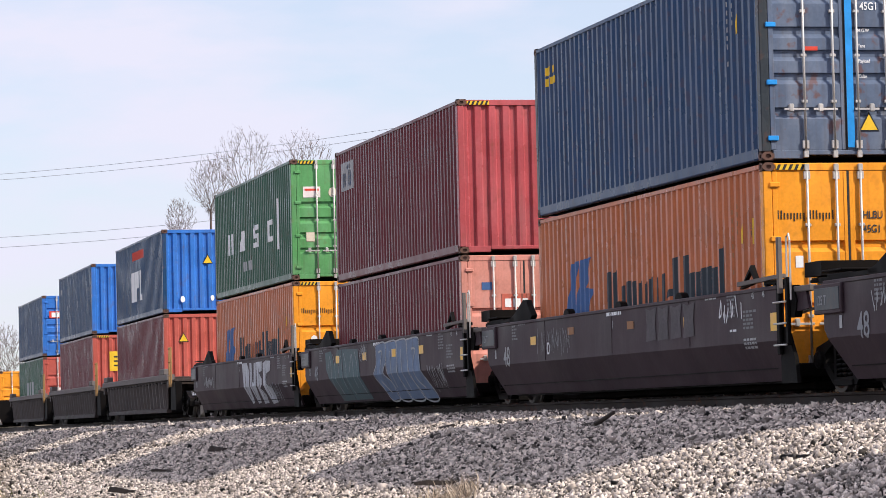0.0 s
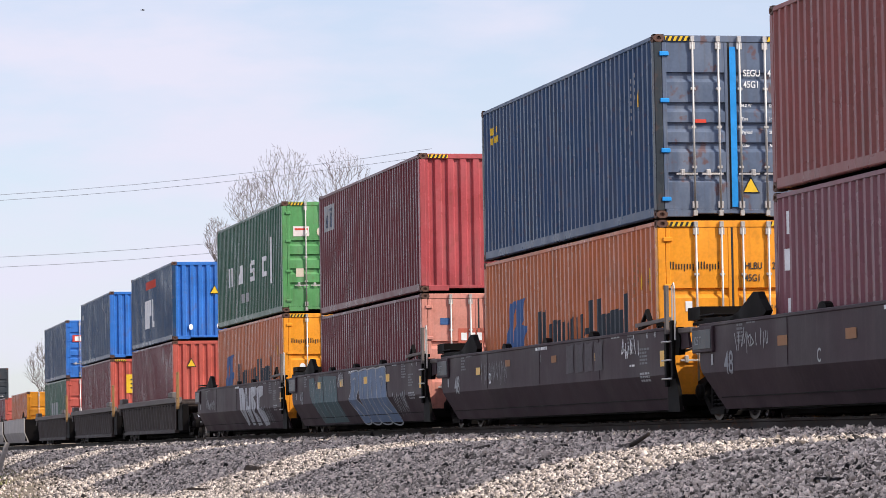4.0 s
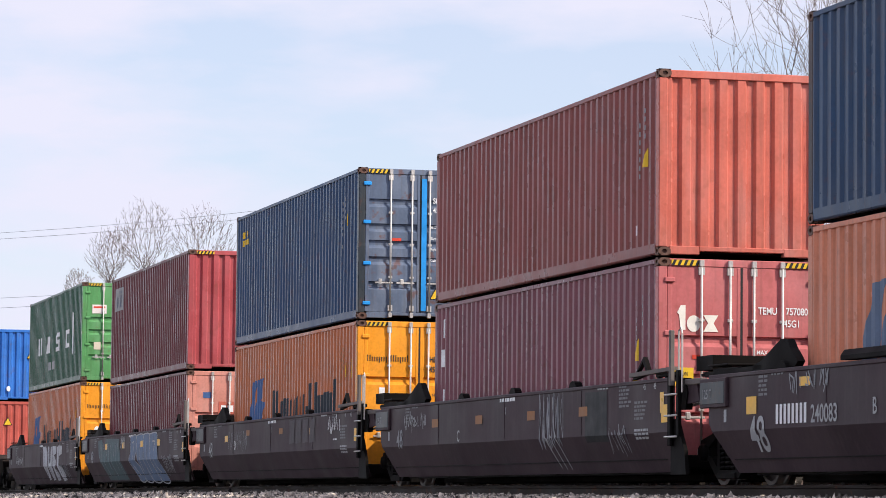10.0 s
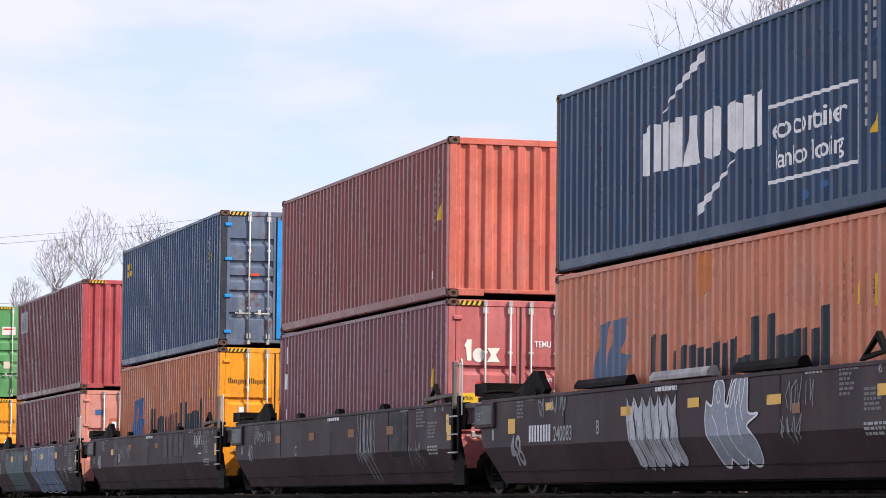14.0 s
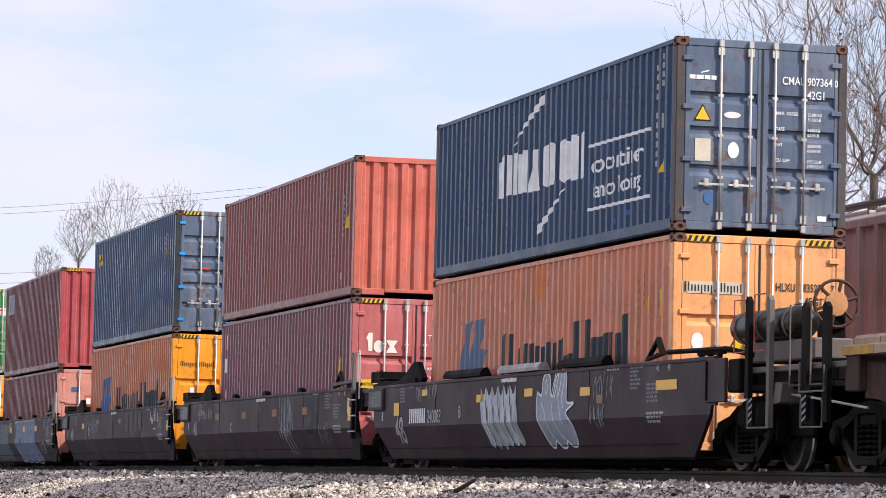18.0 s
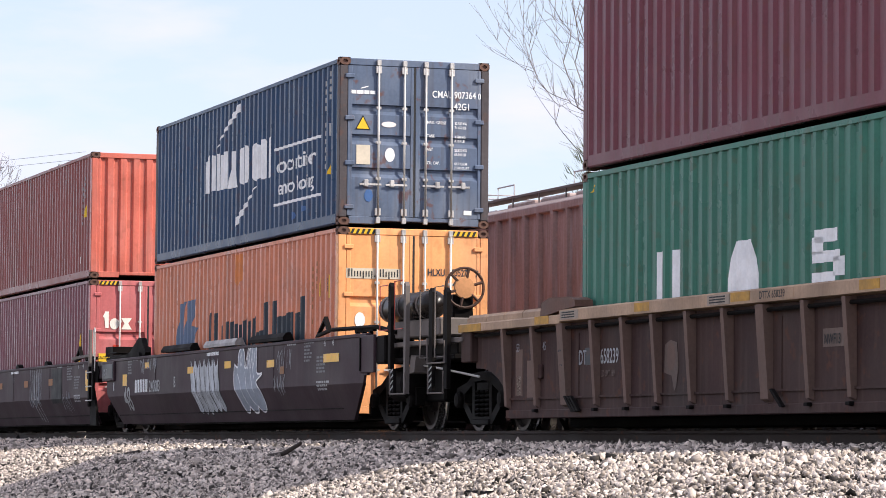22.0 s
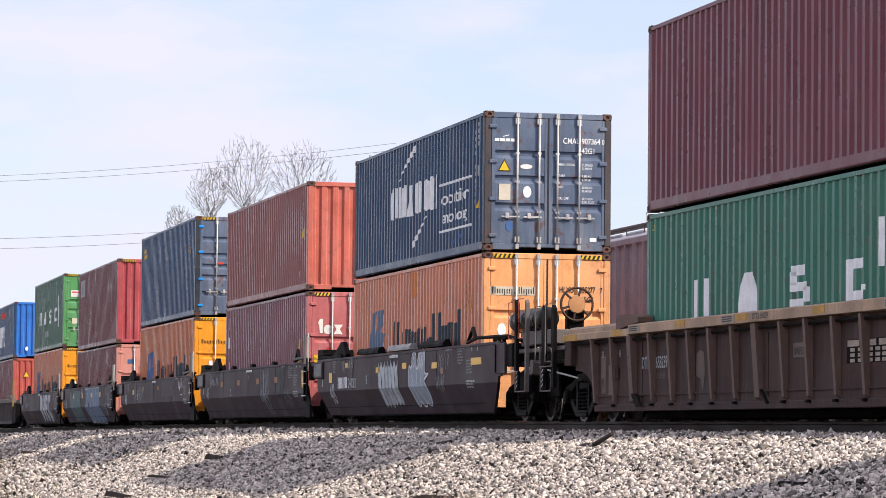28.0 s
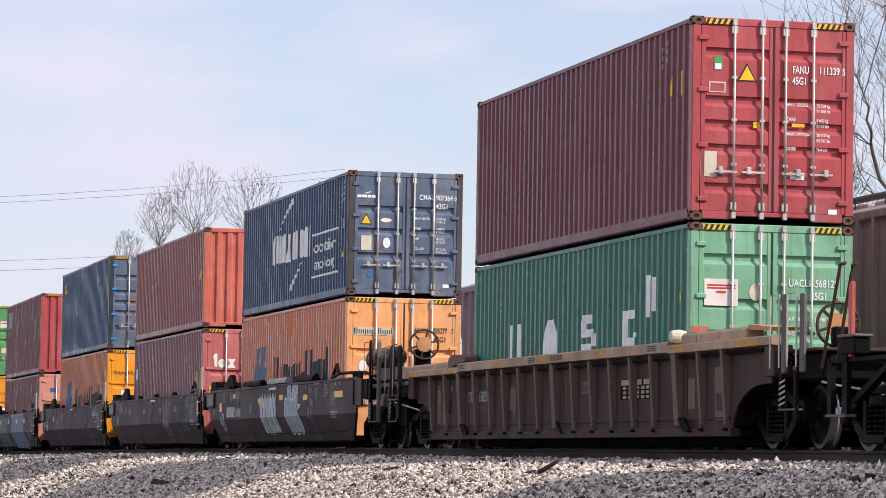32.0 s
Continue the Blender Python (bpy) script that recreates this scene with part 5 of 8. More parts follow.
def undergrowth():
    """Brush added beyond the far track, near-black for the shade seen under the train."""
    rnd = random.Random(8)
    g = Geo()
    for _ in range(20000):
        x, off = rnd.uniform(-260, 30), rnd.uniform(11.0, 18)
        p = Vector((x, NEAR + off + bow(x)[0], ground_z(-off)))
        h = rnd.uniform(0.8, 2.6)
        d = Vector((rnd.uniform(-0.5, 0.5), rnd.uniform(-0.5, 0.5), 1)) * h
        q = p + d * 0.5 + Vector((rnd.uniform(-.2, .2), rnd.uniform(-.2, .2), 0))
        w = Vector((rnd.uniform(0.08, 0.24), rnd.uniform(-0.05, 0.05), 0))
        g.add([p - w, p + w, q + w * 0.8, p + d, q - w * 0.8], [(0, 1, 2, 3, 4)])
    tagged(g.ob("undergrowth", "brush"), "near-black brush added behind the tracks for the shade under wagons", "undergrowth", kind="stuff")


undergrowth()
px, py = at(166.0, 120)
pole = tagged(new("utility_pole"), "wooden utility pole with crossarm and insulators", "utility pole")
Geo().tube([(0, 0, -0.3), (0, 0, 12.0)], 0.16, 10, 0.11).ob("post", "wood", pole, smooth=True)
Geo().box(-0.06, 0.06, -1.2, 1.2, 11.4, 11.52, 0.01).ob("crossarm", "wood", pole)
for y in (-1.1, -0.4, 0.4, 1.1):
    Geo().turn([(0.001, 0.16), (0.05, 0.15), (0.06, 0.08), (0.035, 0.05), (0.035, 0)], "z", (0, y, 11.52), 8).ob("insulator", "grey_label", pole)
pole.matrix_basis = pose(px, py, 0, 0, 0, 20)
for (e0, e1) in ((5.04, 4.20), (4.92, 4.12), (3.82, 3.24), (3.66, 3.06)):
    a = Vector((*at(166.0, 120), EYE + 120 * math.tan(radians(e0))))
    b = Vector((*at(178.0, 135), EYE + 135 * math.tan(radians(e1))))
    pts = [a.lerp(b, i / 10) - Vector((0, 0, 0.5 * (1 - (i / 5 - 1) ** 2))) for i in range(11)]
    o = Geo().tube(pts, 0.0075, 4).ob("power_line", "wire")
    tagged(o, "thin dark overhead power line", "power line", "overhead lines")


# ---- birds ----
def bird(p, v, size):
    """A small bird on its way across the sky, from p at speed v."""
    b = tagged(new("bird"), "small dark bird gliding across the sky", "bird", "birds")
    Geo().turn([(0.001, 0.5), (0.06, 0.44), (0.09, 0.3), (0.11, 0.1), (0.08, -0.15), (0.03, -0.35), (0.05, -0.55), (0.001, -0.56)], "x", (0, 0, 0), 8).ob("body", "bird", b)
    for s in (-1, 1):
        g = Geo()
        top = [(0.16, 0.05 * s, 0.03), (0.20, 0.45 * s, 0.16), (0.02, 0.95 * s, 0.10), (-0.06, 0.5 * s, 0.13), (-0.12, 0.05 * s, 0.02)]
        g.add(top + [(x, y, z - 0.02) for x, y, z in top], [(0, 1, 2, 3, 4), (9, 8, 7, 6, 5)] + [(i, (i + 1) % 5, 5 + (i + 1) % 5, 5 + i) for i in range(5)])
        g.ob("wing", "bird", b)
    for part_ob in b.children:
        part_ob.data.transform(Matrix.Scale(size, 4))
    turn = math.degrees(math.atan2(v[1], v[0]))
    BIRDS.append((b, [(t, pose(p[0] + v[0] * t, p[1] + v[1] * t, p[2] + v[2] * t, 0, 0, turn)) for t in (0, 32)]))
    b.matrix_basis = BIRDS[-1][1][0][1]


BIRDS = []
bird((-213.9, 48.7, 19.1), (0.05, -2.43, 5.19), 0.30)
bird((-219.4, 13.6, 20.7), (1.05, 4.95, 3.25), 0.34)
bird((-223.8, -13.9, 19.6), (1.98, 11.26, 2.66), 0.34)
bird((-222.5, -10.8, 27.3), (1.77, 11.01, 0.95), 0.34)


# ---- markings on the containers ----
def bars(*rows):
    """Upright or level bars given as (x, width, z from, z to)."""
    return [rect(x, a, w, b - a) for x, w, a, b in rows]


def broad(*rows):
    """Bars a third wider than given, their ends cut on a slight slant."""
    return [[(x - w * 0.16, a), (x + w * 1.1, a + 0.03), (x + w * 1.16, b), (x - w * 0.1, b - 0.03)] for x, w, a, b in rows]


def ribbed_text(box, text, x, z, size, mat, stretch=1.0, label=""):
    """Painted words that follow the ribs of the near side."""
    o = lettering(text, size, mat, box, Matrix.Identity(4), stretch, label, "side_lettering")
    bm = bmesh.new()
    bm.from_mesh(o.data)
    wide = max(v.co.x for v in bm.verts)
    for b0 in [q[0] + LEN / 2 - x for q in SIDE_RIBS]:
        if 0 < b0 < wide:
            bmesh.ops.bisect_plane(bm, geom=bm.verts[:] + bm.edges[:] + bm.faces[:], plane_co=(b0, 0, 0), plane_no=(1, 0, 0), dist=1e-5)
    for v in bm.verts:
        px = v.co.x + x - LEN / 2
        v.co = (px, -WID / 2 + 0.004 + inset_at(SIDE_RIBS, px), v.co.y + z)
    bm.to_mesh(o.data)
    bm.free()
    return o


def wordmark(box, emblem, x0=0.0, z0=0.0):
    """A broad emblem and a line of tall bars that stand for a brand's wordmark."""
    side_mark(box, [[(x + x0, z + z0) for x, z in p] for p in (
        [(1.55, 0.75), (1.62, 1.15), (2.05, 2.08), (2.45, 2.12), (2.30, 1.70), (2.02, 0.75)], [(2.12, 0.75), (2.36, 1.58), (2.62, 2.12), (3.22, 2.14), (2.92, 1.66), (3.30, 1.62), (3.0, 1.18), (2.9, 0.75)])],
        emblem, "blue brand emblem")
    side_mark(box, [[(x + x0, z + z0) for x, z in p] for p in broad(
        (4.13, 0.19, 1.0, 1.85), (4.58, 0.19, 1.0, 1.85), (4.98, 0.16, 1.0, 1.60), (5.26, 0.20, 1.0, 1.66), (5.66, 0.17, 0.8, 1.66), (5.98, 0.17, 1.0, 1.62), (6.28, 0.16, 1.0, 1.60),
        (6.54, 0.20, 1.0, 1.66), (6.86, 0.16, 0.9, 1.64), (7.14, 0.19, 0.8, 1.68), (7.42, 0.28, 1.30, 1.44), (7.78, 0.21, 1.0, 1.90), (8.32, 0.20, 1.0, 1.90), (8.66, 0.17, 1.0, 1.64),
        (8.96, 0.16, 1.0, 1.64), (9.22, 0.14, 1.1, 1.68), (9.46, 0.14, 0.8, 1.68), (9.74, 0.18, 1.0, 1.66), (10.10, 0.18, 1.0, 1.92))], "letter_black", "dark bars of a brand wordmark")


def brand_bars(box, a, z, inset):
    """A line of close upright bars in place of a brand name on a door."""
    tall = (0.12, 0.12, 0.085, 0.085, 0.085, 0.085, 0.085, 0.085, 0.085, 0.02, 0.12, 0.12, 0.12, 0.085, 0.085, 0.085, 0.085, 0.12)
    end_mark(box, [rect(a + 0.046 * k, z - (0.03 if k in (5, 8, 14) else 0), 0.017, h + (0.03 if k in (5, 8, 14) else 0)) for k, h in enumerate(tall)], "black", "dark bars of a brand name", inset)


def side_codes(box, h, mat="white", tri=True, plate=True, dx=0.0, high=0.62, count=9):
    """Small code bars, a height plate and a warning triangle near the visible end of a side."""
    rnd = random.Random(int(h * 1000 + dx * 10))
    rows = [(10.72 + dx, 0.022, h - high - 0.12 * k, h - high - 0.12 * k + 0.07) for k in range(count) if rnd.random() < 0.8]
    rows += [(10.98 + dx, 0.02, h - high + 0.07 - 0.12 * k, h - high + 0.14 - 0.12 * k) for k in range(min(4, count))]
    side_mark(box, bars(*rows), "chalk_grey" if mat == "white" else mat, "small container code bars")
    if tri:
        side_mark(box, [[(11.06, h - 1.05), (11.24, h - 1.05), (11.24, h - 0.77)]], "yellow", "yellow warning triangle half")
    if plate:
        side_mark(box, [rect(11.58, h - 1.08, 0.13, 0.36)], "yellow", "yellow height plate")
        lettering("2\n9", 0.13, "black", box, Matrix.Translation((11.605 - LEN / 2, -WID / 2 - 0.002, h - 0.87)) @ FACE_Y, 0.9)


def weights(box, h, rows, mat, z=0.60, size=0.075):
    for k, (a, b) in enumerate(rows):
        zz = h * z - k * 0.21
        if a:
            end_text(box, a, 1.42, zz, size, mat, 0.8)
        if b:
            end_text(box, b, 1.87, zz, size * 0.9, mat, 0.8)


def warning(box, a, z, s=0.22):
    end_mark(box, [[(a - s * 0.62, z - s * 0.12), (a + s * 0.62, z - s * 0.12), (a, z + s * 1.02)]], "black", "", 0.012)
    end_mark(box, [[(a - s * 0.5, z - s * 0.05), (a + s * 0.5, z - s * 0.05), (a, z + s * 0.85)]], "yellow", "yellow warning triangle", 0.007)


# slate blue over chalky orange
b = C["8t"][0] if isinstance(C["8t"], tuple) else C["8t"]
side_mark(b, [[(3.80, 1.06), (4.08, 1.04), (4.08, 1.72), (3.80, 1.62)], [(4.18, 1.06), (4.48, 1.08), (4.48, 1.68), (4.18, 1.72)],
              *bars((4.62, 0.22, 1.05, 1.70), (4.88, 0.16, 1.05, 1.66), (5.10, 0.24, 1.05, 1.70)), [(5.40, 1.03), (6.02, 1.02), (5.86, 1.66), (5.60, 1.66)],
              [(6.12, 1.10), (6.42, 1.02), (6.42, 1.70), (6.12, 1.62)], [(6.52, 1.04), (6.80, 1.10), (6.80, 1.64), (6.52, 1.70)],
              [(6.98, 1.12), (7.20, 1.02), (7.20, 1.70), (6.98, 1.62)], [(7.28, 1.02), (7.46, 1.08), (7.46, 1.62), (7.28, 1.66)],
              *bars((7.56, 0.20, 1.03, 1.70), (7.80, 0.14, 1.03, 1.66), (7.98, 0.22, 1.03, 1.70))], "white", "large white blocks of a brand mark")
up = [(4.60 + 1.5 * i / 10, 1.80 + 0.52 * (i / 10) ** 0.75, 0.02 + 0.13 * i / 10) for i in range(11)]
side_mark(b, [[(x, z) for x, z, w in up] + [(x, z + w) for x, z, w in reversed(up)]], "white", "white swoosh", 0.03)
dn = [(7.2 - 1.25 * i / 10, 0.97 - 0.48 * (i / 10) ** 0.9, 0.02 + 0.13 * i / 10) for i in range(11)]
side_mark(b, [[(x, z) for x, z, w in dn] + [(x, z - w) for x, z, w in reversed(dn)]], "white", "white swoosh", 0.03)
side_mark(b, [rect(8.32, 0.52, 0.05, 0.96), rect(11.08, 0.52, 0.05, 0.96), rect(8.37, 0.52, 2.71, 0.045), rect(8.37, 1.435, 2.71, 0.045)], "white", "white frame round a slogan")
ribbed_text(b, "eco container", 8.50, 1.06, 0.36, "white", 1.13, "white broken slogan letters")
ribbed_text(b, "bamboo flooring", 8.56, 0.70, 0.33, "white", 0.98, "white broken slogan letters")
side_mark(b, bars(*[(11.30, 0.055, 2.22 - 0.13 * k, 2.30 - 0.13 * k) for k in range(12) if k not in (4, 11)], *[(11.56, 0.05, 2.35 - 0.12 * k, 2.43 - 0.12 * k) for k in range(4)], (11.56, 0.05, 1.42, 1.62)), "grey_label", "small container code bars")
side_mark(b, [[(11.50, 0.82), (11.70, 0.82), (11.70, 1.12)]], "yellow", "yellow warning triangle half")
end_text(b, "CMAU", 1.50, 2.02, 0.15, "white", 0.8)
end_text(b, "907364", 1.86, 2.02, 0.15, "white", 0.8)
end_text(b, "0", 2.25, 2.02, 0.13, "white", 0.8)
end_text(b, "42G1", 1.86, 1.84, 0.15, "white", 0.8)
weights(b, STD, (("MAX.  GROSS", "32.500 KG"), ("TARE", "3.680 KG"), ("NET", "28.820 KG"), ("CU. CAP.", "67.7 CU.M")), "white", 0.62, 0.065)
weights(b, STD, (("", "71.650 LB"), ("", "8.110 LB"), ("", "63.540 LB"), ("", "2.390 CU.FT")), "white", 0.595, 0.065)
end_mark(b, [rect(0.18, 2.03, 0.09, 0.055), rect(0.285, 2.03, 0.10, 0.055), rect(0.40, 2.03, 0.08, 0.055), rect(0.495, 2.03, 0.08, 0.055), [(0.34, 2.11), (0.46, 2.14), (0.47, 2.16), (0.36, 2.13)]], "white", "small white brand mark")
warning(b, 0.38, 1.50, 0.20)
end_mark(b, [rect(0.28, 0.94, 0.22, 0.30)], "cream", "cream paper label")
end_mark(b, [oval(0.82, 1.10, 0.08, 0.11)], "white", "white round sticker")
end_mark(b, [oval(0.80, 1.57, 0.12, 0.045)], "pink_label", "pale oval sticker")
end_mark(b, [oval(0.48, 0.46, 0.07, 0.10, 9)], "emblem_blue", "blue paint smear")
end_mark(b, [rect(2.03, 0.20, 0.13, 0.07)], "white")
side_mark(b, [oval(9.55, 0.30, 0.10, 0.07, 9), oval(10.1, 0.38, 0.14, 0.05, 9)], "emblem_blue", "blue paint patches")

b = C["8b"]
wordmark(b, "emblem_faded")
side_codes(b, HC, "dull_amber", False)
side_mark(b, [[(11.05, 1.86), (11.22, 1.86), (11.22, 2.14)]], "yellow")
end_mark(b, [rect(0.13, 2.10, 0.88, 0.16)], "cream", "pale panel behind a brand name")
brand_bars(b, 0.17, 2.13, 0.007)
end_text(b, "HLXU", 1.45, 2.17, 0.155, "letter_black", 0.70)
end_text(b, "835277", 1.84, 2.17, 0.155, "letter_black", 0.66)
end_text(b, "7", 2.23, 2.17, 0.14, "letter_black", 0.78)
end_text(b, "45G1", 1.86, 1.99, 0.155, "letter_black", 0.78)
end_mark(b, [oval(0.36, 1.46, 0.085, 0.12)], "white", "white round sticker")
warning(b, 0.93, 1.36, 0.24)

side_mark(C["8b"], [[(5.95, 2.30), (6.12, 2.22), (6.38, 2.36), (6.42, 2.78), (5.97, 2.78)]], "orange_side_patch", "brighter orange repair patch")
# the two other orange boxes
for key in ("6b", "4b"):
    b = C[key]
    wordmark(b, "emblem_blue", 0.05 if key == "6b" else -0.2, -0.06)
    side_codes(b, HC, "dull_amber")
    brand_bars(b, 0.20, 2.12, 0.012)
    end_text(b, "HLBU", 1.42, 2.12, 0.15, "letter_black", 0.78)
    end_text(b, "200", 1.87, 2.12, 0.15, "letter_black", 0.78)
    end_text(b, "45G1", 1.42, 1.93, 0.15, "letter_black", 0.78)
    end_text(b, "MAX. GROSS", 1.33, 1.47, 0.07, "letter_black", 0.8)
    end_text(b, "32 500", 1.82, 1.50, 0.07, "letter_black", 0.8)
    warning(b, 0.90, 1.26, 0.26)
    end_mark(b, [rect(0.44, 1.46, 0.11, 0.16)] if key == "6b" else [oval(0.5, 1.5, 0.08, 0.09)], "white", "white sticker")

# navy box with the bright blue bar
b = C["6t"]
end_mark(b, [rect(1.235, 0.17, 0.10, HC - 0.36)], "bright_blue", "bright blue bar down the door edge", -0.004, "door_bar")
end_text(b, "SEGU", 1.46, 2.24, 0.15, "white", 0.78)
end_text(b, "4730", 1.86, 2.24, 0.15, "white", 0.78)
end_text(b, "45G1", 1.46, 2.06, 0.15, "white", 0.78)
weights(b, HC, (("M.G.W", "32 500"), ("Tare", "3 930"), ("Payload", "28 570"), ("Cube", "76.4")), "white", 0.605, 0.07)
warning(b, 1.55, 0.42, 0.24)
end_mark(b, [rect(0.66, 1.50, 0.18, 0.055)], "red_mark", "small red label")
side_mark(b, [rect(0.72, 2.18, 0.24, 0.13), rect(1.02, 2.20, 0.30, 0.12), rect(0.72, 2.36, 0.30, 0.14), rect(1.08, 2.38, 0.22, 0.12)], "yellow", "worn yellow paint blocks")
side_codes(b, HC, "white", True, False)

# brown red over plum
b = C["7t"]
side_codes(b, STD, "white", False, False, 0.55)
side_mark(b, [[(11.42, 1.28), (11.60, 1.28), (11.60, 1.56)]], "yellow", "yellow warning triangle half")
side_mark(b, [rect(11.08, 0.34, 0.16, 0.14)], "pink_label")
for k, ch in enumerate("TCLU 416044"):
    if ch != " ":
        end_text(b, ch, 2.215, 2.17 - 0.118 * k, 0.10, "pink_label", 0.8, 0.016)
end_text(b, "8", 2.215, 0.78, 0.085, "pink_label", 0.8, 0.016)
b = C["7b"]
side_mark(b, bars((0.50, 0.14, 2.30, 2.62), (0.44, 0.15, 1.80, 2.10), (0.50, 0.12, 1.20, 1.42), (0.62, 0.05, 1.0, 1.14)), "white", "white upright brand bars")
side_codes(b, HC, "white", False, False, 0.5)
side_mark(b, [[(11.12, 1.50), (11.28, 1.50), (11.28, 1.82)]], "yellow")
side_mark(b, [rect(11.02, 1.10, 0.24, 0.18)], "yellow", "yellow caution panel")
end_mark(b, [[(0.28, 2.14), (0.33, 2.24), (0.40, 2.24), (0.40, 1.90), (0.33, 1.90), (0.31, 2.10)], oval(0.52, 1.99, 0.10, 0.115), [(0.66, 1.88), (0.88, 1.88), (0.81, 2.0), (0.88, 2.11), (0.66, 2.11), (0.73, 2.0)]], "pale_cream", "cream white brand blocks")
end_text(b, "TEMU", 1.46, 2.14, 0.14, "white", 0.78)
end_text(b, "757080", 1.87, 2.14, 0.14, "white", 0.78)
end_text(b, "45G1", 1.84, 1.97, 0.14, "white", 0.78)
end_text(b, "MAX. WT.", 1.44, 1.58, 0.085, "white", 0.9)
end_text(b, "TARE", 1.44, 1.42, 0.085, "white", 0.9)
end_text(b, "32 500", 1.88, 1.58, 0.08, "white", 0.8)
end_mark(b, [rect(0.16, 1.12, 0.36, 0.26)], "yellow", "yellow caution panel")
end_text(b, "CAUTION", 0.18, 1.27, 0.075, "black", 0.75, 0.006)
end_mark(b, [rect(0.50, 1.50, 0.14, 0.06)], "red_mark")

# maroon pair
b = C["5t"]
side_mark(b, [rect(0.62, 1.98, 1.45, 0.62)], "grey_label", "pale square patch with worn brand blocks")
side_mark(b, bars((0.78, 0.44, 2.06, 2.36), (1.42, 0.36, 2.06, 2.40), (1.30, 0.55, 2.44, 2.52)), "emblem_blue")
b = C["5b"]
end_mark(b, [rect(0.40, 1.93, 0.20, 0.14)], "emblem_blue", "blue sticker")
end_mark(b, [rect(0.78, 1.55, 0.62, 0.30)], "coral", "orange brand panel")
end_mark(b, bars((0.84, 0.12, 1.60, 1.76), (1.00, 0.14, 1.60, 1.76), (1.18, 0.10, 1.60, 1.76)), "white", "", 0.007)

# green pair and the others ahead
b = C["4t"]
side_mark(b, [*bars((2.25, 0.26, 1.10, 1.65), (2.78, 0.26, 1.10, 1.65)), [(4.25, 1.10), (5.15, 1.10), (4.95, 1.62), (4.45, 1.62)], *bars((6.58, 0.66, 1.52, 1.65), (6.48, 0.28, 1.40, 1.58), (6.52, 0.72, 1.32, 1.43), (7.02, 0.28, 1.16, 1.36), (6.48, 0.68, 1.08, 1.21)),
              *bars((8.55, 0.30, 1.10, 1.64), (8.85, 0.50, 1.51, 1.64), (8.85, 0.50, 1.10, 1.23)), rect(10.1, 0.85, 0.30, 1.25)], "white", "white blocks of a brand mark")
side_mark(b, bars(*[(4.8 + 0.36 * k, 0.24, 0.55, 0.80) for k in range(4)]), "grey_label")
end_mark(b, [rect(0.30, 1.98, 0.42, 0.26)], "pink_label", "white and red label")
end_mark(b, [rect(0.34, 2.14, 0.34, 0.05)], "red_mark", "", 0.007)
end_mark(b, [oval(1.02, 2.10, 0.10, 0.12)], "cream", "cream round sticker")
end_mark(b, [rect(0.36, 0.92, 0.20, 0.22)], "cream")
for key, aa, zz in (("3b", 0.62, 1.75), ("3t", 1.42, 1.55)):
    warning(C[key], aa, zz, 0.26)
b = C["3t"]
side_mark(b, [rect(4.6, 1.98, 2.9, 0.28)], "red_mark", "faded red brand block")
side_mark(b, bars((4.2, 0.75, 0.62, 1.60), (5.15, 0.40, 0.62, 1.60), (5.62, 0.50, 1.05, 1.60), (6.4, 0.32, 0.62, 1.60), (6.75, 0.35, 0.62, 0.82)), "white", "white blocks of a brand mark")
end_mark(b, [oval(0.62, 0.42, 0.07, 0.10), oval(1.55, 0.45, 0.06, 0.09)], "white")
end_mark(C["2b"], [rect(0.62, 1.25, 0.85, 0.72)], "yellow", "yellow placard")
end_mark(C["2b"], bars((0.78, 0.52, 1.42, 1.48), (0.78, 0.52, 1.58, 1.64), (0.78, 0.40, 1.74, 1.80)), "black", "", 0.010)
side_mark(C["2t"], bars((0.6, 0.5, 1.9, 2.1)), "grey_label")
b = C["1t"]
end_mark(b, [rect(0.30, 1.62, 1.6, 0.30)], "red_mark", "red and white brand panel")
end_mark(b, bars((0.40, 0.35, 1.66, 1.86), (0.85, 0.35, 1.66, 1.86), (1.30, 0.35, 1.66, 1.86)), "white", "", 0.007)
b = C["1b"]
side_mark(b, bars((4.0, 0.8, 0.9, 1.6), (5.2, 0.8, 0.9, 1.6), (6.4, 0.8, 0.9, 1.6)), "grey_label")
end_mark(b, [rect(0.35, 0.85, 1.5, 0.42)], "pink_label", "white panel with a brand mark")

# sea green and plum at the rear
b = C["9b"]
side_mark(b, [*bars((2.42, 0.20, 1.20, 1.78), (2.92, 0.22, 1.20, 1.78)), [(4.48, 1.20), (5.36, 1.20), (5.16, 1.78), (4.68, 1.78)],
              *bars((6.80, 0.56, 1.64, 1.78), (6.66, 0.28, 1.52, 1.70), (6.74, 0.66, 1.43, 1.55), (7.18, 0.28, 1.28, 1.48), (6.66, 0.62, 1.20, 1.33)), *bars((8.84, 0.28, 1.22, 1.76), (9.12, 0.46, 1.63, 1.76), (9.12, 0.46, 1.22, 1.35), (9.40, 0.22, 1.35, 1.42)),
              rect(10.12, 1.62, 0.22, 0.62), rect(10.40, 1.70, 0.10, 0.50)], "white", "white blocks of a brand mark")
side_codes(b, HC, "white", False, False, 0.4)
side_mark(b, [rect(11.72, HC - 1.12, 0.07, 0.13)], "yellow")
side_mark(b, [[(0.22, HC - 0.26), (0.32, HC - 0.26), (0.44, HC - 0.18), (0.34, HC - 0.18)]], "yellow")
end_mark(b, [rect(0.22, 1.72, 0.50, 0.38)], "pink_label", "white shipping label with red lines")
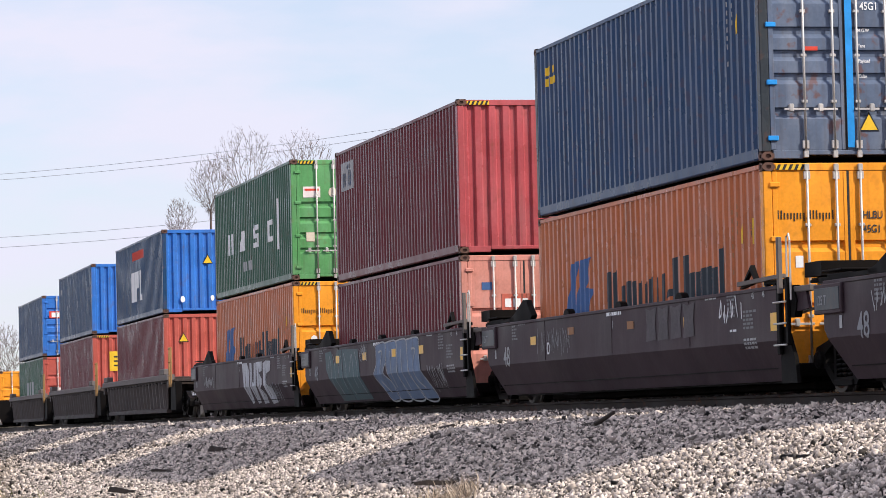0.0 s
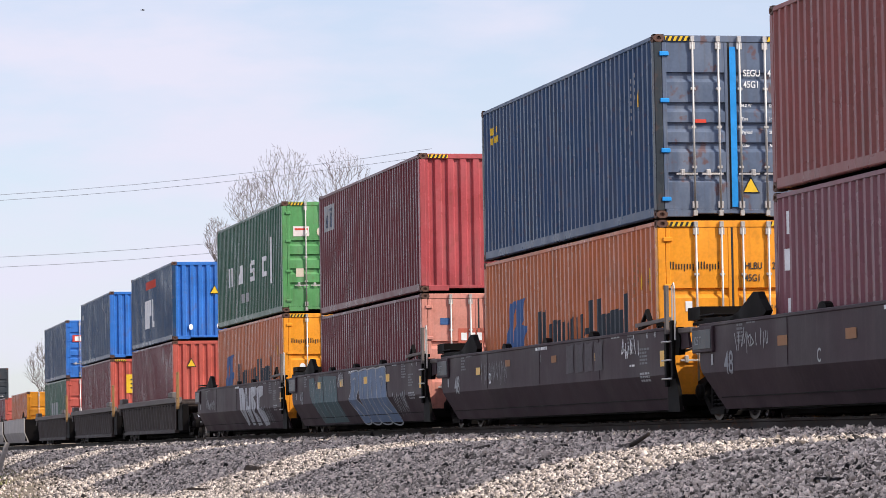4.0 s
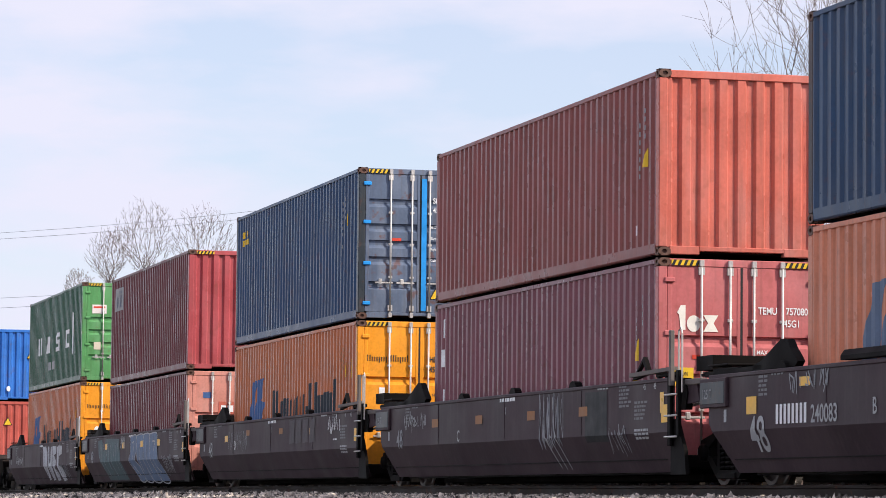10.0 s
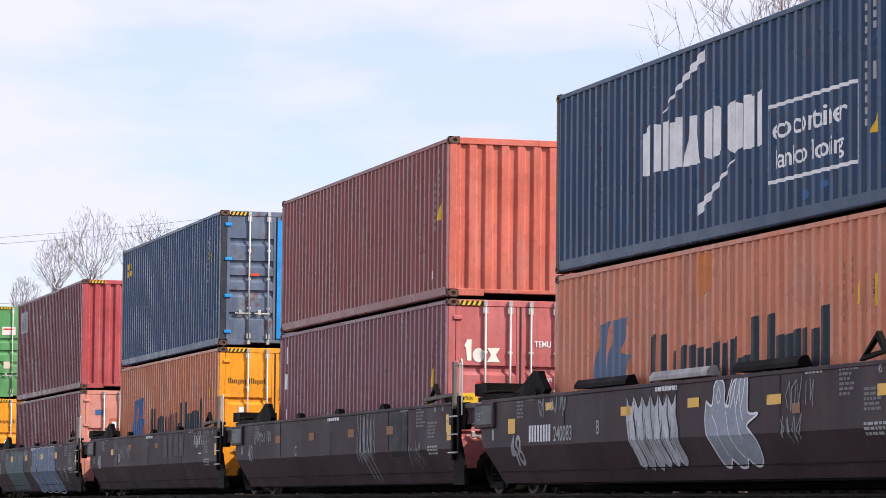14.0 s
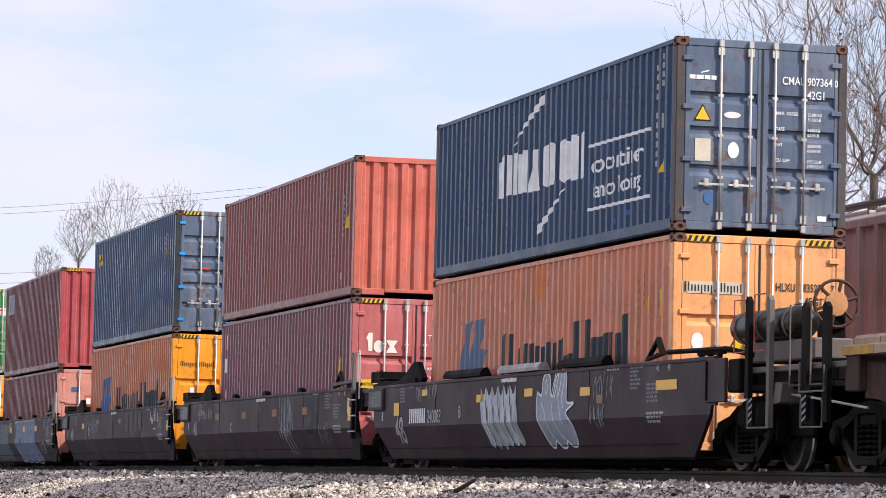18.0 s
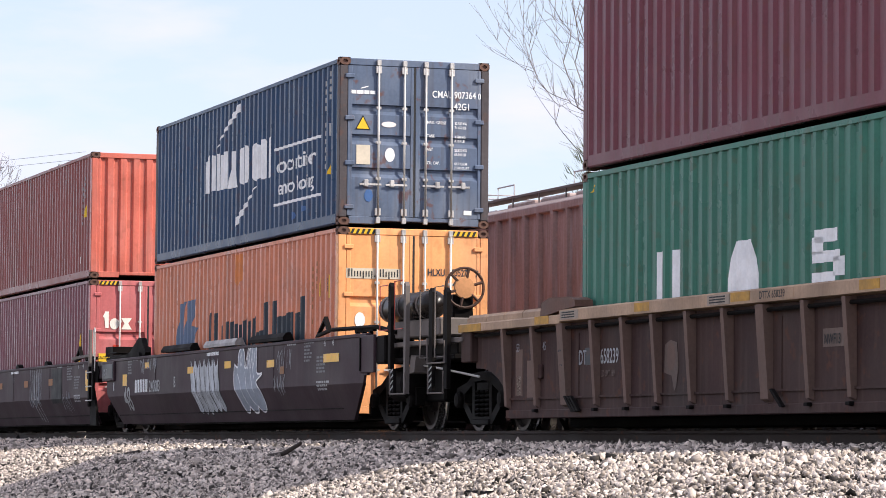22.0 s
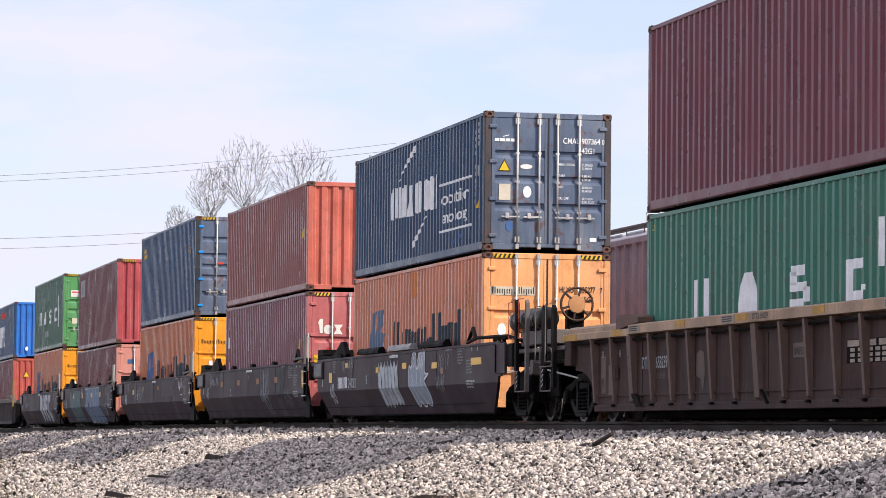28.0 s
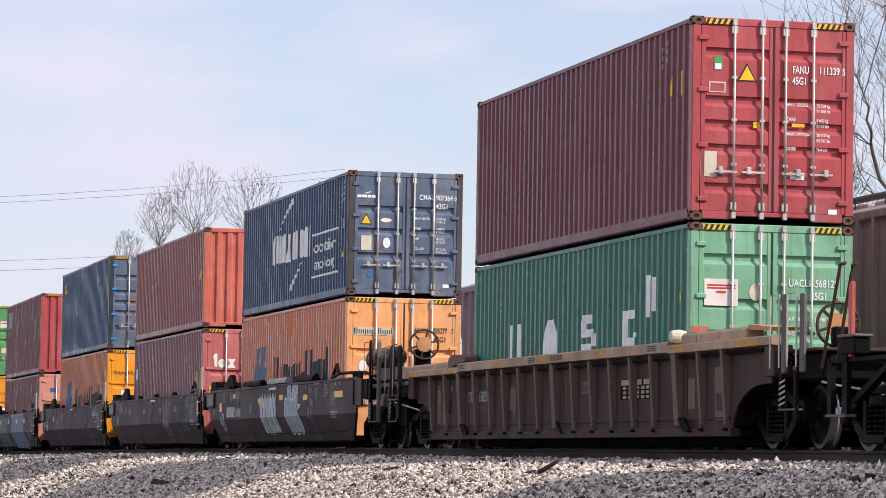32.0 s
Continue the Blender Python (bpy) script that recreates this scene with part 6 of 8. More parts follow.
end_mark(b, [rect(0.26, 2.00, 0.42, 0.02), rect(0.26, 1.96, 0.42, 0.02), rect(0.40, 1.90, 0.14, 0.03)], "red_mark", "", 0.007)
end_mark(b, [oval(0.98, 1.92, 0.095, 0.12)], "cream", "cream round sticker")
end_text(b, "UACU", 1.47, 2.02, 0.15, "white", 0.78)
end_text(b, "568128", 1.87, 2.02, 0.15, "white", 0.78)
end_text(b, "45G1", 1.80, 1.84, 0.15, "white", 0.78)
weights(b, HC, (("MAX.GROSS", "30.480 KG"), ("TARE", "3.980 KG")), "white", 0.53, 0.085)
end_mark(b, [rect(0.03, 1.34, 0.26, 0.08)], "coral", "", 0.0)
b = C["9t"]
side_codes(b, HC, "white", False, True, 0.0, 0.36, 3)
side_mark(b, [[(11.08, HC - 1.05), (11.26, HC - 1.05), (11.26, HC - 0.77)]], "yellow", "yellow warning triangle half")
end_text(b, "FANU", 1.50, 2.14, 0.15, "white", 0.64)
end_text(b, "111339", 1.90, 2.14, 0.15, "white", 0.70)
end_text(b, "5", 2.25, 2.14, 0.14, "white", 0.78)
end_text(b, "45G1", 1.50, 1.98, 0.15, "white", 0.66)
weights(b, HC, (("MAX. GROSS", "32 500 kg"), ("TARE", "3 690 kg"), ("MAX. PAYLOAD", "28 810 kg"), ("CUBE", "76.4 m3")), "white", 0.575, 0.07)
weights(b, HC, (("", "71 650 lbs"), ("", "8 113 lbs"), ("", "63 537 lbs")), "white", 0.548, 0.07)
warning(b, 0.82, 2.02, 0.23)
end_mark(b, [rect(0.33, 2.14, 0.12, 0.20)], "green_lit", "green and white sticker")
end_mark(b, [rect(0.345, 2.15, 0.09, 0.08)], "white", "", 0.008)
end_mark(b, [rect(0.26, 1.82, 0.24, 0.15)], "pink_label", "red framed small label")
end_mark(b, [rect(0.275, 1.835, 0.21, 0.12)], "rose", "", 0.008)
end_mark(b, [rect(0.14, 0.62, 0.24, 0.36)], "cream", "cream paper label")
end_mark(b, [rect(0.92, 1.33, 0.10, 0.09)], "yellow")
end_mark(b, [rect(1.50, 1.37, 0.19, 0.05)], "amber")
end_mark(b, [rect(1.48, 0.62, 0.21, 0.10), rect(2.06, 0.14, 0.13, 0.07)], "white", "white stickers")


# ---- markings and fittings on the wagons ----
def well_y(x, z):
    return -1.473 if z >= 0.69 else -1.473 + 0.22 * (0.69 - z) / 0.53


def on_well(w, polys, mat, label="", lift=0.0, step=0.12, name="marking"):
    return painted(polys, mat, w, lambda x, z: well_y(x, z) - 0.003 - lift, (), step, name, label, fold=0.69)


def ribbon(pts, w):
    out = []
    for (x0, z0), (x1, z1) in zip(pts, pts[1:]):
        d = math.hypot(x1 - x0, z1 - z0) or 1
        nx, nz = -(z1 - z0) / d * w / 2, (x1 - x0) / d * w / 2
        out.append([(x0 + nx, z0 + nz), (x1 + nx, z1 + nz), (x1 - nx, z1 - nz), (x0 - nx, z0 - nz)])
    return out


def tag(w, x, z, wide, tall, seed, mat="white", stroke=0.025, label="white sprayed scribble"):
    """A quick scrawl of spray paint."""
    rnd = random.Random(seed)
    polys, k = [], max(3, int(wide / 0.16))
    for i in range(k):
        cx = x + wide * (i + 0.5) / k
        pts = [(cx + rnd.uniform(-0.09, 0.09), z + tall * v + rnd.uniform(-0.05, 0.05)) for v in rnd.choice(((0, 1, 0.6, 0.1), (1, 0.2, 0.5, 0.9), (0, 0.9, 0.3, 1.0), (0.8, 0.1, 0.4)))]
        polys += ribbon(pts, stroke)
    return tagged(on_well(w, polys, mat, label, 0.004, 0.05, "spray_tag"), kind="stuff")


def stroke(pts, w):
    """One sprayed line as a closed outline of even width."""
    left, right = [], []
    for i, (x, z) in enumerate(pts):
        (x0, z0), (x1, z1) = pts[max(0, i - 1)], pts[min(len(pts) - 1, i + 1)]
        d = math.hypot(x1 - x0, z1 - z0) or 1
        nx, nz = -(z1 - z0) / d * w / 2, (x1 - x0) / d * w / 2
        left.append((x + nx, z + nz))
        right.append((x - nx, z - nz))
    return left + right[::-1]


def curve(pts, n=5):
    """A smooth line through the given points."""
    out = []
    for i in range(len(pts) - 1):
        p = [Vector(pts[min(len(pts) - 1, max(0, i + j))]) for j in (-1, 0, 1, 2)]
        for k in range(n):
            t = k / n
            q = 0.5 * (2 * p[1] + (p[2] - p[0]) * t + (2 * p[0] - 5 * p[1] + 4 * p[2] - p[3]) * t * t + (3 * p[1] - p[0] - 3 * p[2] + p[3]) * t ** 3)
            out.append((q.x, q.y))
    return out + [tuple(pts[-1])]


def sprayed(w, pts, wide, mat, label="", lift=0.004, name="graffiti_line"):
    return tagged(on_well(w, [stroke(curve(pts), wide)], mat, label, lift, 0.03, name), kind="stuff")


def finger_piece(w, xs, half, label):
    """Narrow silver letters side by side, twin spikes on top, leaning towards the foot."""
    rnd = random.Random(3)
    for i, x in enumerate(xs):
        top, foot = 1.32 - 0.02 * rnd.random(), 0.24 + 0.06 * rnd.random()
        wave = [rnd.uniform(-0.03, 0.03) for _ in range(5)]
        zs = (foot + 0.10, 0.45, 0.62, 0.80, 1.00)
        mid = [x + (0.36 * (1.0 - z) ** 1.3 if z < 1 else 0) + v for z, v in zip(zs, wave)]
        for grow, mat, lift, name in ((0.0, "black", 0.0, "graffiti_outline"), (0.028, "spray", 0.003, "graffiti")):
            h = half - grow
            left = [(m - h * (0.88 if j % 2 else 1.0), z) for j, (m, z) in enumerate(zip(mid, zs))]
            right = [(m + h * (1.0 if j % 2 else 0.86), z) for j, (m, z) in enumerate(zip(mid, zs))]
            crown = [(x - h, 1.16), (x - h * 1.02, top - grow * 2), (x - h * 0.55, 1.20 - grow), (x - h * 0.1, 1.13 - grow), (x + h * 0.4, 1.17 - grow), (x + h * 0.85, top + 0.01 - grow * 2), (x + h * 0.9, 1.12)]
            shape = [(mid[0] + 0.02, foot + grow)] + left + crown + right[::-1]
            on_well(w, [shape], mat, label if mat == "spray" else "", lift + 0.0004 * (i % 2), 0.04, name)
        for dx, z0, z1 in ((-0.35, 0.95, 0.55), (0.30, 0.72, 0.36)):
            xx = x + dx * half
            sprayed(w, [(xx, z0), (xx + 0.03 + 0.05 * (1 - z0), (z0 + z1) / 2), (xx + 0.18 * (1 - z1), z1)], 0.016, "black", "", 0.006)


def wide_piece(w, label):
    """One broad silver blue shape with a white edge, three lobes at its foot and a round head."""
    body = [(1.66, 1.12), (1.62, 0.98), (1.63, 0.79), (1.74, 0.60), (1.86, 0.42), (1.98, 0.32), (2.14, 0.31), (2.26, 0.40), (2.36, 0.36), (2.50, 0.30), (2.70, 0.31), (2.80, 0.40), (2.92, 0.34), (3.10, 0.31), (3.26, 0.36), (3.32, 0.50),
            (3.26, 0.66), (3.05, 0.80), (3.42, 0.93), (3.08, 0.96), (3.07, 1.36), (2.70, 1.37), (2.52, 1.24), (2.44, 1.05), (2.30, 1.08), (2.31, 1.26), (2.22, 1.36), (2.05, 1.37), (1.93, 1.28), (1.90, 1.14), (1.84, 1.06)]
    on_well(w, [body], "spray_blue", label, 0.002, 0.03, "graffiti")
    sprayed(w, body + body[:1], 0.03, "white", "white sprayed edge", 0.005, "graffiti_outline")
    for pts in ([(2.10, 1.30), (2.03, 1.18), (2.08, 1.08), (2.16, 1.16), (2.10, 1.30)], [(1.86, 0.95), (2.02, 0.80), (2.10, 0.62), (2.20, 0.44)], [(2.34, 0.98), (2.42, 0.75), (2.56, 0.52), (2.72, 0.42)],
                [(2.62, 1.20), (2.70, 0.92), (2.86, 0.62)], [(2.80, 1.30), (2.84, 1.0), (2.92, 0.86)]):
        sprayed(w, pts, 0.018, "white", "", 0.006)
    for k in range(4):
        sprayed(w, [(2.34 + 0.17 * k, 1.02), (2.42 + 0.17 * k, 1.16), (2.58 + 0.14 * k, 1.385)], 0.026, "white", "white sprayed streak", 0.007)


def letter_piece(w, shapes, fill, edge, label, edge_w=0.035):
    """Fat sprayed letters, each a filled outline with a thin edge."""
    for i, shape in enumerate(shapes):
        on_well(w, [shape], fill, label, 0.0015 + 0.0008 * i, 0.05, "graffiti")
        if edge:
            sprayed(w, shape + shape[:1], edge_w, edge, "", 0.006 + 0.0006 * i, "graffiti_outline")


def side_text(w, text, x, z, size, mat, stretch=0.8, y=-1.479):
    """Stencilled writing that bends with the side where it crosses the fold."""
    o = lettering(text, size, mat, w, Matrix.Translation((x, y, z)) @ FACE_Y, stretch)
    if z < 0.69:
        bm = bmesh.new()
        bm.from_mesh(o.data)
        bmesh.ops.bisect_plane(bm, geom=bm.verts[:] + bm.edges[:] + bm.faces[:], plane_co=(0, 0.69 - z, 0), plane_no=(0, 1, 0), dist=1e-5)
        for v in bm.verts:
            v.co.z = y - (well_y(0, z + v.co.y) - 0.006)
        bm.to_mesh(o.data)
        bm.free()
    return o


def fine_print(w, x, z, wide, rows, mat="faint_print", h=0.032, gap=0.055, seed=1):
    """Rows of writing too small to read."""
    rnd = random.Random(seed)
    polys = []
    for r in range(rows):
        c = x
        while c < x + wide * rnd.uniform(0.7, 1.0):
            k = rnd.uniform(0.05, 0.16)
            polys.append(rect(c, z - r * gap, k, h))
            c += k + 0.03
    return tagged(on_well(w, polys, mat, "rows of tiny stencilled print", 0.001, 0.2, "stencil"), kind="stuff")


def reflector(w, x, z, wide, tall, mat):
    return on_well(w, [rect(x, z, wide, tall)], mat, "yellow reflective patch" if mat == "amber" else "dirty orange reflective patch", 0.003, 1.0, "reflector")


def joint_fittings(w, x):
    """At the rear end of an articulated unit: ladder, step, walkway and buffer shapes."""
    # Upper stile in grey, not black iron: sunlight put into its colour.
    Geo().box(x + 0.02, x + 0.10, -1.53, -1.47, 1.30, 2.04, 0.008).ob("ladder_stile", "chord_grey", w)
    Geo().tube([(x + 0.36, -1.50, 1.15), (x + 0.36, -1.50, 2.02), (x + 0.46, -1.50, 2.06), (x + 0.50, -1.50, 1.98), (x + 0.50, -1.50, 1.2)], 0.014, 6).ob("grab_iron", "rod", w)
    Geo().box(x - 0.06, x + 0.06, -1.52, -1.47, 0.50, 1.42, 0.01).ob("ladder_stile", "iron", w)
    Geo().box(x + 0.30, x + 0.40, -1.52, -1.47, 0.62, 1.50, 0.01).ob("ladder_stile", "iron", w)
    for z in (0.62, 0.90, 1.18):
        Geo().tube([(x - 0.08, -1.55, z), (x + 0.42, -1.55, z)], 0.014, 6).ob("rung", "rod", w)
    Geo().prism([(x + 0.02, 0.86), (x + 0.16, 0.86), (x + 0.48, 0.44), (x + 0.55, 0.12), (x - 0.08, 0.12), (x - 0.08, 0.60)], "y", -1.46, -1.41).ob("step_plate", "iron", w)
    Geo().prism([(x + 0.05, 1.40), (x + 0.30, 1.40), (x + 0.42, 1.20), (x + 0.34, 0.98), (x + 0.05, 0.98)], "y", -1.40, -1.30).ob("end_bracket", "iron", w)
    Geo().prism([(x - 1.85, 1.47), (x + 0.02, 1.51), (x + 0.02, 1.56), (x - 1.85, 1.53)], "y", -1.47, -1.40).ob("guide_arm", "chord_grey", w)
    Geo().box(x + 0.25, x + 1.15, -1.15, 0.2, 1.42, 1.46, 0.008).ob("walkway", "iron", w, "dark grated walkway")
    for k in range(9):
        small("walkway_slat", (0.012, 0.66, 0.012), w, (x + 0.30 + k * 0.10, -0.48, 1.473), "chord_grey")
    g = Geo().box(x + 0.35, x + 1.0, -1.25, -1.22, 1.52, 1.68).box(x + 0.35, x + 1.0, -0.5, -0.47, 1.52, 1.68).box(x + 0.35, x + 0.38, -1.22, -0.5, 1.52, 1.68).box(x + 0.97, x + 1.0, -1.22, -0.5, 1.52, 1.68)
    g.box(x + 0.35, x + 1.0, -1.25, -0.47, 1.49, 1.52).ob("tool_box", "iron", w, "open black steel bin")
    Geo().box(x + 0.30, x + 0.95, -1.40, -1.30, 1.30, 1.38, 0.01).ob("platform_beam", "chord_grey", w, "dusty grey platform beam")
    Geo().prism([(x + 0.30, 1.30), (x + 0.75, 1.30), (x + 0.85, 1.08), (x + 0.30, 1.05)], "y", -1.38, -1.34).ob("platform_bracket", "well", w)
    Geo().box(x - 0.42, x - 0.12, -1.482, -1.474, 0.82, 1.06).ob("reflector", "amber", w, "upright yellow reflective patch")
    Geo().box(x + 0.45, x + 0.85, -0.38, 0.38, 0.70, 1.05, 0.03).ob("articulation_casting", "iron", w)
    Geo().tube([(x - 0.1, -1.25, 1.02), (x + 0.5, -1.2, 1.08), (x + 1.1, -1.15, 1.04)], 0.022, 6).ob("brake_pipe", "rod", w)


def head_fittings(w, x):
    """At the leading end of a unit: number box, broad guide wedge and pads."""
    Geo().box(x - 0.25, x + 0.75, -1.515, -1.462, 0.99, 1.37, 0.012).ob("placard_board", "well", w)
    Geo().box(x - 0.20, x + 0.70, -1.522, -1.512, 1.04, 1.32, 0.004).ob("placard", "charcoal", w, "dark placard with worn white print")
    lettering("125 T", 0.17, "chalk_grey", w, Matrix.Translation((x - 0.12, -1.526, 1.11)) @ FACE_Y, 0.9)
    Geo().prism([(x + 1.50, 1.42), (x + 2.95, 1.43), (x + 3.05, 1.49), (x + 2.80, 1.66), (x + 2.68, 1.77), (x + 2.48, 1.78), (x + 1.75, 1.53), (x + 1.50, 1.49)], "y", -1.42, -1.32).ob("guide_wedge", "iron", w)
    Geo().prism([(x - 0.3, 1.40), (x + 1.8, 1.44), (x + 1.8, 1.49), (x - 0.3, 1.46)], "y", -1.42, -1.34).ob("deck_rail", "iron", w)
    for dx in (0.1, 0.8, 1.45):
        small("deck_rail_stud", (0.03, 0.03, 0.045), w, (x + dx, -1.38, 1.405), "iron")
    Geo().box(x - 0.25, x + 0.5, -1.40, -0.9, 1.53, 1.56, 0.008).ob("deck_plate", "iron", w)


for k in (4, 5, 6, 7, 8):
    w = UNIT[k]
    head_fittings(w, -8.2)
    if k < 8:
        joint_fittings(w, 8.2)
    # recessed panels and weld seams along the side
    for x in (-4.1, 0.0, 4.1):
        Geo().box(x - 0.012, x + 0.012, -1.478, -1.468, 0.71, 1.37).ob("weld_seam", "well", w)
    Geo().prism([(-1.328, 0.322), (-1.333, 0.322), (-1.333, 0.336), (-1.326, 0.336)], "x", -7.6, 7.6).ob("weld_seam", "iron", w)
    fine_print(w, -6.35, 1.32, 0.34, 5, seed=k)
    fine_print(w, -5.9, 1.34, 0.5, 1, seed=k + 20)
    fine_print(w, 4.9, 1.34, 0.6, 1, "grey_label", seed=k + 30)
    fine_print(w, 5.9, 1.34, 0.42, 6, seed=k + 40)
    fine_print(w, 6.6, 0.72, 0.65, 3, "grey_label", seed=k + 50)
    fine_print(w, 6.6, 1.1, 0.5, 5, seed=k + 60)
    fine_print(w, -0.25, 1.30, 0.85, 1, "white", 0.055, seed=k + 70)
    on_well(w, [rect(0.08, 1.10, 0.02, 0.12), rect(-7.62, 0.80, 0.10, 0.16)], "grey_label")
    for x in (7.0, 7.45):
        side_text(w, "45" if x < 7.2 else "48", x, 1.28, 0.13, "grey_label")

w = UNIT[8]
side_text(w, "48", -6.72, 0.42, 0.62, "grey_label", 0.95)
on_well(w, bars(*[(-5.75 + 0.135 * k, 0.085, 0.74, 0.98) for k in range(8)]), "white", "white blocks of a railway brand")
side_text(w, "240083", -4.58, 0.74, 0.30, "grey_label", 0.96)
side_text(w, "B", -2.66, 0.80, 0.27, "grey_label", 0.9)
side_text(w, "240088 UNIT B", -0.05, 1.30, 0.11, "white", 0.9)
reflector(w, -6.78, 0.88, 0.36, 0.22, "amber")
reflector(w, -4.95, 1.18, 0.36, 0.11, "amber")
reflector(w, -1.62, 1.02, 0.42, 0.12, "amber")
reflector(w, 0.98, 1.06, 0.42, 0.12, "amber")
reflector(w, 3.70, 1.02, 0.46, 0.12, "amber")
reflector(w, 6.98, 1.03, 0.84, 0.13, "amber")
reflector(w, 4.5, 0.90, 0.24, 0.12, "dull_amber")
finger_piece(w, (-1.22, -0.90, -0.58, -0.26, 0.06, 0.40), 0.185, "silver sprayed graffiti letters with spiked tops")
wide_piece(w, "silver blue sprayed graffiti shape with white edge")
tag(w, -5.3, 1.12, 1.3, 0.26, 31, "chalk_grey")
tag(w, 4.3, 0.95, 0.9, 0.35, 32, "chalk_grey", 0.018)
tag(w, 4.1, 0.55, 0.7, 0.30, 33, "chalk_grey", 0.018)
for x0, x1, mat in ((-3.60, -1.40, "iron"), (-0.45, 1.70, "worn_white"), (2.60, 4.70, "iron")):
    g = Geo().prism([(-1.49, 1.44), (-1.49, 1.49), (-1.44, 1.56), (-1.36, 1.57), (-1.30, 1.44)], "x", x0, x1)
    g.ob("chord_cover", mat, w, "bent steel cover on the side's top edge")
well_guides(w, (-5.6,))

w = UNIT[7]
side_text(w, "48", -6.98, 0.66, 0.46, "chalk_grey", 0.95)
tag(w, -6.5, 0.95, 1.6, 0.28, 41, "grey_label", 0.022)
side_text(w, "C", -2.85, 0.72, 0.26, "grey_label", 0.9)
for x in (-4.5, -1.7, 1.3, 4.0):
    reflector(w, x, 0.98, 0.42, 0.14, "dull_amber")
tag(w, 1.95, 0.55, 1.3, 0.82, 42, "chalk_grey", 0.022)
on_well(w, ribbon([(2.2, 1.25), (2.25, 0.7), (2.6, 0.25)], 0.03) + ribbon([(2.4, 1.3), (2.5, 0.75), (2.85, 0.22)], 0.03) + ribbon([(2.65, 1.3), (2.75, 0.8), (3.1, 0.22)], 0.03), "grey_label", "white sprayed drips", 0.004)
tag(w, 5.3, 0.40, 0.9, 0.40, 43, "chalk_grey", 0.018)
on_well(w, [rect(4.3, 0.60, 1.05, 0.72)], "black", "darker repainted panel", 0.0015)
reflector(w, 7.72, 0.95, 0.16, 0.28, "amber")

w = UNIT[6]
side_text(w, "48", -6.98, 0.66, 0.48, "grey_label", 0.95)
side_text(w, "D", -3.95, 0.80, 0.28, "white", 0.9)
reflector(w, -5.05, 0.98, 0.36, 0.14, "amber")
reflector(w, 3.85, 0.98, 0.42, 0.16, "amber")
reflector(w, -2.6, 1.08, 0.38, 0.12, "dull_amber")
reflector(w, 0.9, 1.06, 0.36, 0.12, "dull_amber")
letter_piece(w, [[(1.9 + 0.64 * k, 0.84), (2.44 + 0.64 * k, 0.86), (2.40 + 0.64 * k, 1.10), (2.48 + 0.64 * k, 1.34), (2.14 + 0.64 * k, 1.30), (1.92 + 0.64 * k, 1.34), (1.96 + 0.64 * k, 1.08)] for k in range(4)], "faint_spray", None, "faded grey sprayed letters")
tag(w, 5.5, 0.95, 1.05, 0.36, 51, "white", 0.03)
tag(w, -4.6, 0.80, 2.2, 0.40, 52, "chalk_grey", 0.014)
fine_print(w, 6.0, 0.86, 0.35, 1, "white", seed=80)

w = UNIT[5]
letter_piece(w, [[(-5.66, 1.28), (-4.95, 1.30), (-4.62, 0.95), (-4.25, 1.32), (-3.75, 1.30), (-3.60, 0.70), (-3.15, 0.20), (-4.55, 0.19), (-5.05, 0.60), (-5.55, 0.90)],
                 [(-3.70, 1.31), (-1.92, 1.28), (-1.75, 0.72), (-1.26, 0.20), (-3.10, 0.20), (-3.55, 0.72)]], "spray_green", None, "faded teal sprayed graffiti")
for k in range(6):
    x = -5.35 + 0.62 * k
    sprayed(w, [(x, 1.22), (x + 0.22, 0.95), (x + 0.28, 0.66), (x + 0.62, 0.30)] if k % 2 else [(x, 0.80), (x + 0.25, 1.18), (x + 0.42, 0.85), (x + 0.50, 0.45)], 0.03, "chalk_grey", "faded sprayed line", 0.006)
letter_piece(w, [[(-0.05, 1.30), (0.92, 1.33), (1.00, 0.98), (0.72, 0.72), (1.28, 0.50), (1.42, 0.18), (0.62, 0.15), (0.20, 0.42), (-0.26, 0.68), (0.02, 0.92)],
                 [(0.98, 1.32), (2.02, 1.33), (2.12, 0.96), (2.10, 0.62), (2.52, 0.16), (1.46, 0.17), (1.26, 0.56), (0.98, 0.90)],
                 [(2.04, 1.33), (3.00, 1.33), (3.10, 0.95), (3.22, 0.60), (3.78, 0.16), (2.56, 0.16), (2.16, 0.60), (2.12, 0.98)],
                 [(3.02, 1.33), (4.12, 1.34), (4.18, 1.08), (4.30, 0.70), (4.96, 0.15), (3.82, 0.15), (3.28, 0.62), (3.12, 0.95)]], "spray_sky", "grey_label", "blue sprayed letters with pale outlines", 0.032)
for pts in ([(0.30, 1.14), (0.62, 1.16), (0.50, 0.92), (0.40, 0.72)], [(0.30, 0.55), (0.62, 0.42), (0.90, 0.30)], [(1.45, 1.15), (1.50, 0.85), (1.62, 0.40)], [(2.50, 1.16), (2.56, 0.80), (2.80, 0.34)], [(3.50, 1.14), (3.86, 1.12), (3.66, 0.88), (3.72, 0.55), (4.20, 0.36)]):
    sprayed(w, pts, 0.04, "grey_label", "", 0.010)
for x in (-4.4, -1.4, 1.6, 4.2):
    reflector(w, x, 1.02, 0.40, 0.16, "amber")
side_text(w, "48", -6.98, 0.68, 0.46, "chalk_grey", 0.95)
tag(w, -1.8, 1.0, 0.9, 0.36, 61, "grey_label", 0.03)
tag(w, 4.9, 0.30, 1.3, 0.45, 62, "grey_label", 0.022)

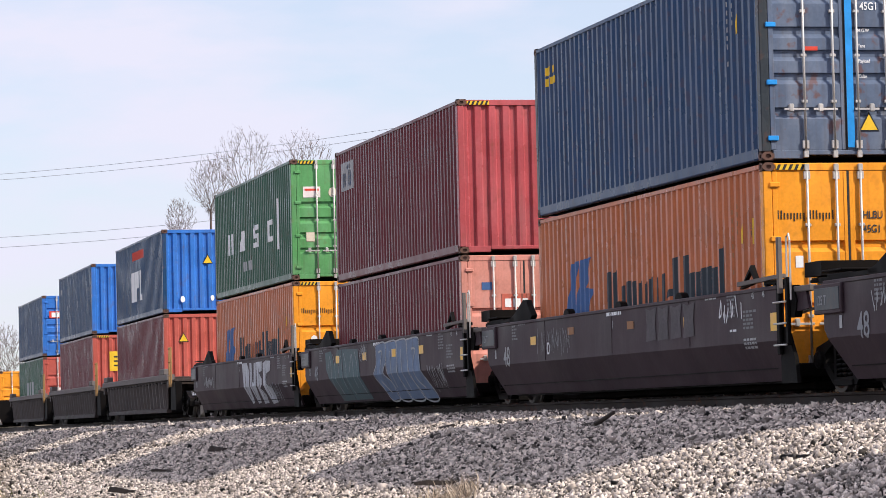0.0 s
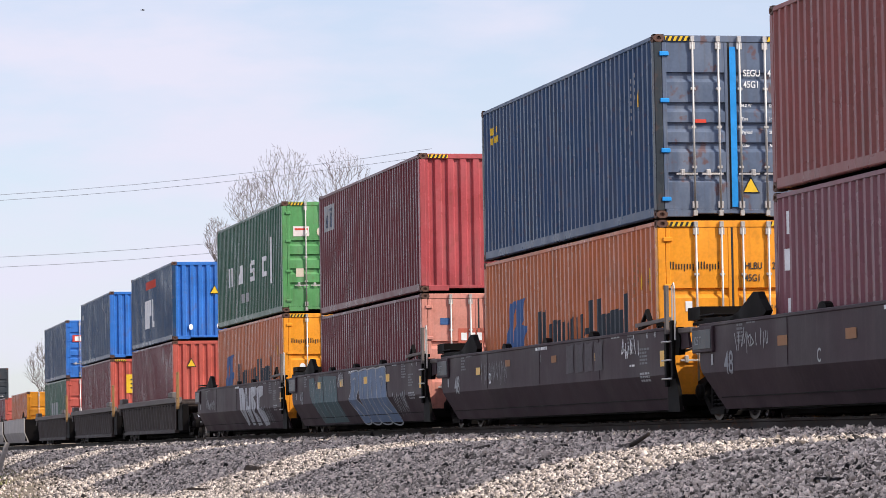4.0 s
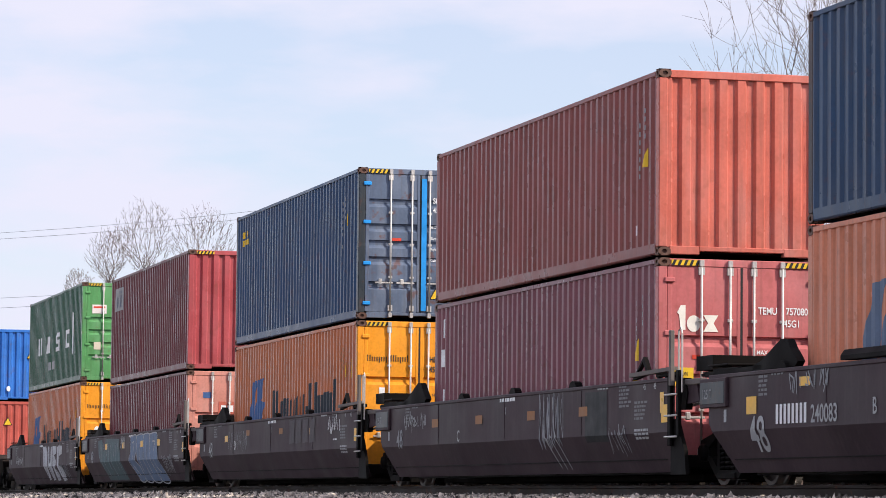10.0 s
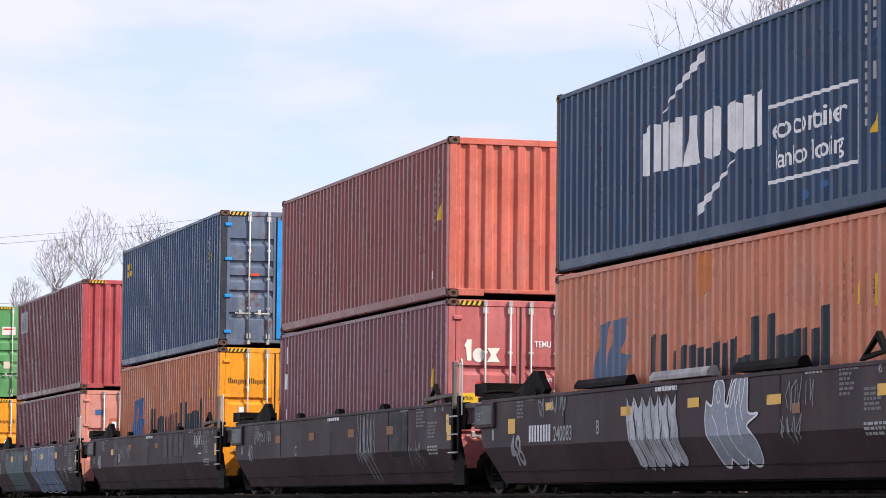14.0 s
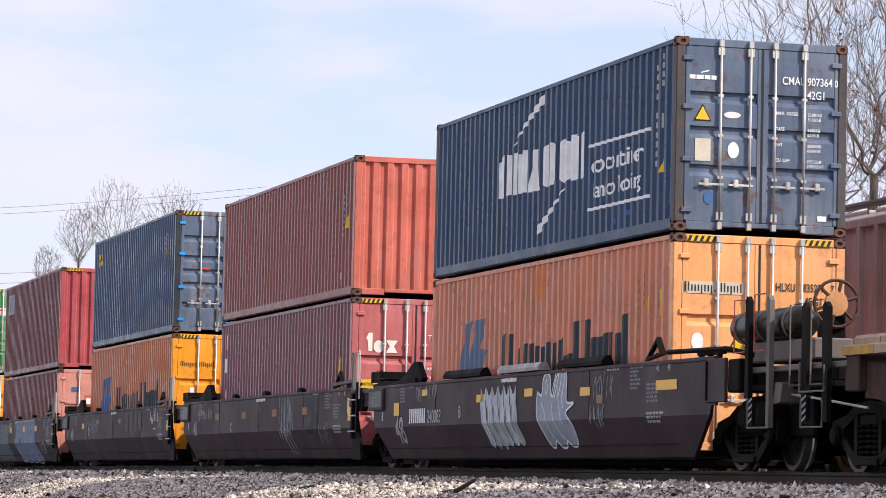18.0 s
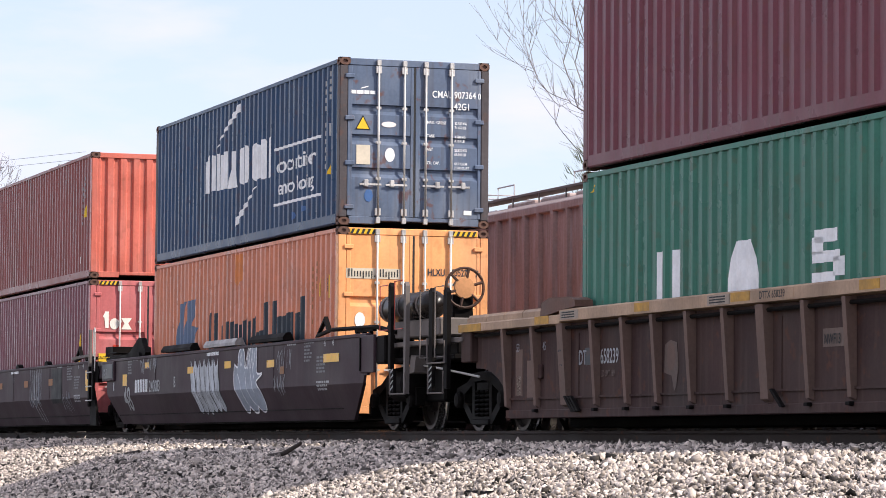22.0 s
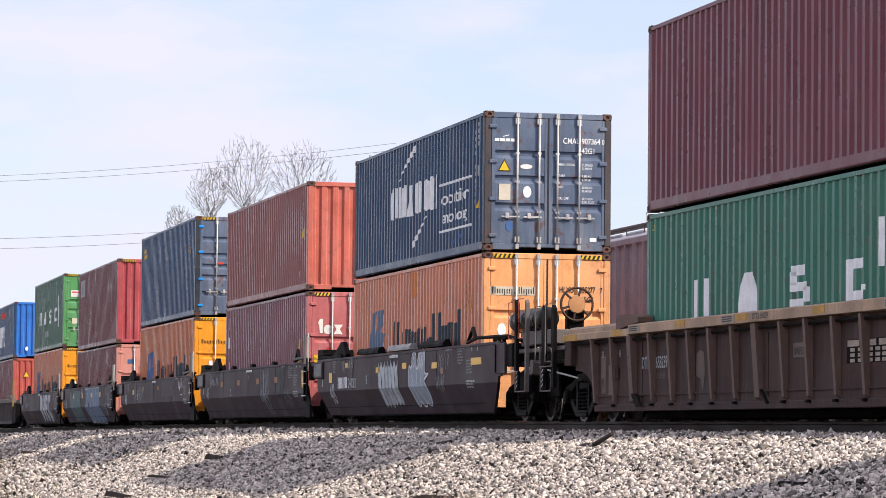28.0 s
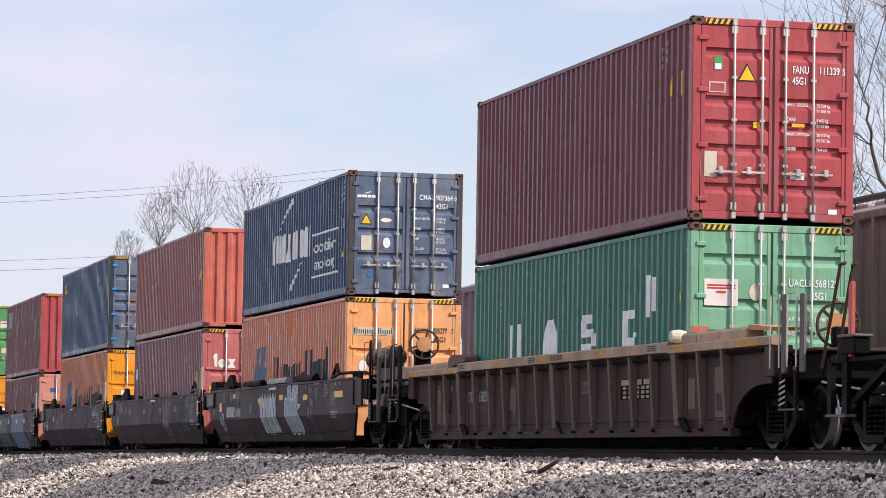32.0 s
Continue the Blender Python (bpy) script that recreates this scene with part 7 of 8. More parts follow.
w = UNIT[4]
letter_piece(w, [[(0.50, 1.30), (1.30, 1.30), (1.62, 1.10), (1.62, 0.72), (1.55, 0.30), (1.16, 0.25), (0.78, 0.66)], [(1.72, 1.29), (2.05, 1.29), (2.12, 0.80), (2.32, 0.76), (2.40, 1.28), (2.72, 1.28), (2.66, 0.70), (2.55, 0.28), (2.05, 0.25), (1.80, 0.66)],
                 [(2.80, 1.29), (3.66, 1.29), (3.60, 1.06), (3.16, 1.02), (3.58, 0.86), (3.56, 0.72), (3.26, 0.62), (3.70, 0.46), (3.66, 0.26), (2.98, 0.24), (2.86, 0.70)],
                 [(3.78, 1.24), (4.20, 1.30), (4.92, 1.28), (4.86, 1.04), (4.30, 0.98), (4.26, 0.72), (4.98, 0.60), (5.02, 0.26), (4.20, 0.22), (3.86, 0.60)]], "spray_white", None, "white sprayed graffiti letters")
for x in (0.98, 1.9, 3.1, 4.1):
    sprayed(w, [(x + 0.05, 1.12), (x + 0.10, 0.80), (x + 0.28, 0.40)], 0.05, "black", "dark sprayed stroke", 0.006)
tag(w, -6.2, 0.80, 1.8, 0.24, 71, "grey_label", 0.04)
tag(w, 4.6, 0.3, 1.4, 0.4, 72, "chalk_grey", 0.03)

# brake end of the last black unit
w = UNIT[8]
e = 9.25
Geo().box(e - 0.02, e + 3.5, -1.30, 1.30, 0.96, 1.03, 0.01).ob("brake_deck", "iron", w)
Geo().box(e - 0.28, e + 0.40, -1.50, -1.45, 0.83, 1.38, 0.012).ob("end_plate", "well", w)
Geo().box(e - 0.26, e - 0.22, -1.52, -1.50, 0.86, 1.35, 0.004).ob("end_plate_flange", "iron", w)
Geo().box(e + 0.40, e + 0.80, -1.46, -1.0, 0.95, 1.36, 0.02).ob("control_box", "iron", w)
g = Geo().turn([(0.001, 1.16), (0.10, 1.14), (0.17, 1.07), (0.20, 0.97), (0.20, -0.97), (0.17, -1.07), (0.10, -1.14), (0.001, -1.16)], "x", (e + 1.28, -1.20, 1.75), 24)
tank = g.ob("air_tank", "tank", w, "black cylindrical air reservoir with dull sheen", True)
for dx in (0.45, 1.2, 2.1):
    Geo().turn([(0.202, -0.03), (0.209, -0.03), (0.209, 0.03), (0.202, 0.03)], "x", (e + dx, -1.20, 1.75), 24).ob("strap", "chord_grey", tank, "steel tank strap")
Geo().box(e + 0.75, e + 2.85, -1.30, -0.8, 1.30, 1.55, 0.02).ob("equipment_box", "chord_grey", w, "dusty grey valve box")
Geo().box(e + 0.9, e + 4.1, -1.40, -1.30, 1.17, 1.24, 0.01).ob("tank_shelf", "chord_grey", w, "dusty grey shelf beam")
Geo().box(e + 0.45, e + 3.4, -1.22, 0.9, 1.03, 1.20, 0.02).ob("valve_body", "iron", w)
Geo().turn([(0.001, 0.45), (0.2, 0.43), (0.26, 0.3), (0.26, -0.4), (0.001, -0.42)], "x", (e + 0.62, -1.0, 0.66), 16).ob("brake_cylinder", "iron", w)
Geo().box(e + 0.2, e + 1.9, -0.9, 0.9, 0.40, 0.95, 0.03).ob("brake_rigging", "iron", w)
for dx, z0, z1, wd, mat in ((1.16, 0.86, 2.10, 0.060, "iron"), (1.88, 0.50, 2.08, 0.05, "chord_grey"), (3.05, 0.80, 1.94, 0.080, "iron"), (3.69, 0.55, 1.92, 0.080, "iron")):
    Geo().prism([(e + dx - wd, z0), (e + dx + wd, z0), (e + dx + wd, z1 - 0.06), (e + dx, z1), (e + dx - wd, z1 - 0.04)], "y", -1.50, -1.44).ob("end_post", mat, w)
for dx, z0, z1, mat in ((0.80, 1.42, 2.06, "red_end"), (1.50, 1.42, 2.10, "red_end"), (2.68, 0.98, 1.92, "chord_grey"), (3.34, 0.98, 1.94, "chord_grey")):
    Geo().tube([(e + dx + 0.36, -1.53, z1), (e + dx, -1.53, z1), (e + dx, -1.53, z0), (e + dx + 0.36, -1.53, z0)], 0.011, 6).ob("grab_iron", mat, w)
for x0, x1, z in ((1.30, 2.02, 0.50), (3.05, 3.70, 0.49), (3.0, 3.75, 0.90)):
    Geo().tube([(e + x0, -1.53, z + 0.35), (e + x0, -1.53, z), (e + x1, -1.53, z), (e + x1, -1.53, z + 0.3)], 0.014, 6).ob("step_iron", "chord_grey", w)
for dx in (1.36, 3.12):
    Geo().box(e + dx - 0.07, e + dx + 0.07, -1.52, -1.47, 0.52, 0.86, 0.006).ob("step_hanger", "iron", w)
    for k in range(4):
        Geo().prism([(e + dx - 0.06, 0.55 + k * 0.08), (e + dx + 0.06, 0.60 + k * 0.08), (e + dx + 0.06, 0.625 + k * 0.08), (e + dx - 0.06, 0.575 + k * 0.08)], "y", -1.526, -1.521).ob("tread_stripe", "grey_label", w)
Geo().prism([(e + 1.9, 0.78), (e + 2.15, 0.80), (e + 2.22, 1.02), (e + 2.0, 1.04)], "y", -1.44, -1.2).ob("coupler_lever_bracket", "chord_grey", w)
Geo().tube([(e - 1.9, -1.44, 1.52), (e + 0.2, -1.40, 1.50), (e + 0.9, -1.3, 1.40)], 0.035, 6).ob("air_pipe", "iron", w)
Geo().tube([(e + 1.8, -1.3, 0.92), (e + 2.9, -1.3, 0.84), (e + 4.4, -1.25, 0.70)], 0.016, 6).ob("uncoupling_lever", "rod", w)
Geo().box(e + 0.3, e + 4.0, -0.3, 0.3, 0.62, 0.95, 0.03).ob("coupler", "iron", w)


def handwheel(w, x, y, z, mat="rust_wheel"):
    """A spoked brake wheel that faces along the train."""
    g = Geo()
    ring = [(x, y + 0.285 * math.cos(2 * math.pi * i / 24), z + 0.285 * math.sin(2 * math.pi * i / 24)) for i in range(25)]
    g.tube(ring, 0.022, 6, caps=False)
    rim = g.ob("brake_wheel", "rust_rim", w, "dark rusty spoked brake wheel")
    Geo().turn([(0.001, 0.02), (0.15, 0.015), (0.16, -0.01), (0.10, -0.05), (0.001, -0.06)], "x", (x, y, z), 20).ob("hub", mat, rim, "orange rusty hub")
    for k in range(6):
        a = 2 * math.pi * k / 6 + 0.3
        g = Geo().tube([(x, y + 0.14 * math.cos(a), z + 0.14 * math.sin(a)), (x, y + 0.28 * math.cos(a), z + 0.28 * math.sin(a))], 0.022, 5)
        g.ob("spoke", "rust_rim", rim)


handwheel(UNIT[8], e + 1.55, -0.50, 2.03)
Geo().box(e + 1.3, e + 1.5, -0.65, -0.35, 1.1, 1.94, 0.02).ob("brake_gear", "iron", UNIT[8])

# the brown ribbed car
w = UNIT[9]
q = -mid9


def on_chord(x, wide, mat, z0=1.405, z1=1.525, label="yellow reflective patch", name="reflector"):
    return Geo().box(x + q, x + q + wide, -1.506, -1.500, z0, z1).ob(name, mat, w, label)


for x, wide, z0 in ((-0.48, 0.90, 1.325), (2.50, 0.50, 1.335), (5.88, 0.46, 1.375), (8.70, 0.50, 1.38), (11.90, 0.46, 1.375), (15.75, 0.55, 1.33), (18.4, 0.95, 1.33)):
    on_chord(x, wide, "worn_amber", z0, z0 + 0.10)
on_chord(9.42, 0.92, "tan", 1.365, 1.475, "tan plate with car number", "number_plate_board")
lettering("DTTX 658239", 0.112, "black", w, Matrix.Translation((9.46 + q, -1.509, 1.385)) @ FACE_Y, 1.0)
for x in (3.42, 8.05, 14.5):
    on_chord(x, 0.80 if x > 9 else 0.62, "worn_cream", 1.365, 1.475, "faded cream notice", "notice")
    for row in range(3):
        Geo().box(x + q + 0.06, x + q + 0.5, -1.508, -1.506, 1.385 + 0.03 * row, 1.40 + 0.03 * row).ob("notice_line", "black", w)


def on_sheet(x, z, wide, tall, mat, label="", name="stencil", y=-1.365):
    return Geo().box(x + q, x + q + wide, y, y + 0.004, z, z + tall).ob(name, mat, w, label)


on_sheet(3.92, 0.80, 0.50, 0.21, "charcoal")
for t, x, z, s, mat in (("53", 1.46, 1.02, 0.15, "chalk_grey"), ("45", 2.44, 1.02, 0.15, "chalk_grey"), ("DT", 3.72, 0.81, 0.25, "chalk_grey"), ("658239", 4.46, 0.81, 0.25, "grey_label"),
                        ("LD LMT 169", 4.48, 0.65, 0.11, "dust"), ("NWF13", 10.80, 0.87, 0.15, "black")):
    if t == "NWF13":
        on_sheet(10.76, 0.84, 0.60, 0.19, "dust", "worn pale stencil patch")
    lettering(t, s, mat, w, Matrix.Translation((x + q, -1.371, z)) @ FACE_Y, 0.8)
for t, z in (("20", 0.98), ("40", 0.80)):
    lettering(t, 0.15, "black", w, Matrix.Translation((3.25 + q, -1.492 + 0.07 * (1.33 - z), z)) @ FACE_Y, 0.8)
painted([[(6.50 + q, 0.98), (6.66 + q, 1.03), (6.86 + q, 1.00), (6.90 + q, 0.70), (6.84 + q, 0.50), (6.78 + q, 0.44), (6.70 + q, 0.62), (6.48 + q, 0.66)]], "dust", w, lambda x, z: -1.367, (), 0.1, "emblem", "worn tan patch round an oval emblem")
painted([oval(6.69 + q, 0.84, 0.13, 0.16)], "rib_tan", w, lambda x, z: -1.370, (), 0.1, "emblem", "worn tan oval emblem")
on_sheet(12.82, 0.72, 1.46, 0.30, "under", "dark panel behind a brand mark")
for x, wide in ((12.86, 0.42), (13.66, 0.22), (13.98, 0.26)):
    on_sheet(x, 0.93, wide, 0.08, "worn_cream", "cream block of a brand mark", y=-1.370)
for x, wide in ((12.96, 0.16), (13.24, 0.22), (13.66, 0.10), (13.86, 0.16), (14.10, 0.14)):
    for k in range(3):
        on_sheet(x, 0.73 + 0.068 * k, wide, 0.045, "worn_cream", "striped cream block of a brand mark", y=-1.370)
for x, z, a, b2 in ((1.42, 0.45, 0.26, 0.60), (1.85, 0.40, 0.22, 0.5), (16.05, 0.55, 0.30, 0.42), (17.2, 0.75, 0.35, 0.35)):
    on_sheet(x, z, a, b2, "rib_tan", "worn dusty patch")
on_sheet(1.46, 0.46, 0.16, 0.24, "cream", "cream data label")
on_sheet(17.22, 0.38, 0.42, 0.38, "rib_tan", "framed data label")
on_sheet(17.27, 0.50, 0.32, 0.24, "black", "", y=-1.369)
for x in (3.7, 9.72, 16.0):
    Geo().box(x + q, x + q + 0.025, -1.372, -1.358, 0.34, 1.20).ob("sheet_seam", "brown", w)
Geo().box(1.25 + q, 17.9 + q, -1.385, -1.358, 0.40, 0.425).ob("sheet_seam", "brown", w)
Geo().box(2.28 + q, 2.46 + q, -1.40, -1.36, 0.66, 0.84, 0.01).ob("latch_box", "brown", w)
for x0, x1 in ((-0.30, 0.45), (0.48, 1.15), (1.18, 1.85), (1.88, 2.62)):
    Geo().prism([(-1.44, 1.44), (-1.44, 1.51), (-1.40, 1.55), (-1.20, 1.55), (-1.20, 1.44)], "x", x0 + q, x1 + q).ob("guide_beam", "tan", w)
for x0, x1 in ((15.95, 16.6), (16.63, 17.55), (17.58, 18.7)):
    Geo().prism([(-1.44, 1.45), (-1.44, 1.56), (-1.40, 1.60), (-1.20, 1.60), (-1.20, 1.45)], "x", x0 + q, x1 + q).ob("guide_beam", "tan", w)
Geo().prism([(18.6 + q, 1.56), (19.5 + q, 1.53), (19.55 + q, 1.57), (18.7 + q, 1.63)], "y", -1.40, -1.0).ob("loose_plate", "rust_wheel", w, "rusty bent cover plate")
Geo().prism([(2.66 + q, 1.42), (3.55 + q, 1.50), (3.90 + q, 1.52), (3.88 + q, 1.60), (3.70 + q, 1.64), (3.0 + q, 1.66), (2.70 + q, 1.60)], "y", -1.49, -1.25).ob("container_guide", "casting", w, "rusty dark container guide bracket")
Geo().turn([(0.001, 0.12), (0.08, 0.11), (0.10, 0.0), (0.08, -0.11), (0.001, -0.12)], "y", (15.62 + q, -1.38, 1.57), 14).ob("guide_roller", "cream", w)
for x in (3.42, 9.62, 15.85):
    for k in range(3 if x != 9.62 else 1):
        Geo().prism([(x + q + 0.10 * k, 0.42), (x + q + 0.05 + 0.10 * k, 0.43), (x + q + 0.33 + 0.10 * k, 0.24), (x + q + 0.27 + 0.10 * k, 0.23)], "y", -1.46, -1.42).ob("drain_chute", "iron", w)
for x in ribs9:
    if 1.3 < x < 17.9 and x not in (3.33, 9.41, 15.7):
        small("rib_foot", (0.05, 0.03, 0.02), w, (x + q + 0.02, -1.425, 0.255), "iron")
e = 19.25 + q
for dx, z0, z1, mat in ((0.93, 0.95, 1.96, "chord_grey"), (1.60, 0.95, 1.94, "chord_grey")):
    Geo().box(e + dx - 0.07, e + dx + 0.07, -1.46, -1.41, z0, z1, 0.012).ob("ladder_stile", mat, w)
for dx in (0.56, 1.20):
    g = Geo()
    handrail(g, e + dx, -1.50, 1.02, 1.95, 0.34, "x", 0.014)
    g.ob("grab_iron", "rod", w)
for dx in (0.85, 1.37):
    Geo().box(e + dx - 0.05, e + dx + 0.05, -1.46, -1.41, 0.48, 0.95, 0.01).ob("step_hanger", "iron", w)
Geo().box(e + 0.82, e + 1.40, -1.48, -1.36, 0.48, 0.50).ob("step_tread", "chord_grey", w)
for k in range(5):
    Geo().prism([(e + 0.82, 0.53 + k * 0.07), (e + 1.04, 0.57 + k * 0.07), (e + 1.04, 0.595 + k * 0.07), (e + 0.82, 0.555 + k * 0.07)], "y", -1.47, -1.465).ob("tread_stripe", "grey_label", w)
Geo().box(e + 0.5, e + 1.9, -1.36, 1.30, 1.22, 1.26, 0.01).ob("brake_deck", "brown", w)
Geo().box(e + 0.7, e + 1.7, -1.2, 0.8, 0.86, 1.22, 0.03).ob("equipment_box", "iron", w)
handwheel(w, e + 1.02, -0.75, 1.58, "rust_wheel")
Geo().box(e + 1.15, e + 1.3, -0.9, -0.6, 1.1, 1.55, 0.02).ob("brake_gear", "iron", w)
Geo().box(e + 0.2, e + 1.5, -0.3, 0.3, 0.62, 0.92, 0.03).ob("coupler", "iron", w)

# leading end of the wagon behind
w = UNIT[10]
e = -12.6                     # local x of the end post
for x0, x1, z0, z1 in ((-0.63, -0.03, 1.01, 2.24), (-0.10, 0.37, 1.08, 2.21)):
    Geo().tube([(e + x0, -1.46, z0), (e + x0 + (x1 - x0) * 0.93, -1.46, z1 - 0.10), (e + x1, -1.46, z1), (e + x1 + 0.16, -1.46, z1 + 0.01)], 0.022, 6).ob("grab_iron", "rust_rim", w, "dark red slanting grab iron")
Geo().box(e + 0.27, e + 0.36, -1.47, -1.41, 1.12, 2.02, 0.01).ob("end_post", "red_end", w, "faded red upright post")
Geo().box(e + 0.06, e + 0.57, -1.50, -1.30, 1.15, 1.35, 0.015).ob("control_box", "iron", w)
Geo().box(e + 0.02, e + 0.60, -1.52, -1.28, 1.355, 1.39, 0.01).ob("box_lid", "chord_grey", w)
Geo().box(e + 0.0, e + 2.1, -1.44, 1.40, 1.06, 1.12, 0.01).ob("brake_deck", "iron", w)
for x0, x1 in ((-0.44, -0.30), (0.06, 0.22)):
    Geo().prism([(e + x0, 1.12), (e + x1, 1.12), (e + x1, 0.43), (e + x0, 0.43)], "y", -1.46, -1.40).ob("step_stile", "iron", w)
Geo().prism([(e - 0.44, 1.06), (e - 0.30, 1.16), (e + 0.22, 1.16), (e + 0.22, 1.06)], "y", -1.46, -1.40).ob("step_bracket", "iron", w)
Geo().box(e - 0.44, e + 0.22, -1.48, -1.34, 0.41, 0.44).ob("step_tread", "chord_grey", w)
Geo().box(e - 0.2, e + 2.1, -0.30, 0.30, 0.66, 0.98, 0.03).ob("coupler", "iron", w)
Geo().prism([(e + 0.2, 0.62), (e + 0.3, 0.56), (e + 1.5, 1.02), (e + 1.45, 1.08)], "y", -1.40, -1.30).ob("end_brace", "iron", w)
Geo().tube([(e - 1.3, -1.2, 0.86), (e - 0.6, -1.25, 0.80), (e + 0.2, -1.25, 0.74), (e + 0.8, -1.2, 0.80)], 0.016, 6).ob("uncoupling_lever", "rod", w)


# ---- debris, weeds and grass on the bank ----
def on_bank(x, u):
    return x, NEAR + bow(x)[0] - u, ground_z(u) + bow(x)[1] + (0.10 * noise.noise((x * 0.12, u * 0.4, 0)) if u > 4.6 else 0) + 0.05


def old_timber(x, u, length, thick, turn, label, mat="tie", lift=0.0, rise=0.8):
    rnd = random.Random(int(abs(x) * 10))
    g = Geo()
    n = 6
    for i in range(n + 1):
        a, k = -length / 2 + length * i / n, thick * rnd.uniform(0.6, 1.15)
        g.v += [(a, -k, 0), (a, k, 0), (a, k * 0.8, k * rise), (a, -k * 0.6, k * rise * 1.2)]
        if i:
            b = 4 * i
            g.f += [(b - 4 + j, b - 4 + (j + 1) % 4, b + (j + 1) % 4, b + j) for j in range(4)]
    g.f += [(0, 1, 2, 3), (4 * n + 3, 4 * n + 2, 4 * n + 1, 4 * n)]
    o = g.ob("timber_scrap", mat)
    px, py, pz = on_bank(x, u)
    o.matrix_basis = pose(px, py, pz + lift, rnd.uniform(-8, 8), rnd.uniform(-5, 5), turn)
    return tagged(o, label, "debris", "debris on the ballast")


old_timber(-53.7, 5.8, 0.45, 0.09, 20, "dark lump of rotten timber on the ballast")
old_timber(-33.9, 6.47, 0.85, 0.05, 60, "dark weathered stick lying on ballast")
old_timber(-25.7, 5.5, 0.42, 0.08, 10, "dark flat piece of metal on ballast", "under", rise=0.25)
old_timber(-50.8, 7.65, 0.9, 0.09, 30, "dark rotten timber at the foot of the ballast")
old_timber(-53.3, 6.66, 0.7, 0.05, 50, "dark weathered stick lying on ballast")
old_timber(-80.0, 6.05, 0.7, 0.06, 60, "dark old tie piece on the ballast")
def old_stick(x0, u0, x1, u1, up, r, label):
    """A bent stick, one end on the stones and the other propped up."""
    a, b = Vector(on_bank(x0, u0)), Vector(on_bank(x1, u1)) + Vector((0, 0, up))
    m = a.lerp(b, 0.45) + Vector((0.02, 0, -0.03))
    tagged(Geo().tube([a, m, b], r, 6, r * 0.6).ob("stick", "tie"), label, "debris", "debris on the ballast")


old_stick(-36.6, 4.3, -35.3, 4.3, 0.16, 0.035, "dark broken branch propped on the ballast")
old_stick(-44.2, 4.5, -42.7, 4.4, 0.04, 0.04, "dark stick lying along the ballast shoulder")
post = tagged(new("leaning_board"), "grey weathered board leaning out of the ballast", "board")
Geo().box(-0.075, 0.075, -0.03, 0.03, -0.2, 1.0, 0.01).ob("board", "wood", post)
post.matrix_basis = Matrix.Translation(on_bank(-98.4, 6.6)) @ pose(0, 0, 0, 0, -22, -60)


def weeds(name, mat, label, spots, count, height, spread, seed):
    rnd = random.Random(seed)
    g = Geo()
    for sx, su in spots:
        for _ in range(count):
            x, u = sx + rnd.gauss(0, spread), su + rnd.gauss(0, spread * 0.6)
            p = Vector(on_bank(x, u)) - Vector((0, 0, 0.05))
            h = height * rnd.uniform(0.4, 1.2)
            d = Vector((rnd.uniform(-0.7, 0.7), rnd.uniform(-0.7, 0.7), 1)) * h
            w2 = Vector((rnd.uniform(-1, 1), rnd.uniform(-1, 1), 0)).normalized() * 0.008
            m = p + d * 0.55 + Vector((rnd.uniform(-.05, .05), rnd.uniform(-.05, .05), 0.02))
            g.add([p - w2, p + w2, m + w2 * 0.8, m - w2 * 0.8, p + d], [(0, 1, 2, 3), (3, 2, 4)])
    return tagged(g.ob(name, mat), label, "weeds", kind="stuff")


weeds("dead_weeds", "straw", "dry straw-coloured weed clump on the ballast", ((-32.4, 6.8), (-31.8, 6.9), (-32.5, 7.1)), 90, 0.24, 0.17, 4)
rnd = random.Random(6)
weeds("grass", "grass", "thin dry green grass beside the ballast", [(rnd.uniform(-210, -85), rnd.uniform(7.2, 10.5)) for _ in range(150)] + [(rnd.uniform(-85, -55), rnd.uniform(8.4, 10.5)) for _ in range(60)] + [(rnd.uniform(-118, -88), rnd.uniform(6.9, 8.4)) for _ in range(34)], 45, 0.16, 0.5, 5)

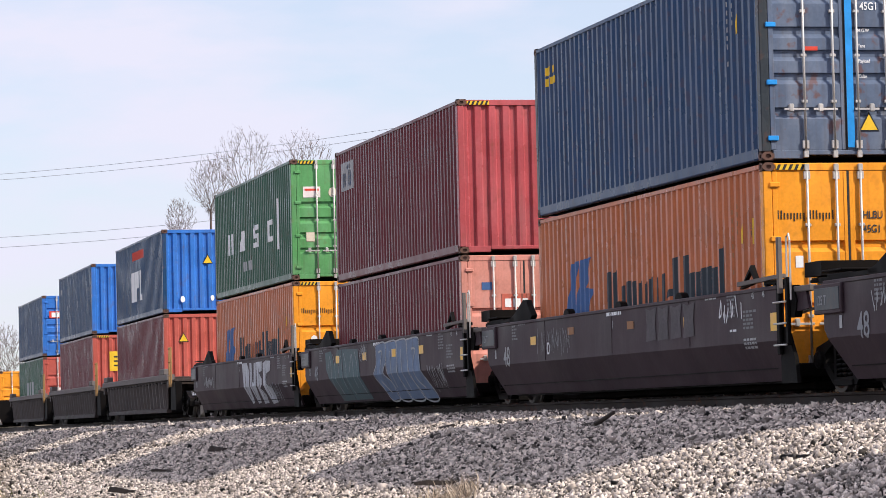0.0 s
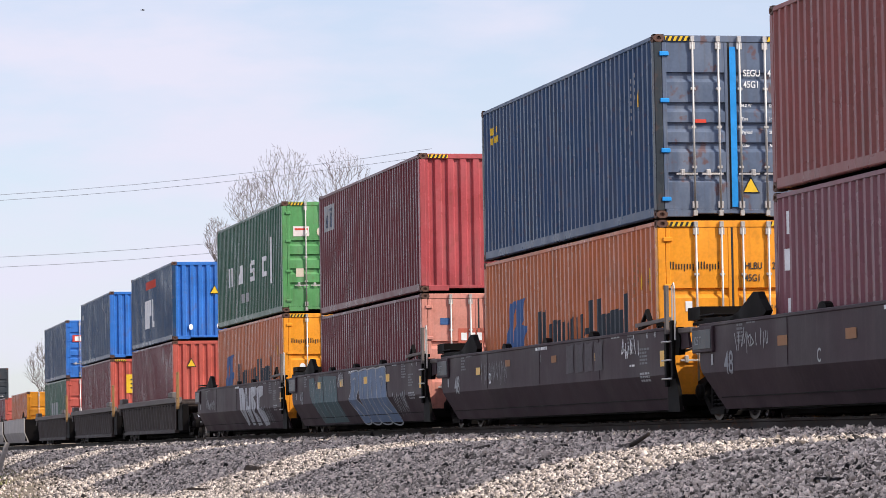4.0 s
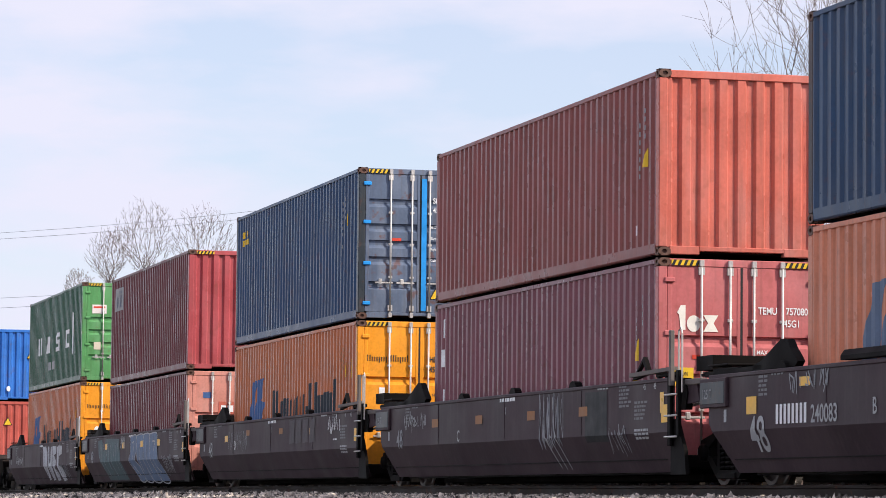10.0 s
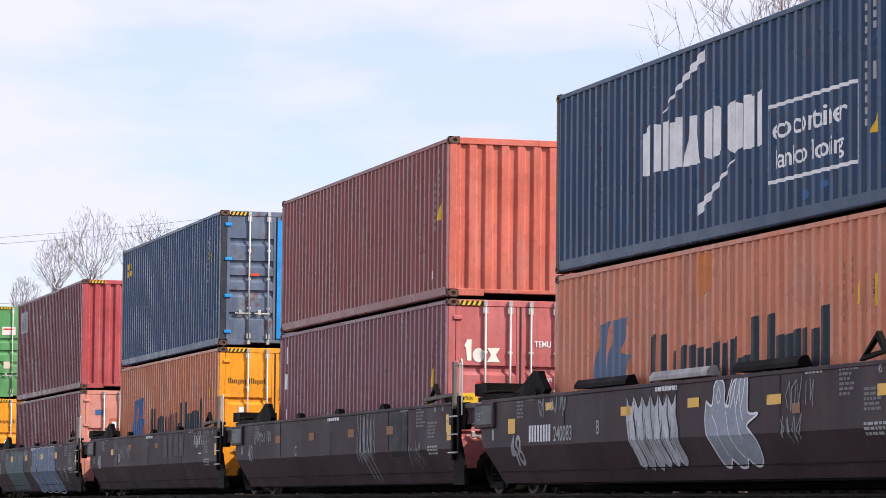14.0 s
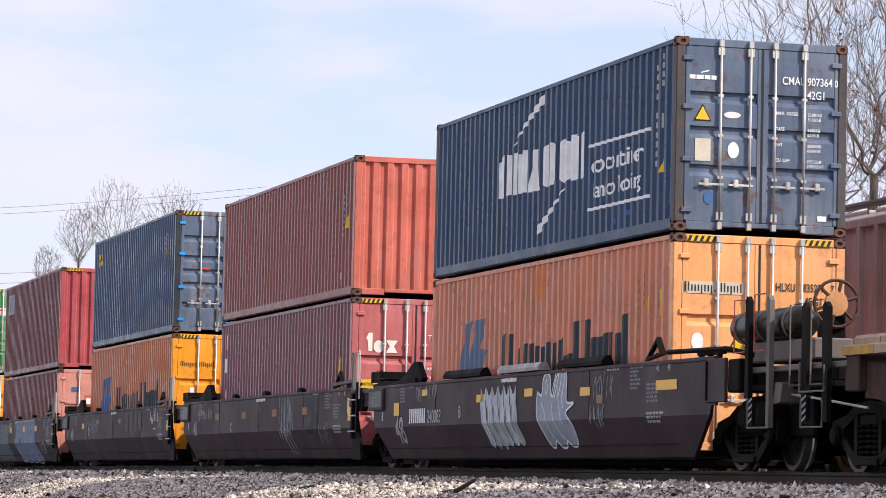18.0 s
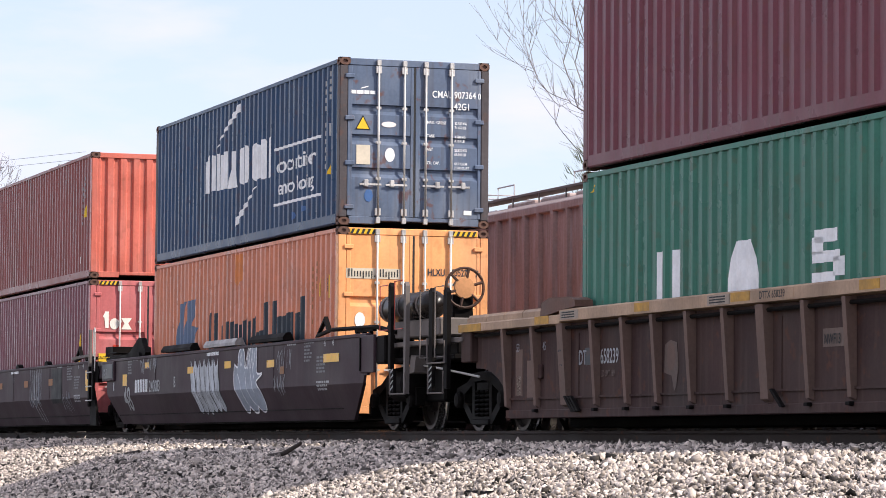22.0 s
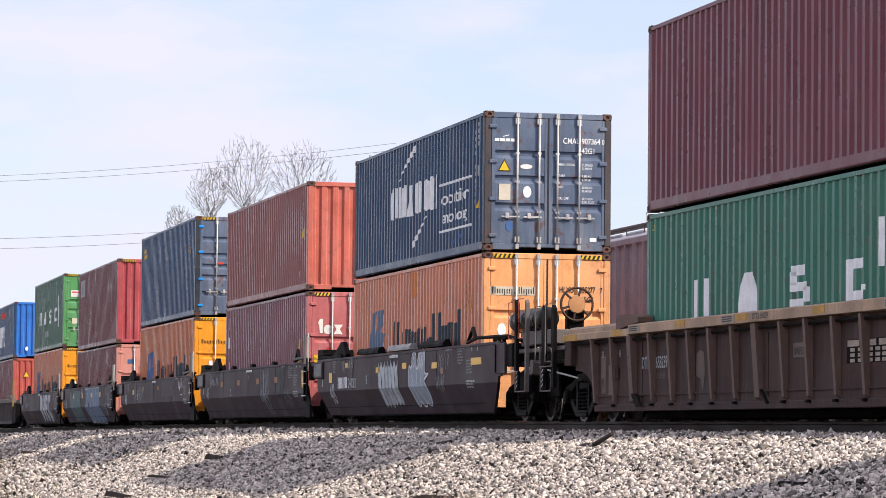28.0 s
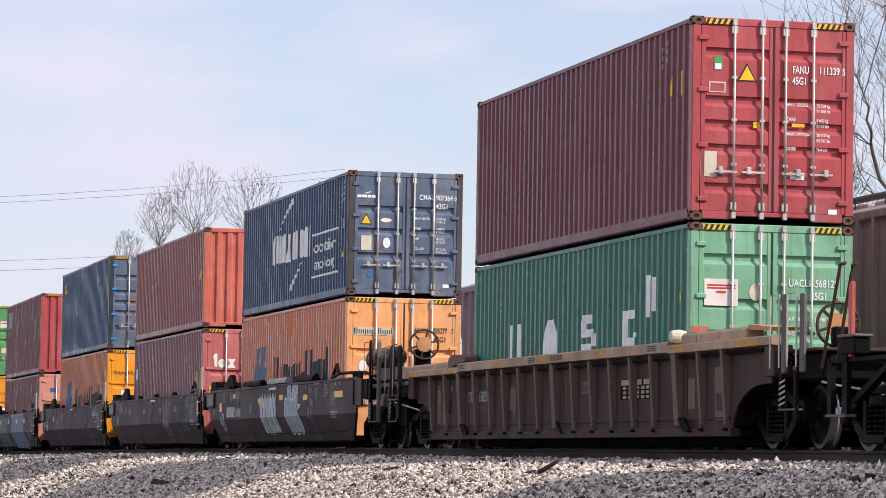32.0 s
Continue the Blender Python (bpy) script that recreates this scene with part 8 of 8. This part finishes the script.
# ---- ballast stones ----
def ballast_stones():
    """Loose stones over the bank, dense where the camera looks most closely."""
    rng = np.random.default_rng(5)
    gem = np.array([(1, 0, 0), (-1, 0, 0), (0, 1, 0), (0, -1, 0), (0, 0, 1), (0, 0, -1)], float)
    tri = np.array([(0, 2, 4), (2, 1, 4), (1, 3, 4), (3, 0, 4), (2, 0, 5), (1, 2, 5), (3, 1, 5), (0, 3, 5)])
    vs, fs, k = [], [], 0
    for x0, x1, count, lo, hi, u0, u1 in ((-36, -18, 105000, 0.012, 0.028, 4.0, 8.6), (-62, -36, 125000, 0.013, 0.030, 4.0, 8.6), (-110, -62, 50000, 0.021, 0.042, 4.0, 8.6), (-210, -110, 20000, 0.028, 0.056, 4.0, 8.6),
                                          (-60, -18, 45000, 0.018, 0.034, -0.2, 4.0), (-110, -60, 18000, 0.024, 0.045, -0.2, 4.0)):
        x = rng.uniform(x0, x1, count)
        u = u0 + (u1 - u0) * rng.random(count) ** 0.9
        rim = np.array([ballast_edge(a) for a in x])
        keep = (u < rim - 0.25 + rng.normal(0, 0.3, count)) | (rng.random(count) < 0.10) | (x > -62)
        x, u = x[keep], u[keep]
        count = len(x)
        size = rng.uniform(lo, hi, count) * np.where(rng.random(count) < 0.05, 1.5, 1.0)
        z = np.array([ground_z(b) + (0.10 * noise.noise((a * 0.12, b * 0.4, 0)) if b > 4.6 else 0) for a, b in zip(x, u)]) + np.array([bow(a)[1] for a in x]) + 0.03 + size * rng.uniform(-0.2, 1.0, count)
        p = (gem[None] * rng.uniform(0.6, 1.2, (count, 6, 1)) + rng.uniform(-0.35, 0.35, (count, 6, 3))) * (size[:, None] * rng.uniform(0.65, 1.45, (count, 3)))[:, None, :]
        q, _ = np.linalg.qr(rng.normal(size=(count, 3, 3)))
        p = np.einsum("nij,njk->nik", p, q) + np.stack([x, NEAR + BEND * (BEND_X - x) ** 2 - u, z], 1)[:, None, :]
        vs.append(p.reshape(-1, 3))
        fs.append(tri[None] + 6 * np.arange(k, k + count)[:, None, None])
        k += count
    me = bpy.data.meshes.new("ballast_stones")
    v, f = np.concatenate(vs), np.concatenate(fs).reshape(-1, 3)
    me.vertices.add(len(v))
    me.vertices.foreach_set("co", v.ravel())
    me.loops.add(f.size)
    me.loops.foreach_set("vertex_index", f.ravel().astype(np.int32))
    me.polygons.add(len(f))
    me.polygons.foreach_set("loop_start", np.arange(0, f.size, 3, dtype=np.int32))
    me.update(calc_edges=True)
    me.materials.append(M["stone"])
    tagged(new("ballast_stones", me), "loose pale grey crushed limestone ballast", "ballast", kind="stuff")


ballast_stones()


# ---- what moves ----
def travel(t):
    i = min(31, int(t))
    return TRAVEL[i] + (TRAVEL[i + 1] - TRAVEL[i]) * (t - i)


def motions():
    secs = list(range(33))
    for ob, x, z, y in MOVERS:
        walk(ob, [(t, on_track(x + TRAVEL[t], z, 1.219 + y)) for t in secs])
    for ob, rows in BIRDS:
        walk(ob, rows)
    fine = [i * 8 / 30 for i in range(121)]
    for ob, x, z in ROLLERS:
        walk(ob, [(min(32.0, t), pose(x, 0, z, 0, math.degrees(travel(min(32.0, t)) / 0.42), 0)) for t in fine])


motions()
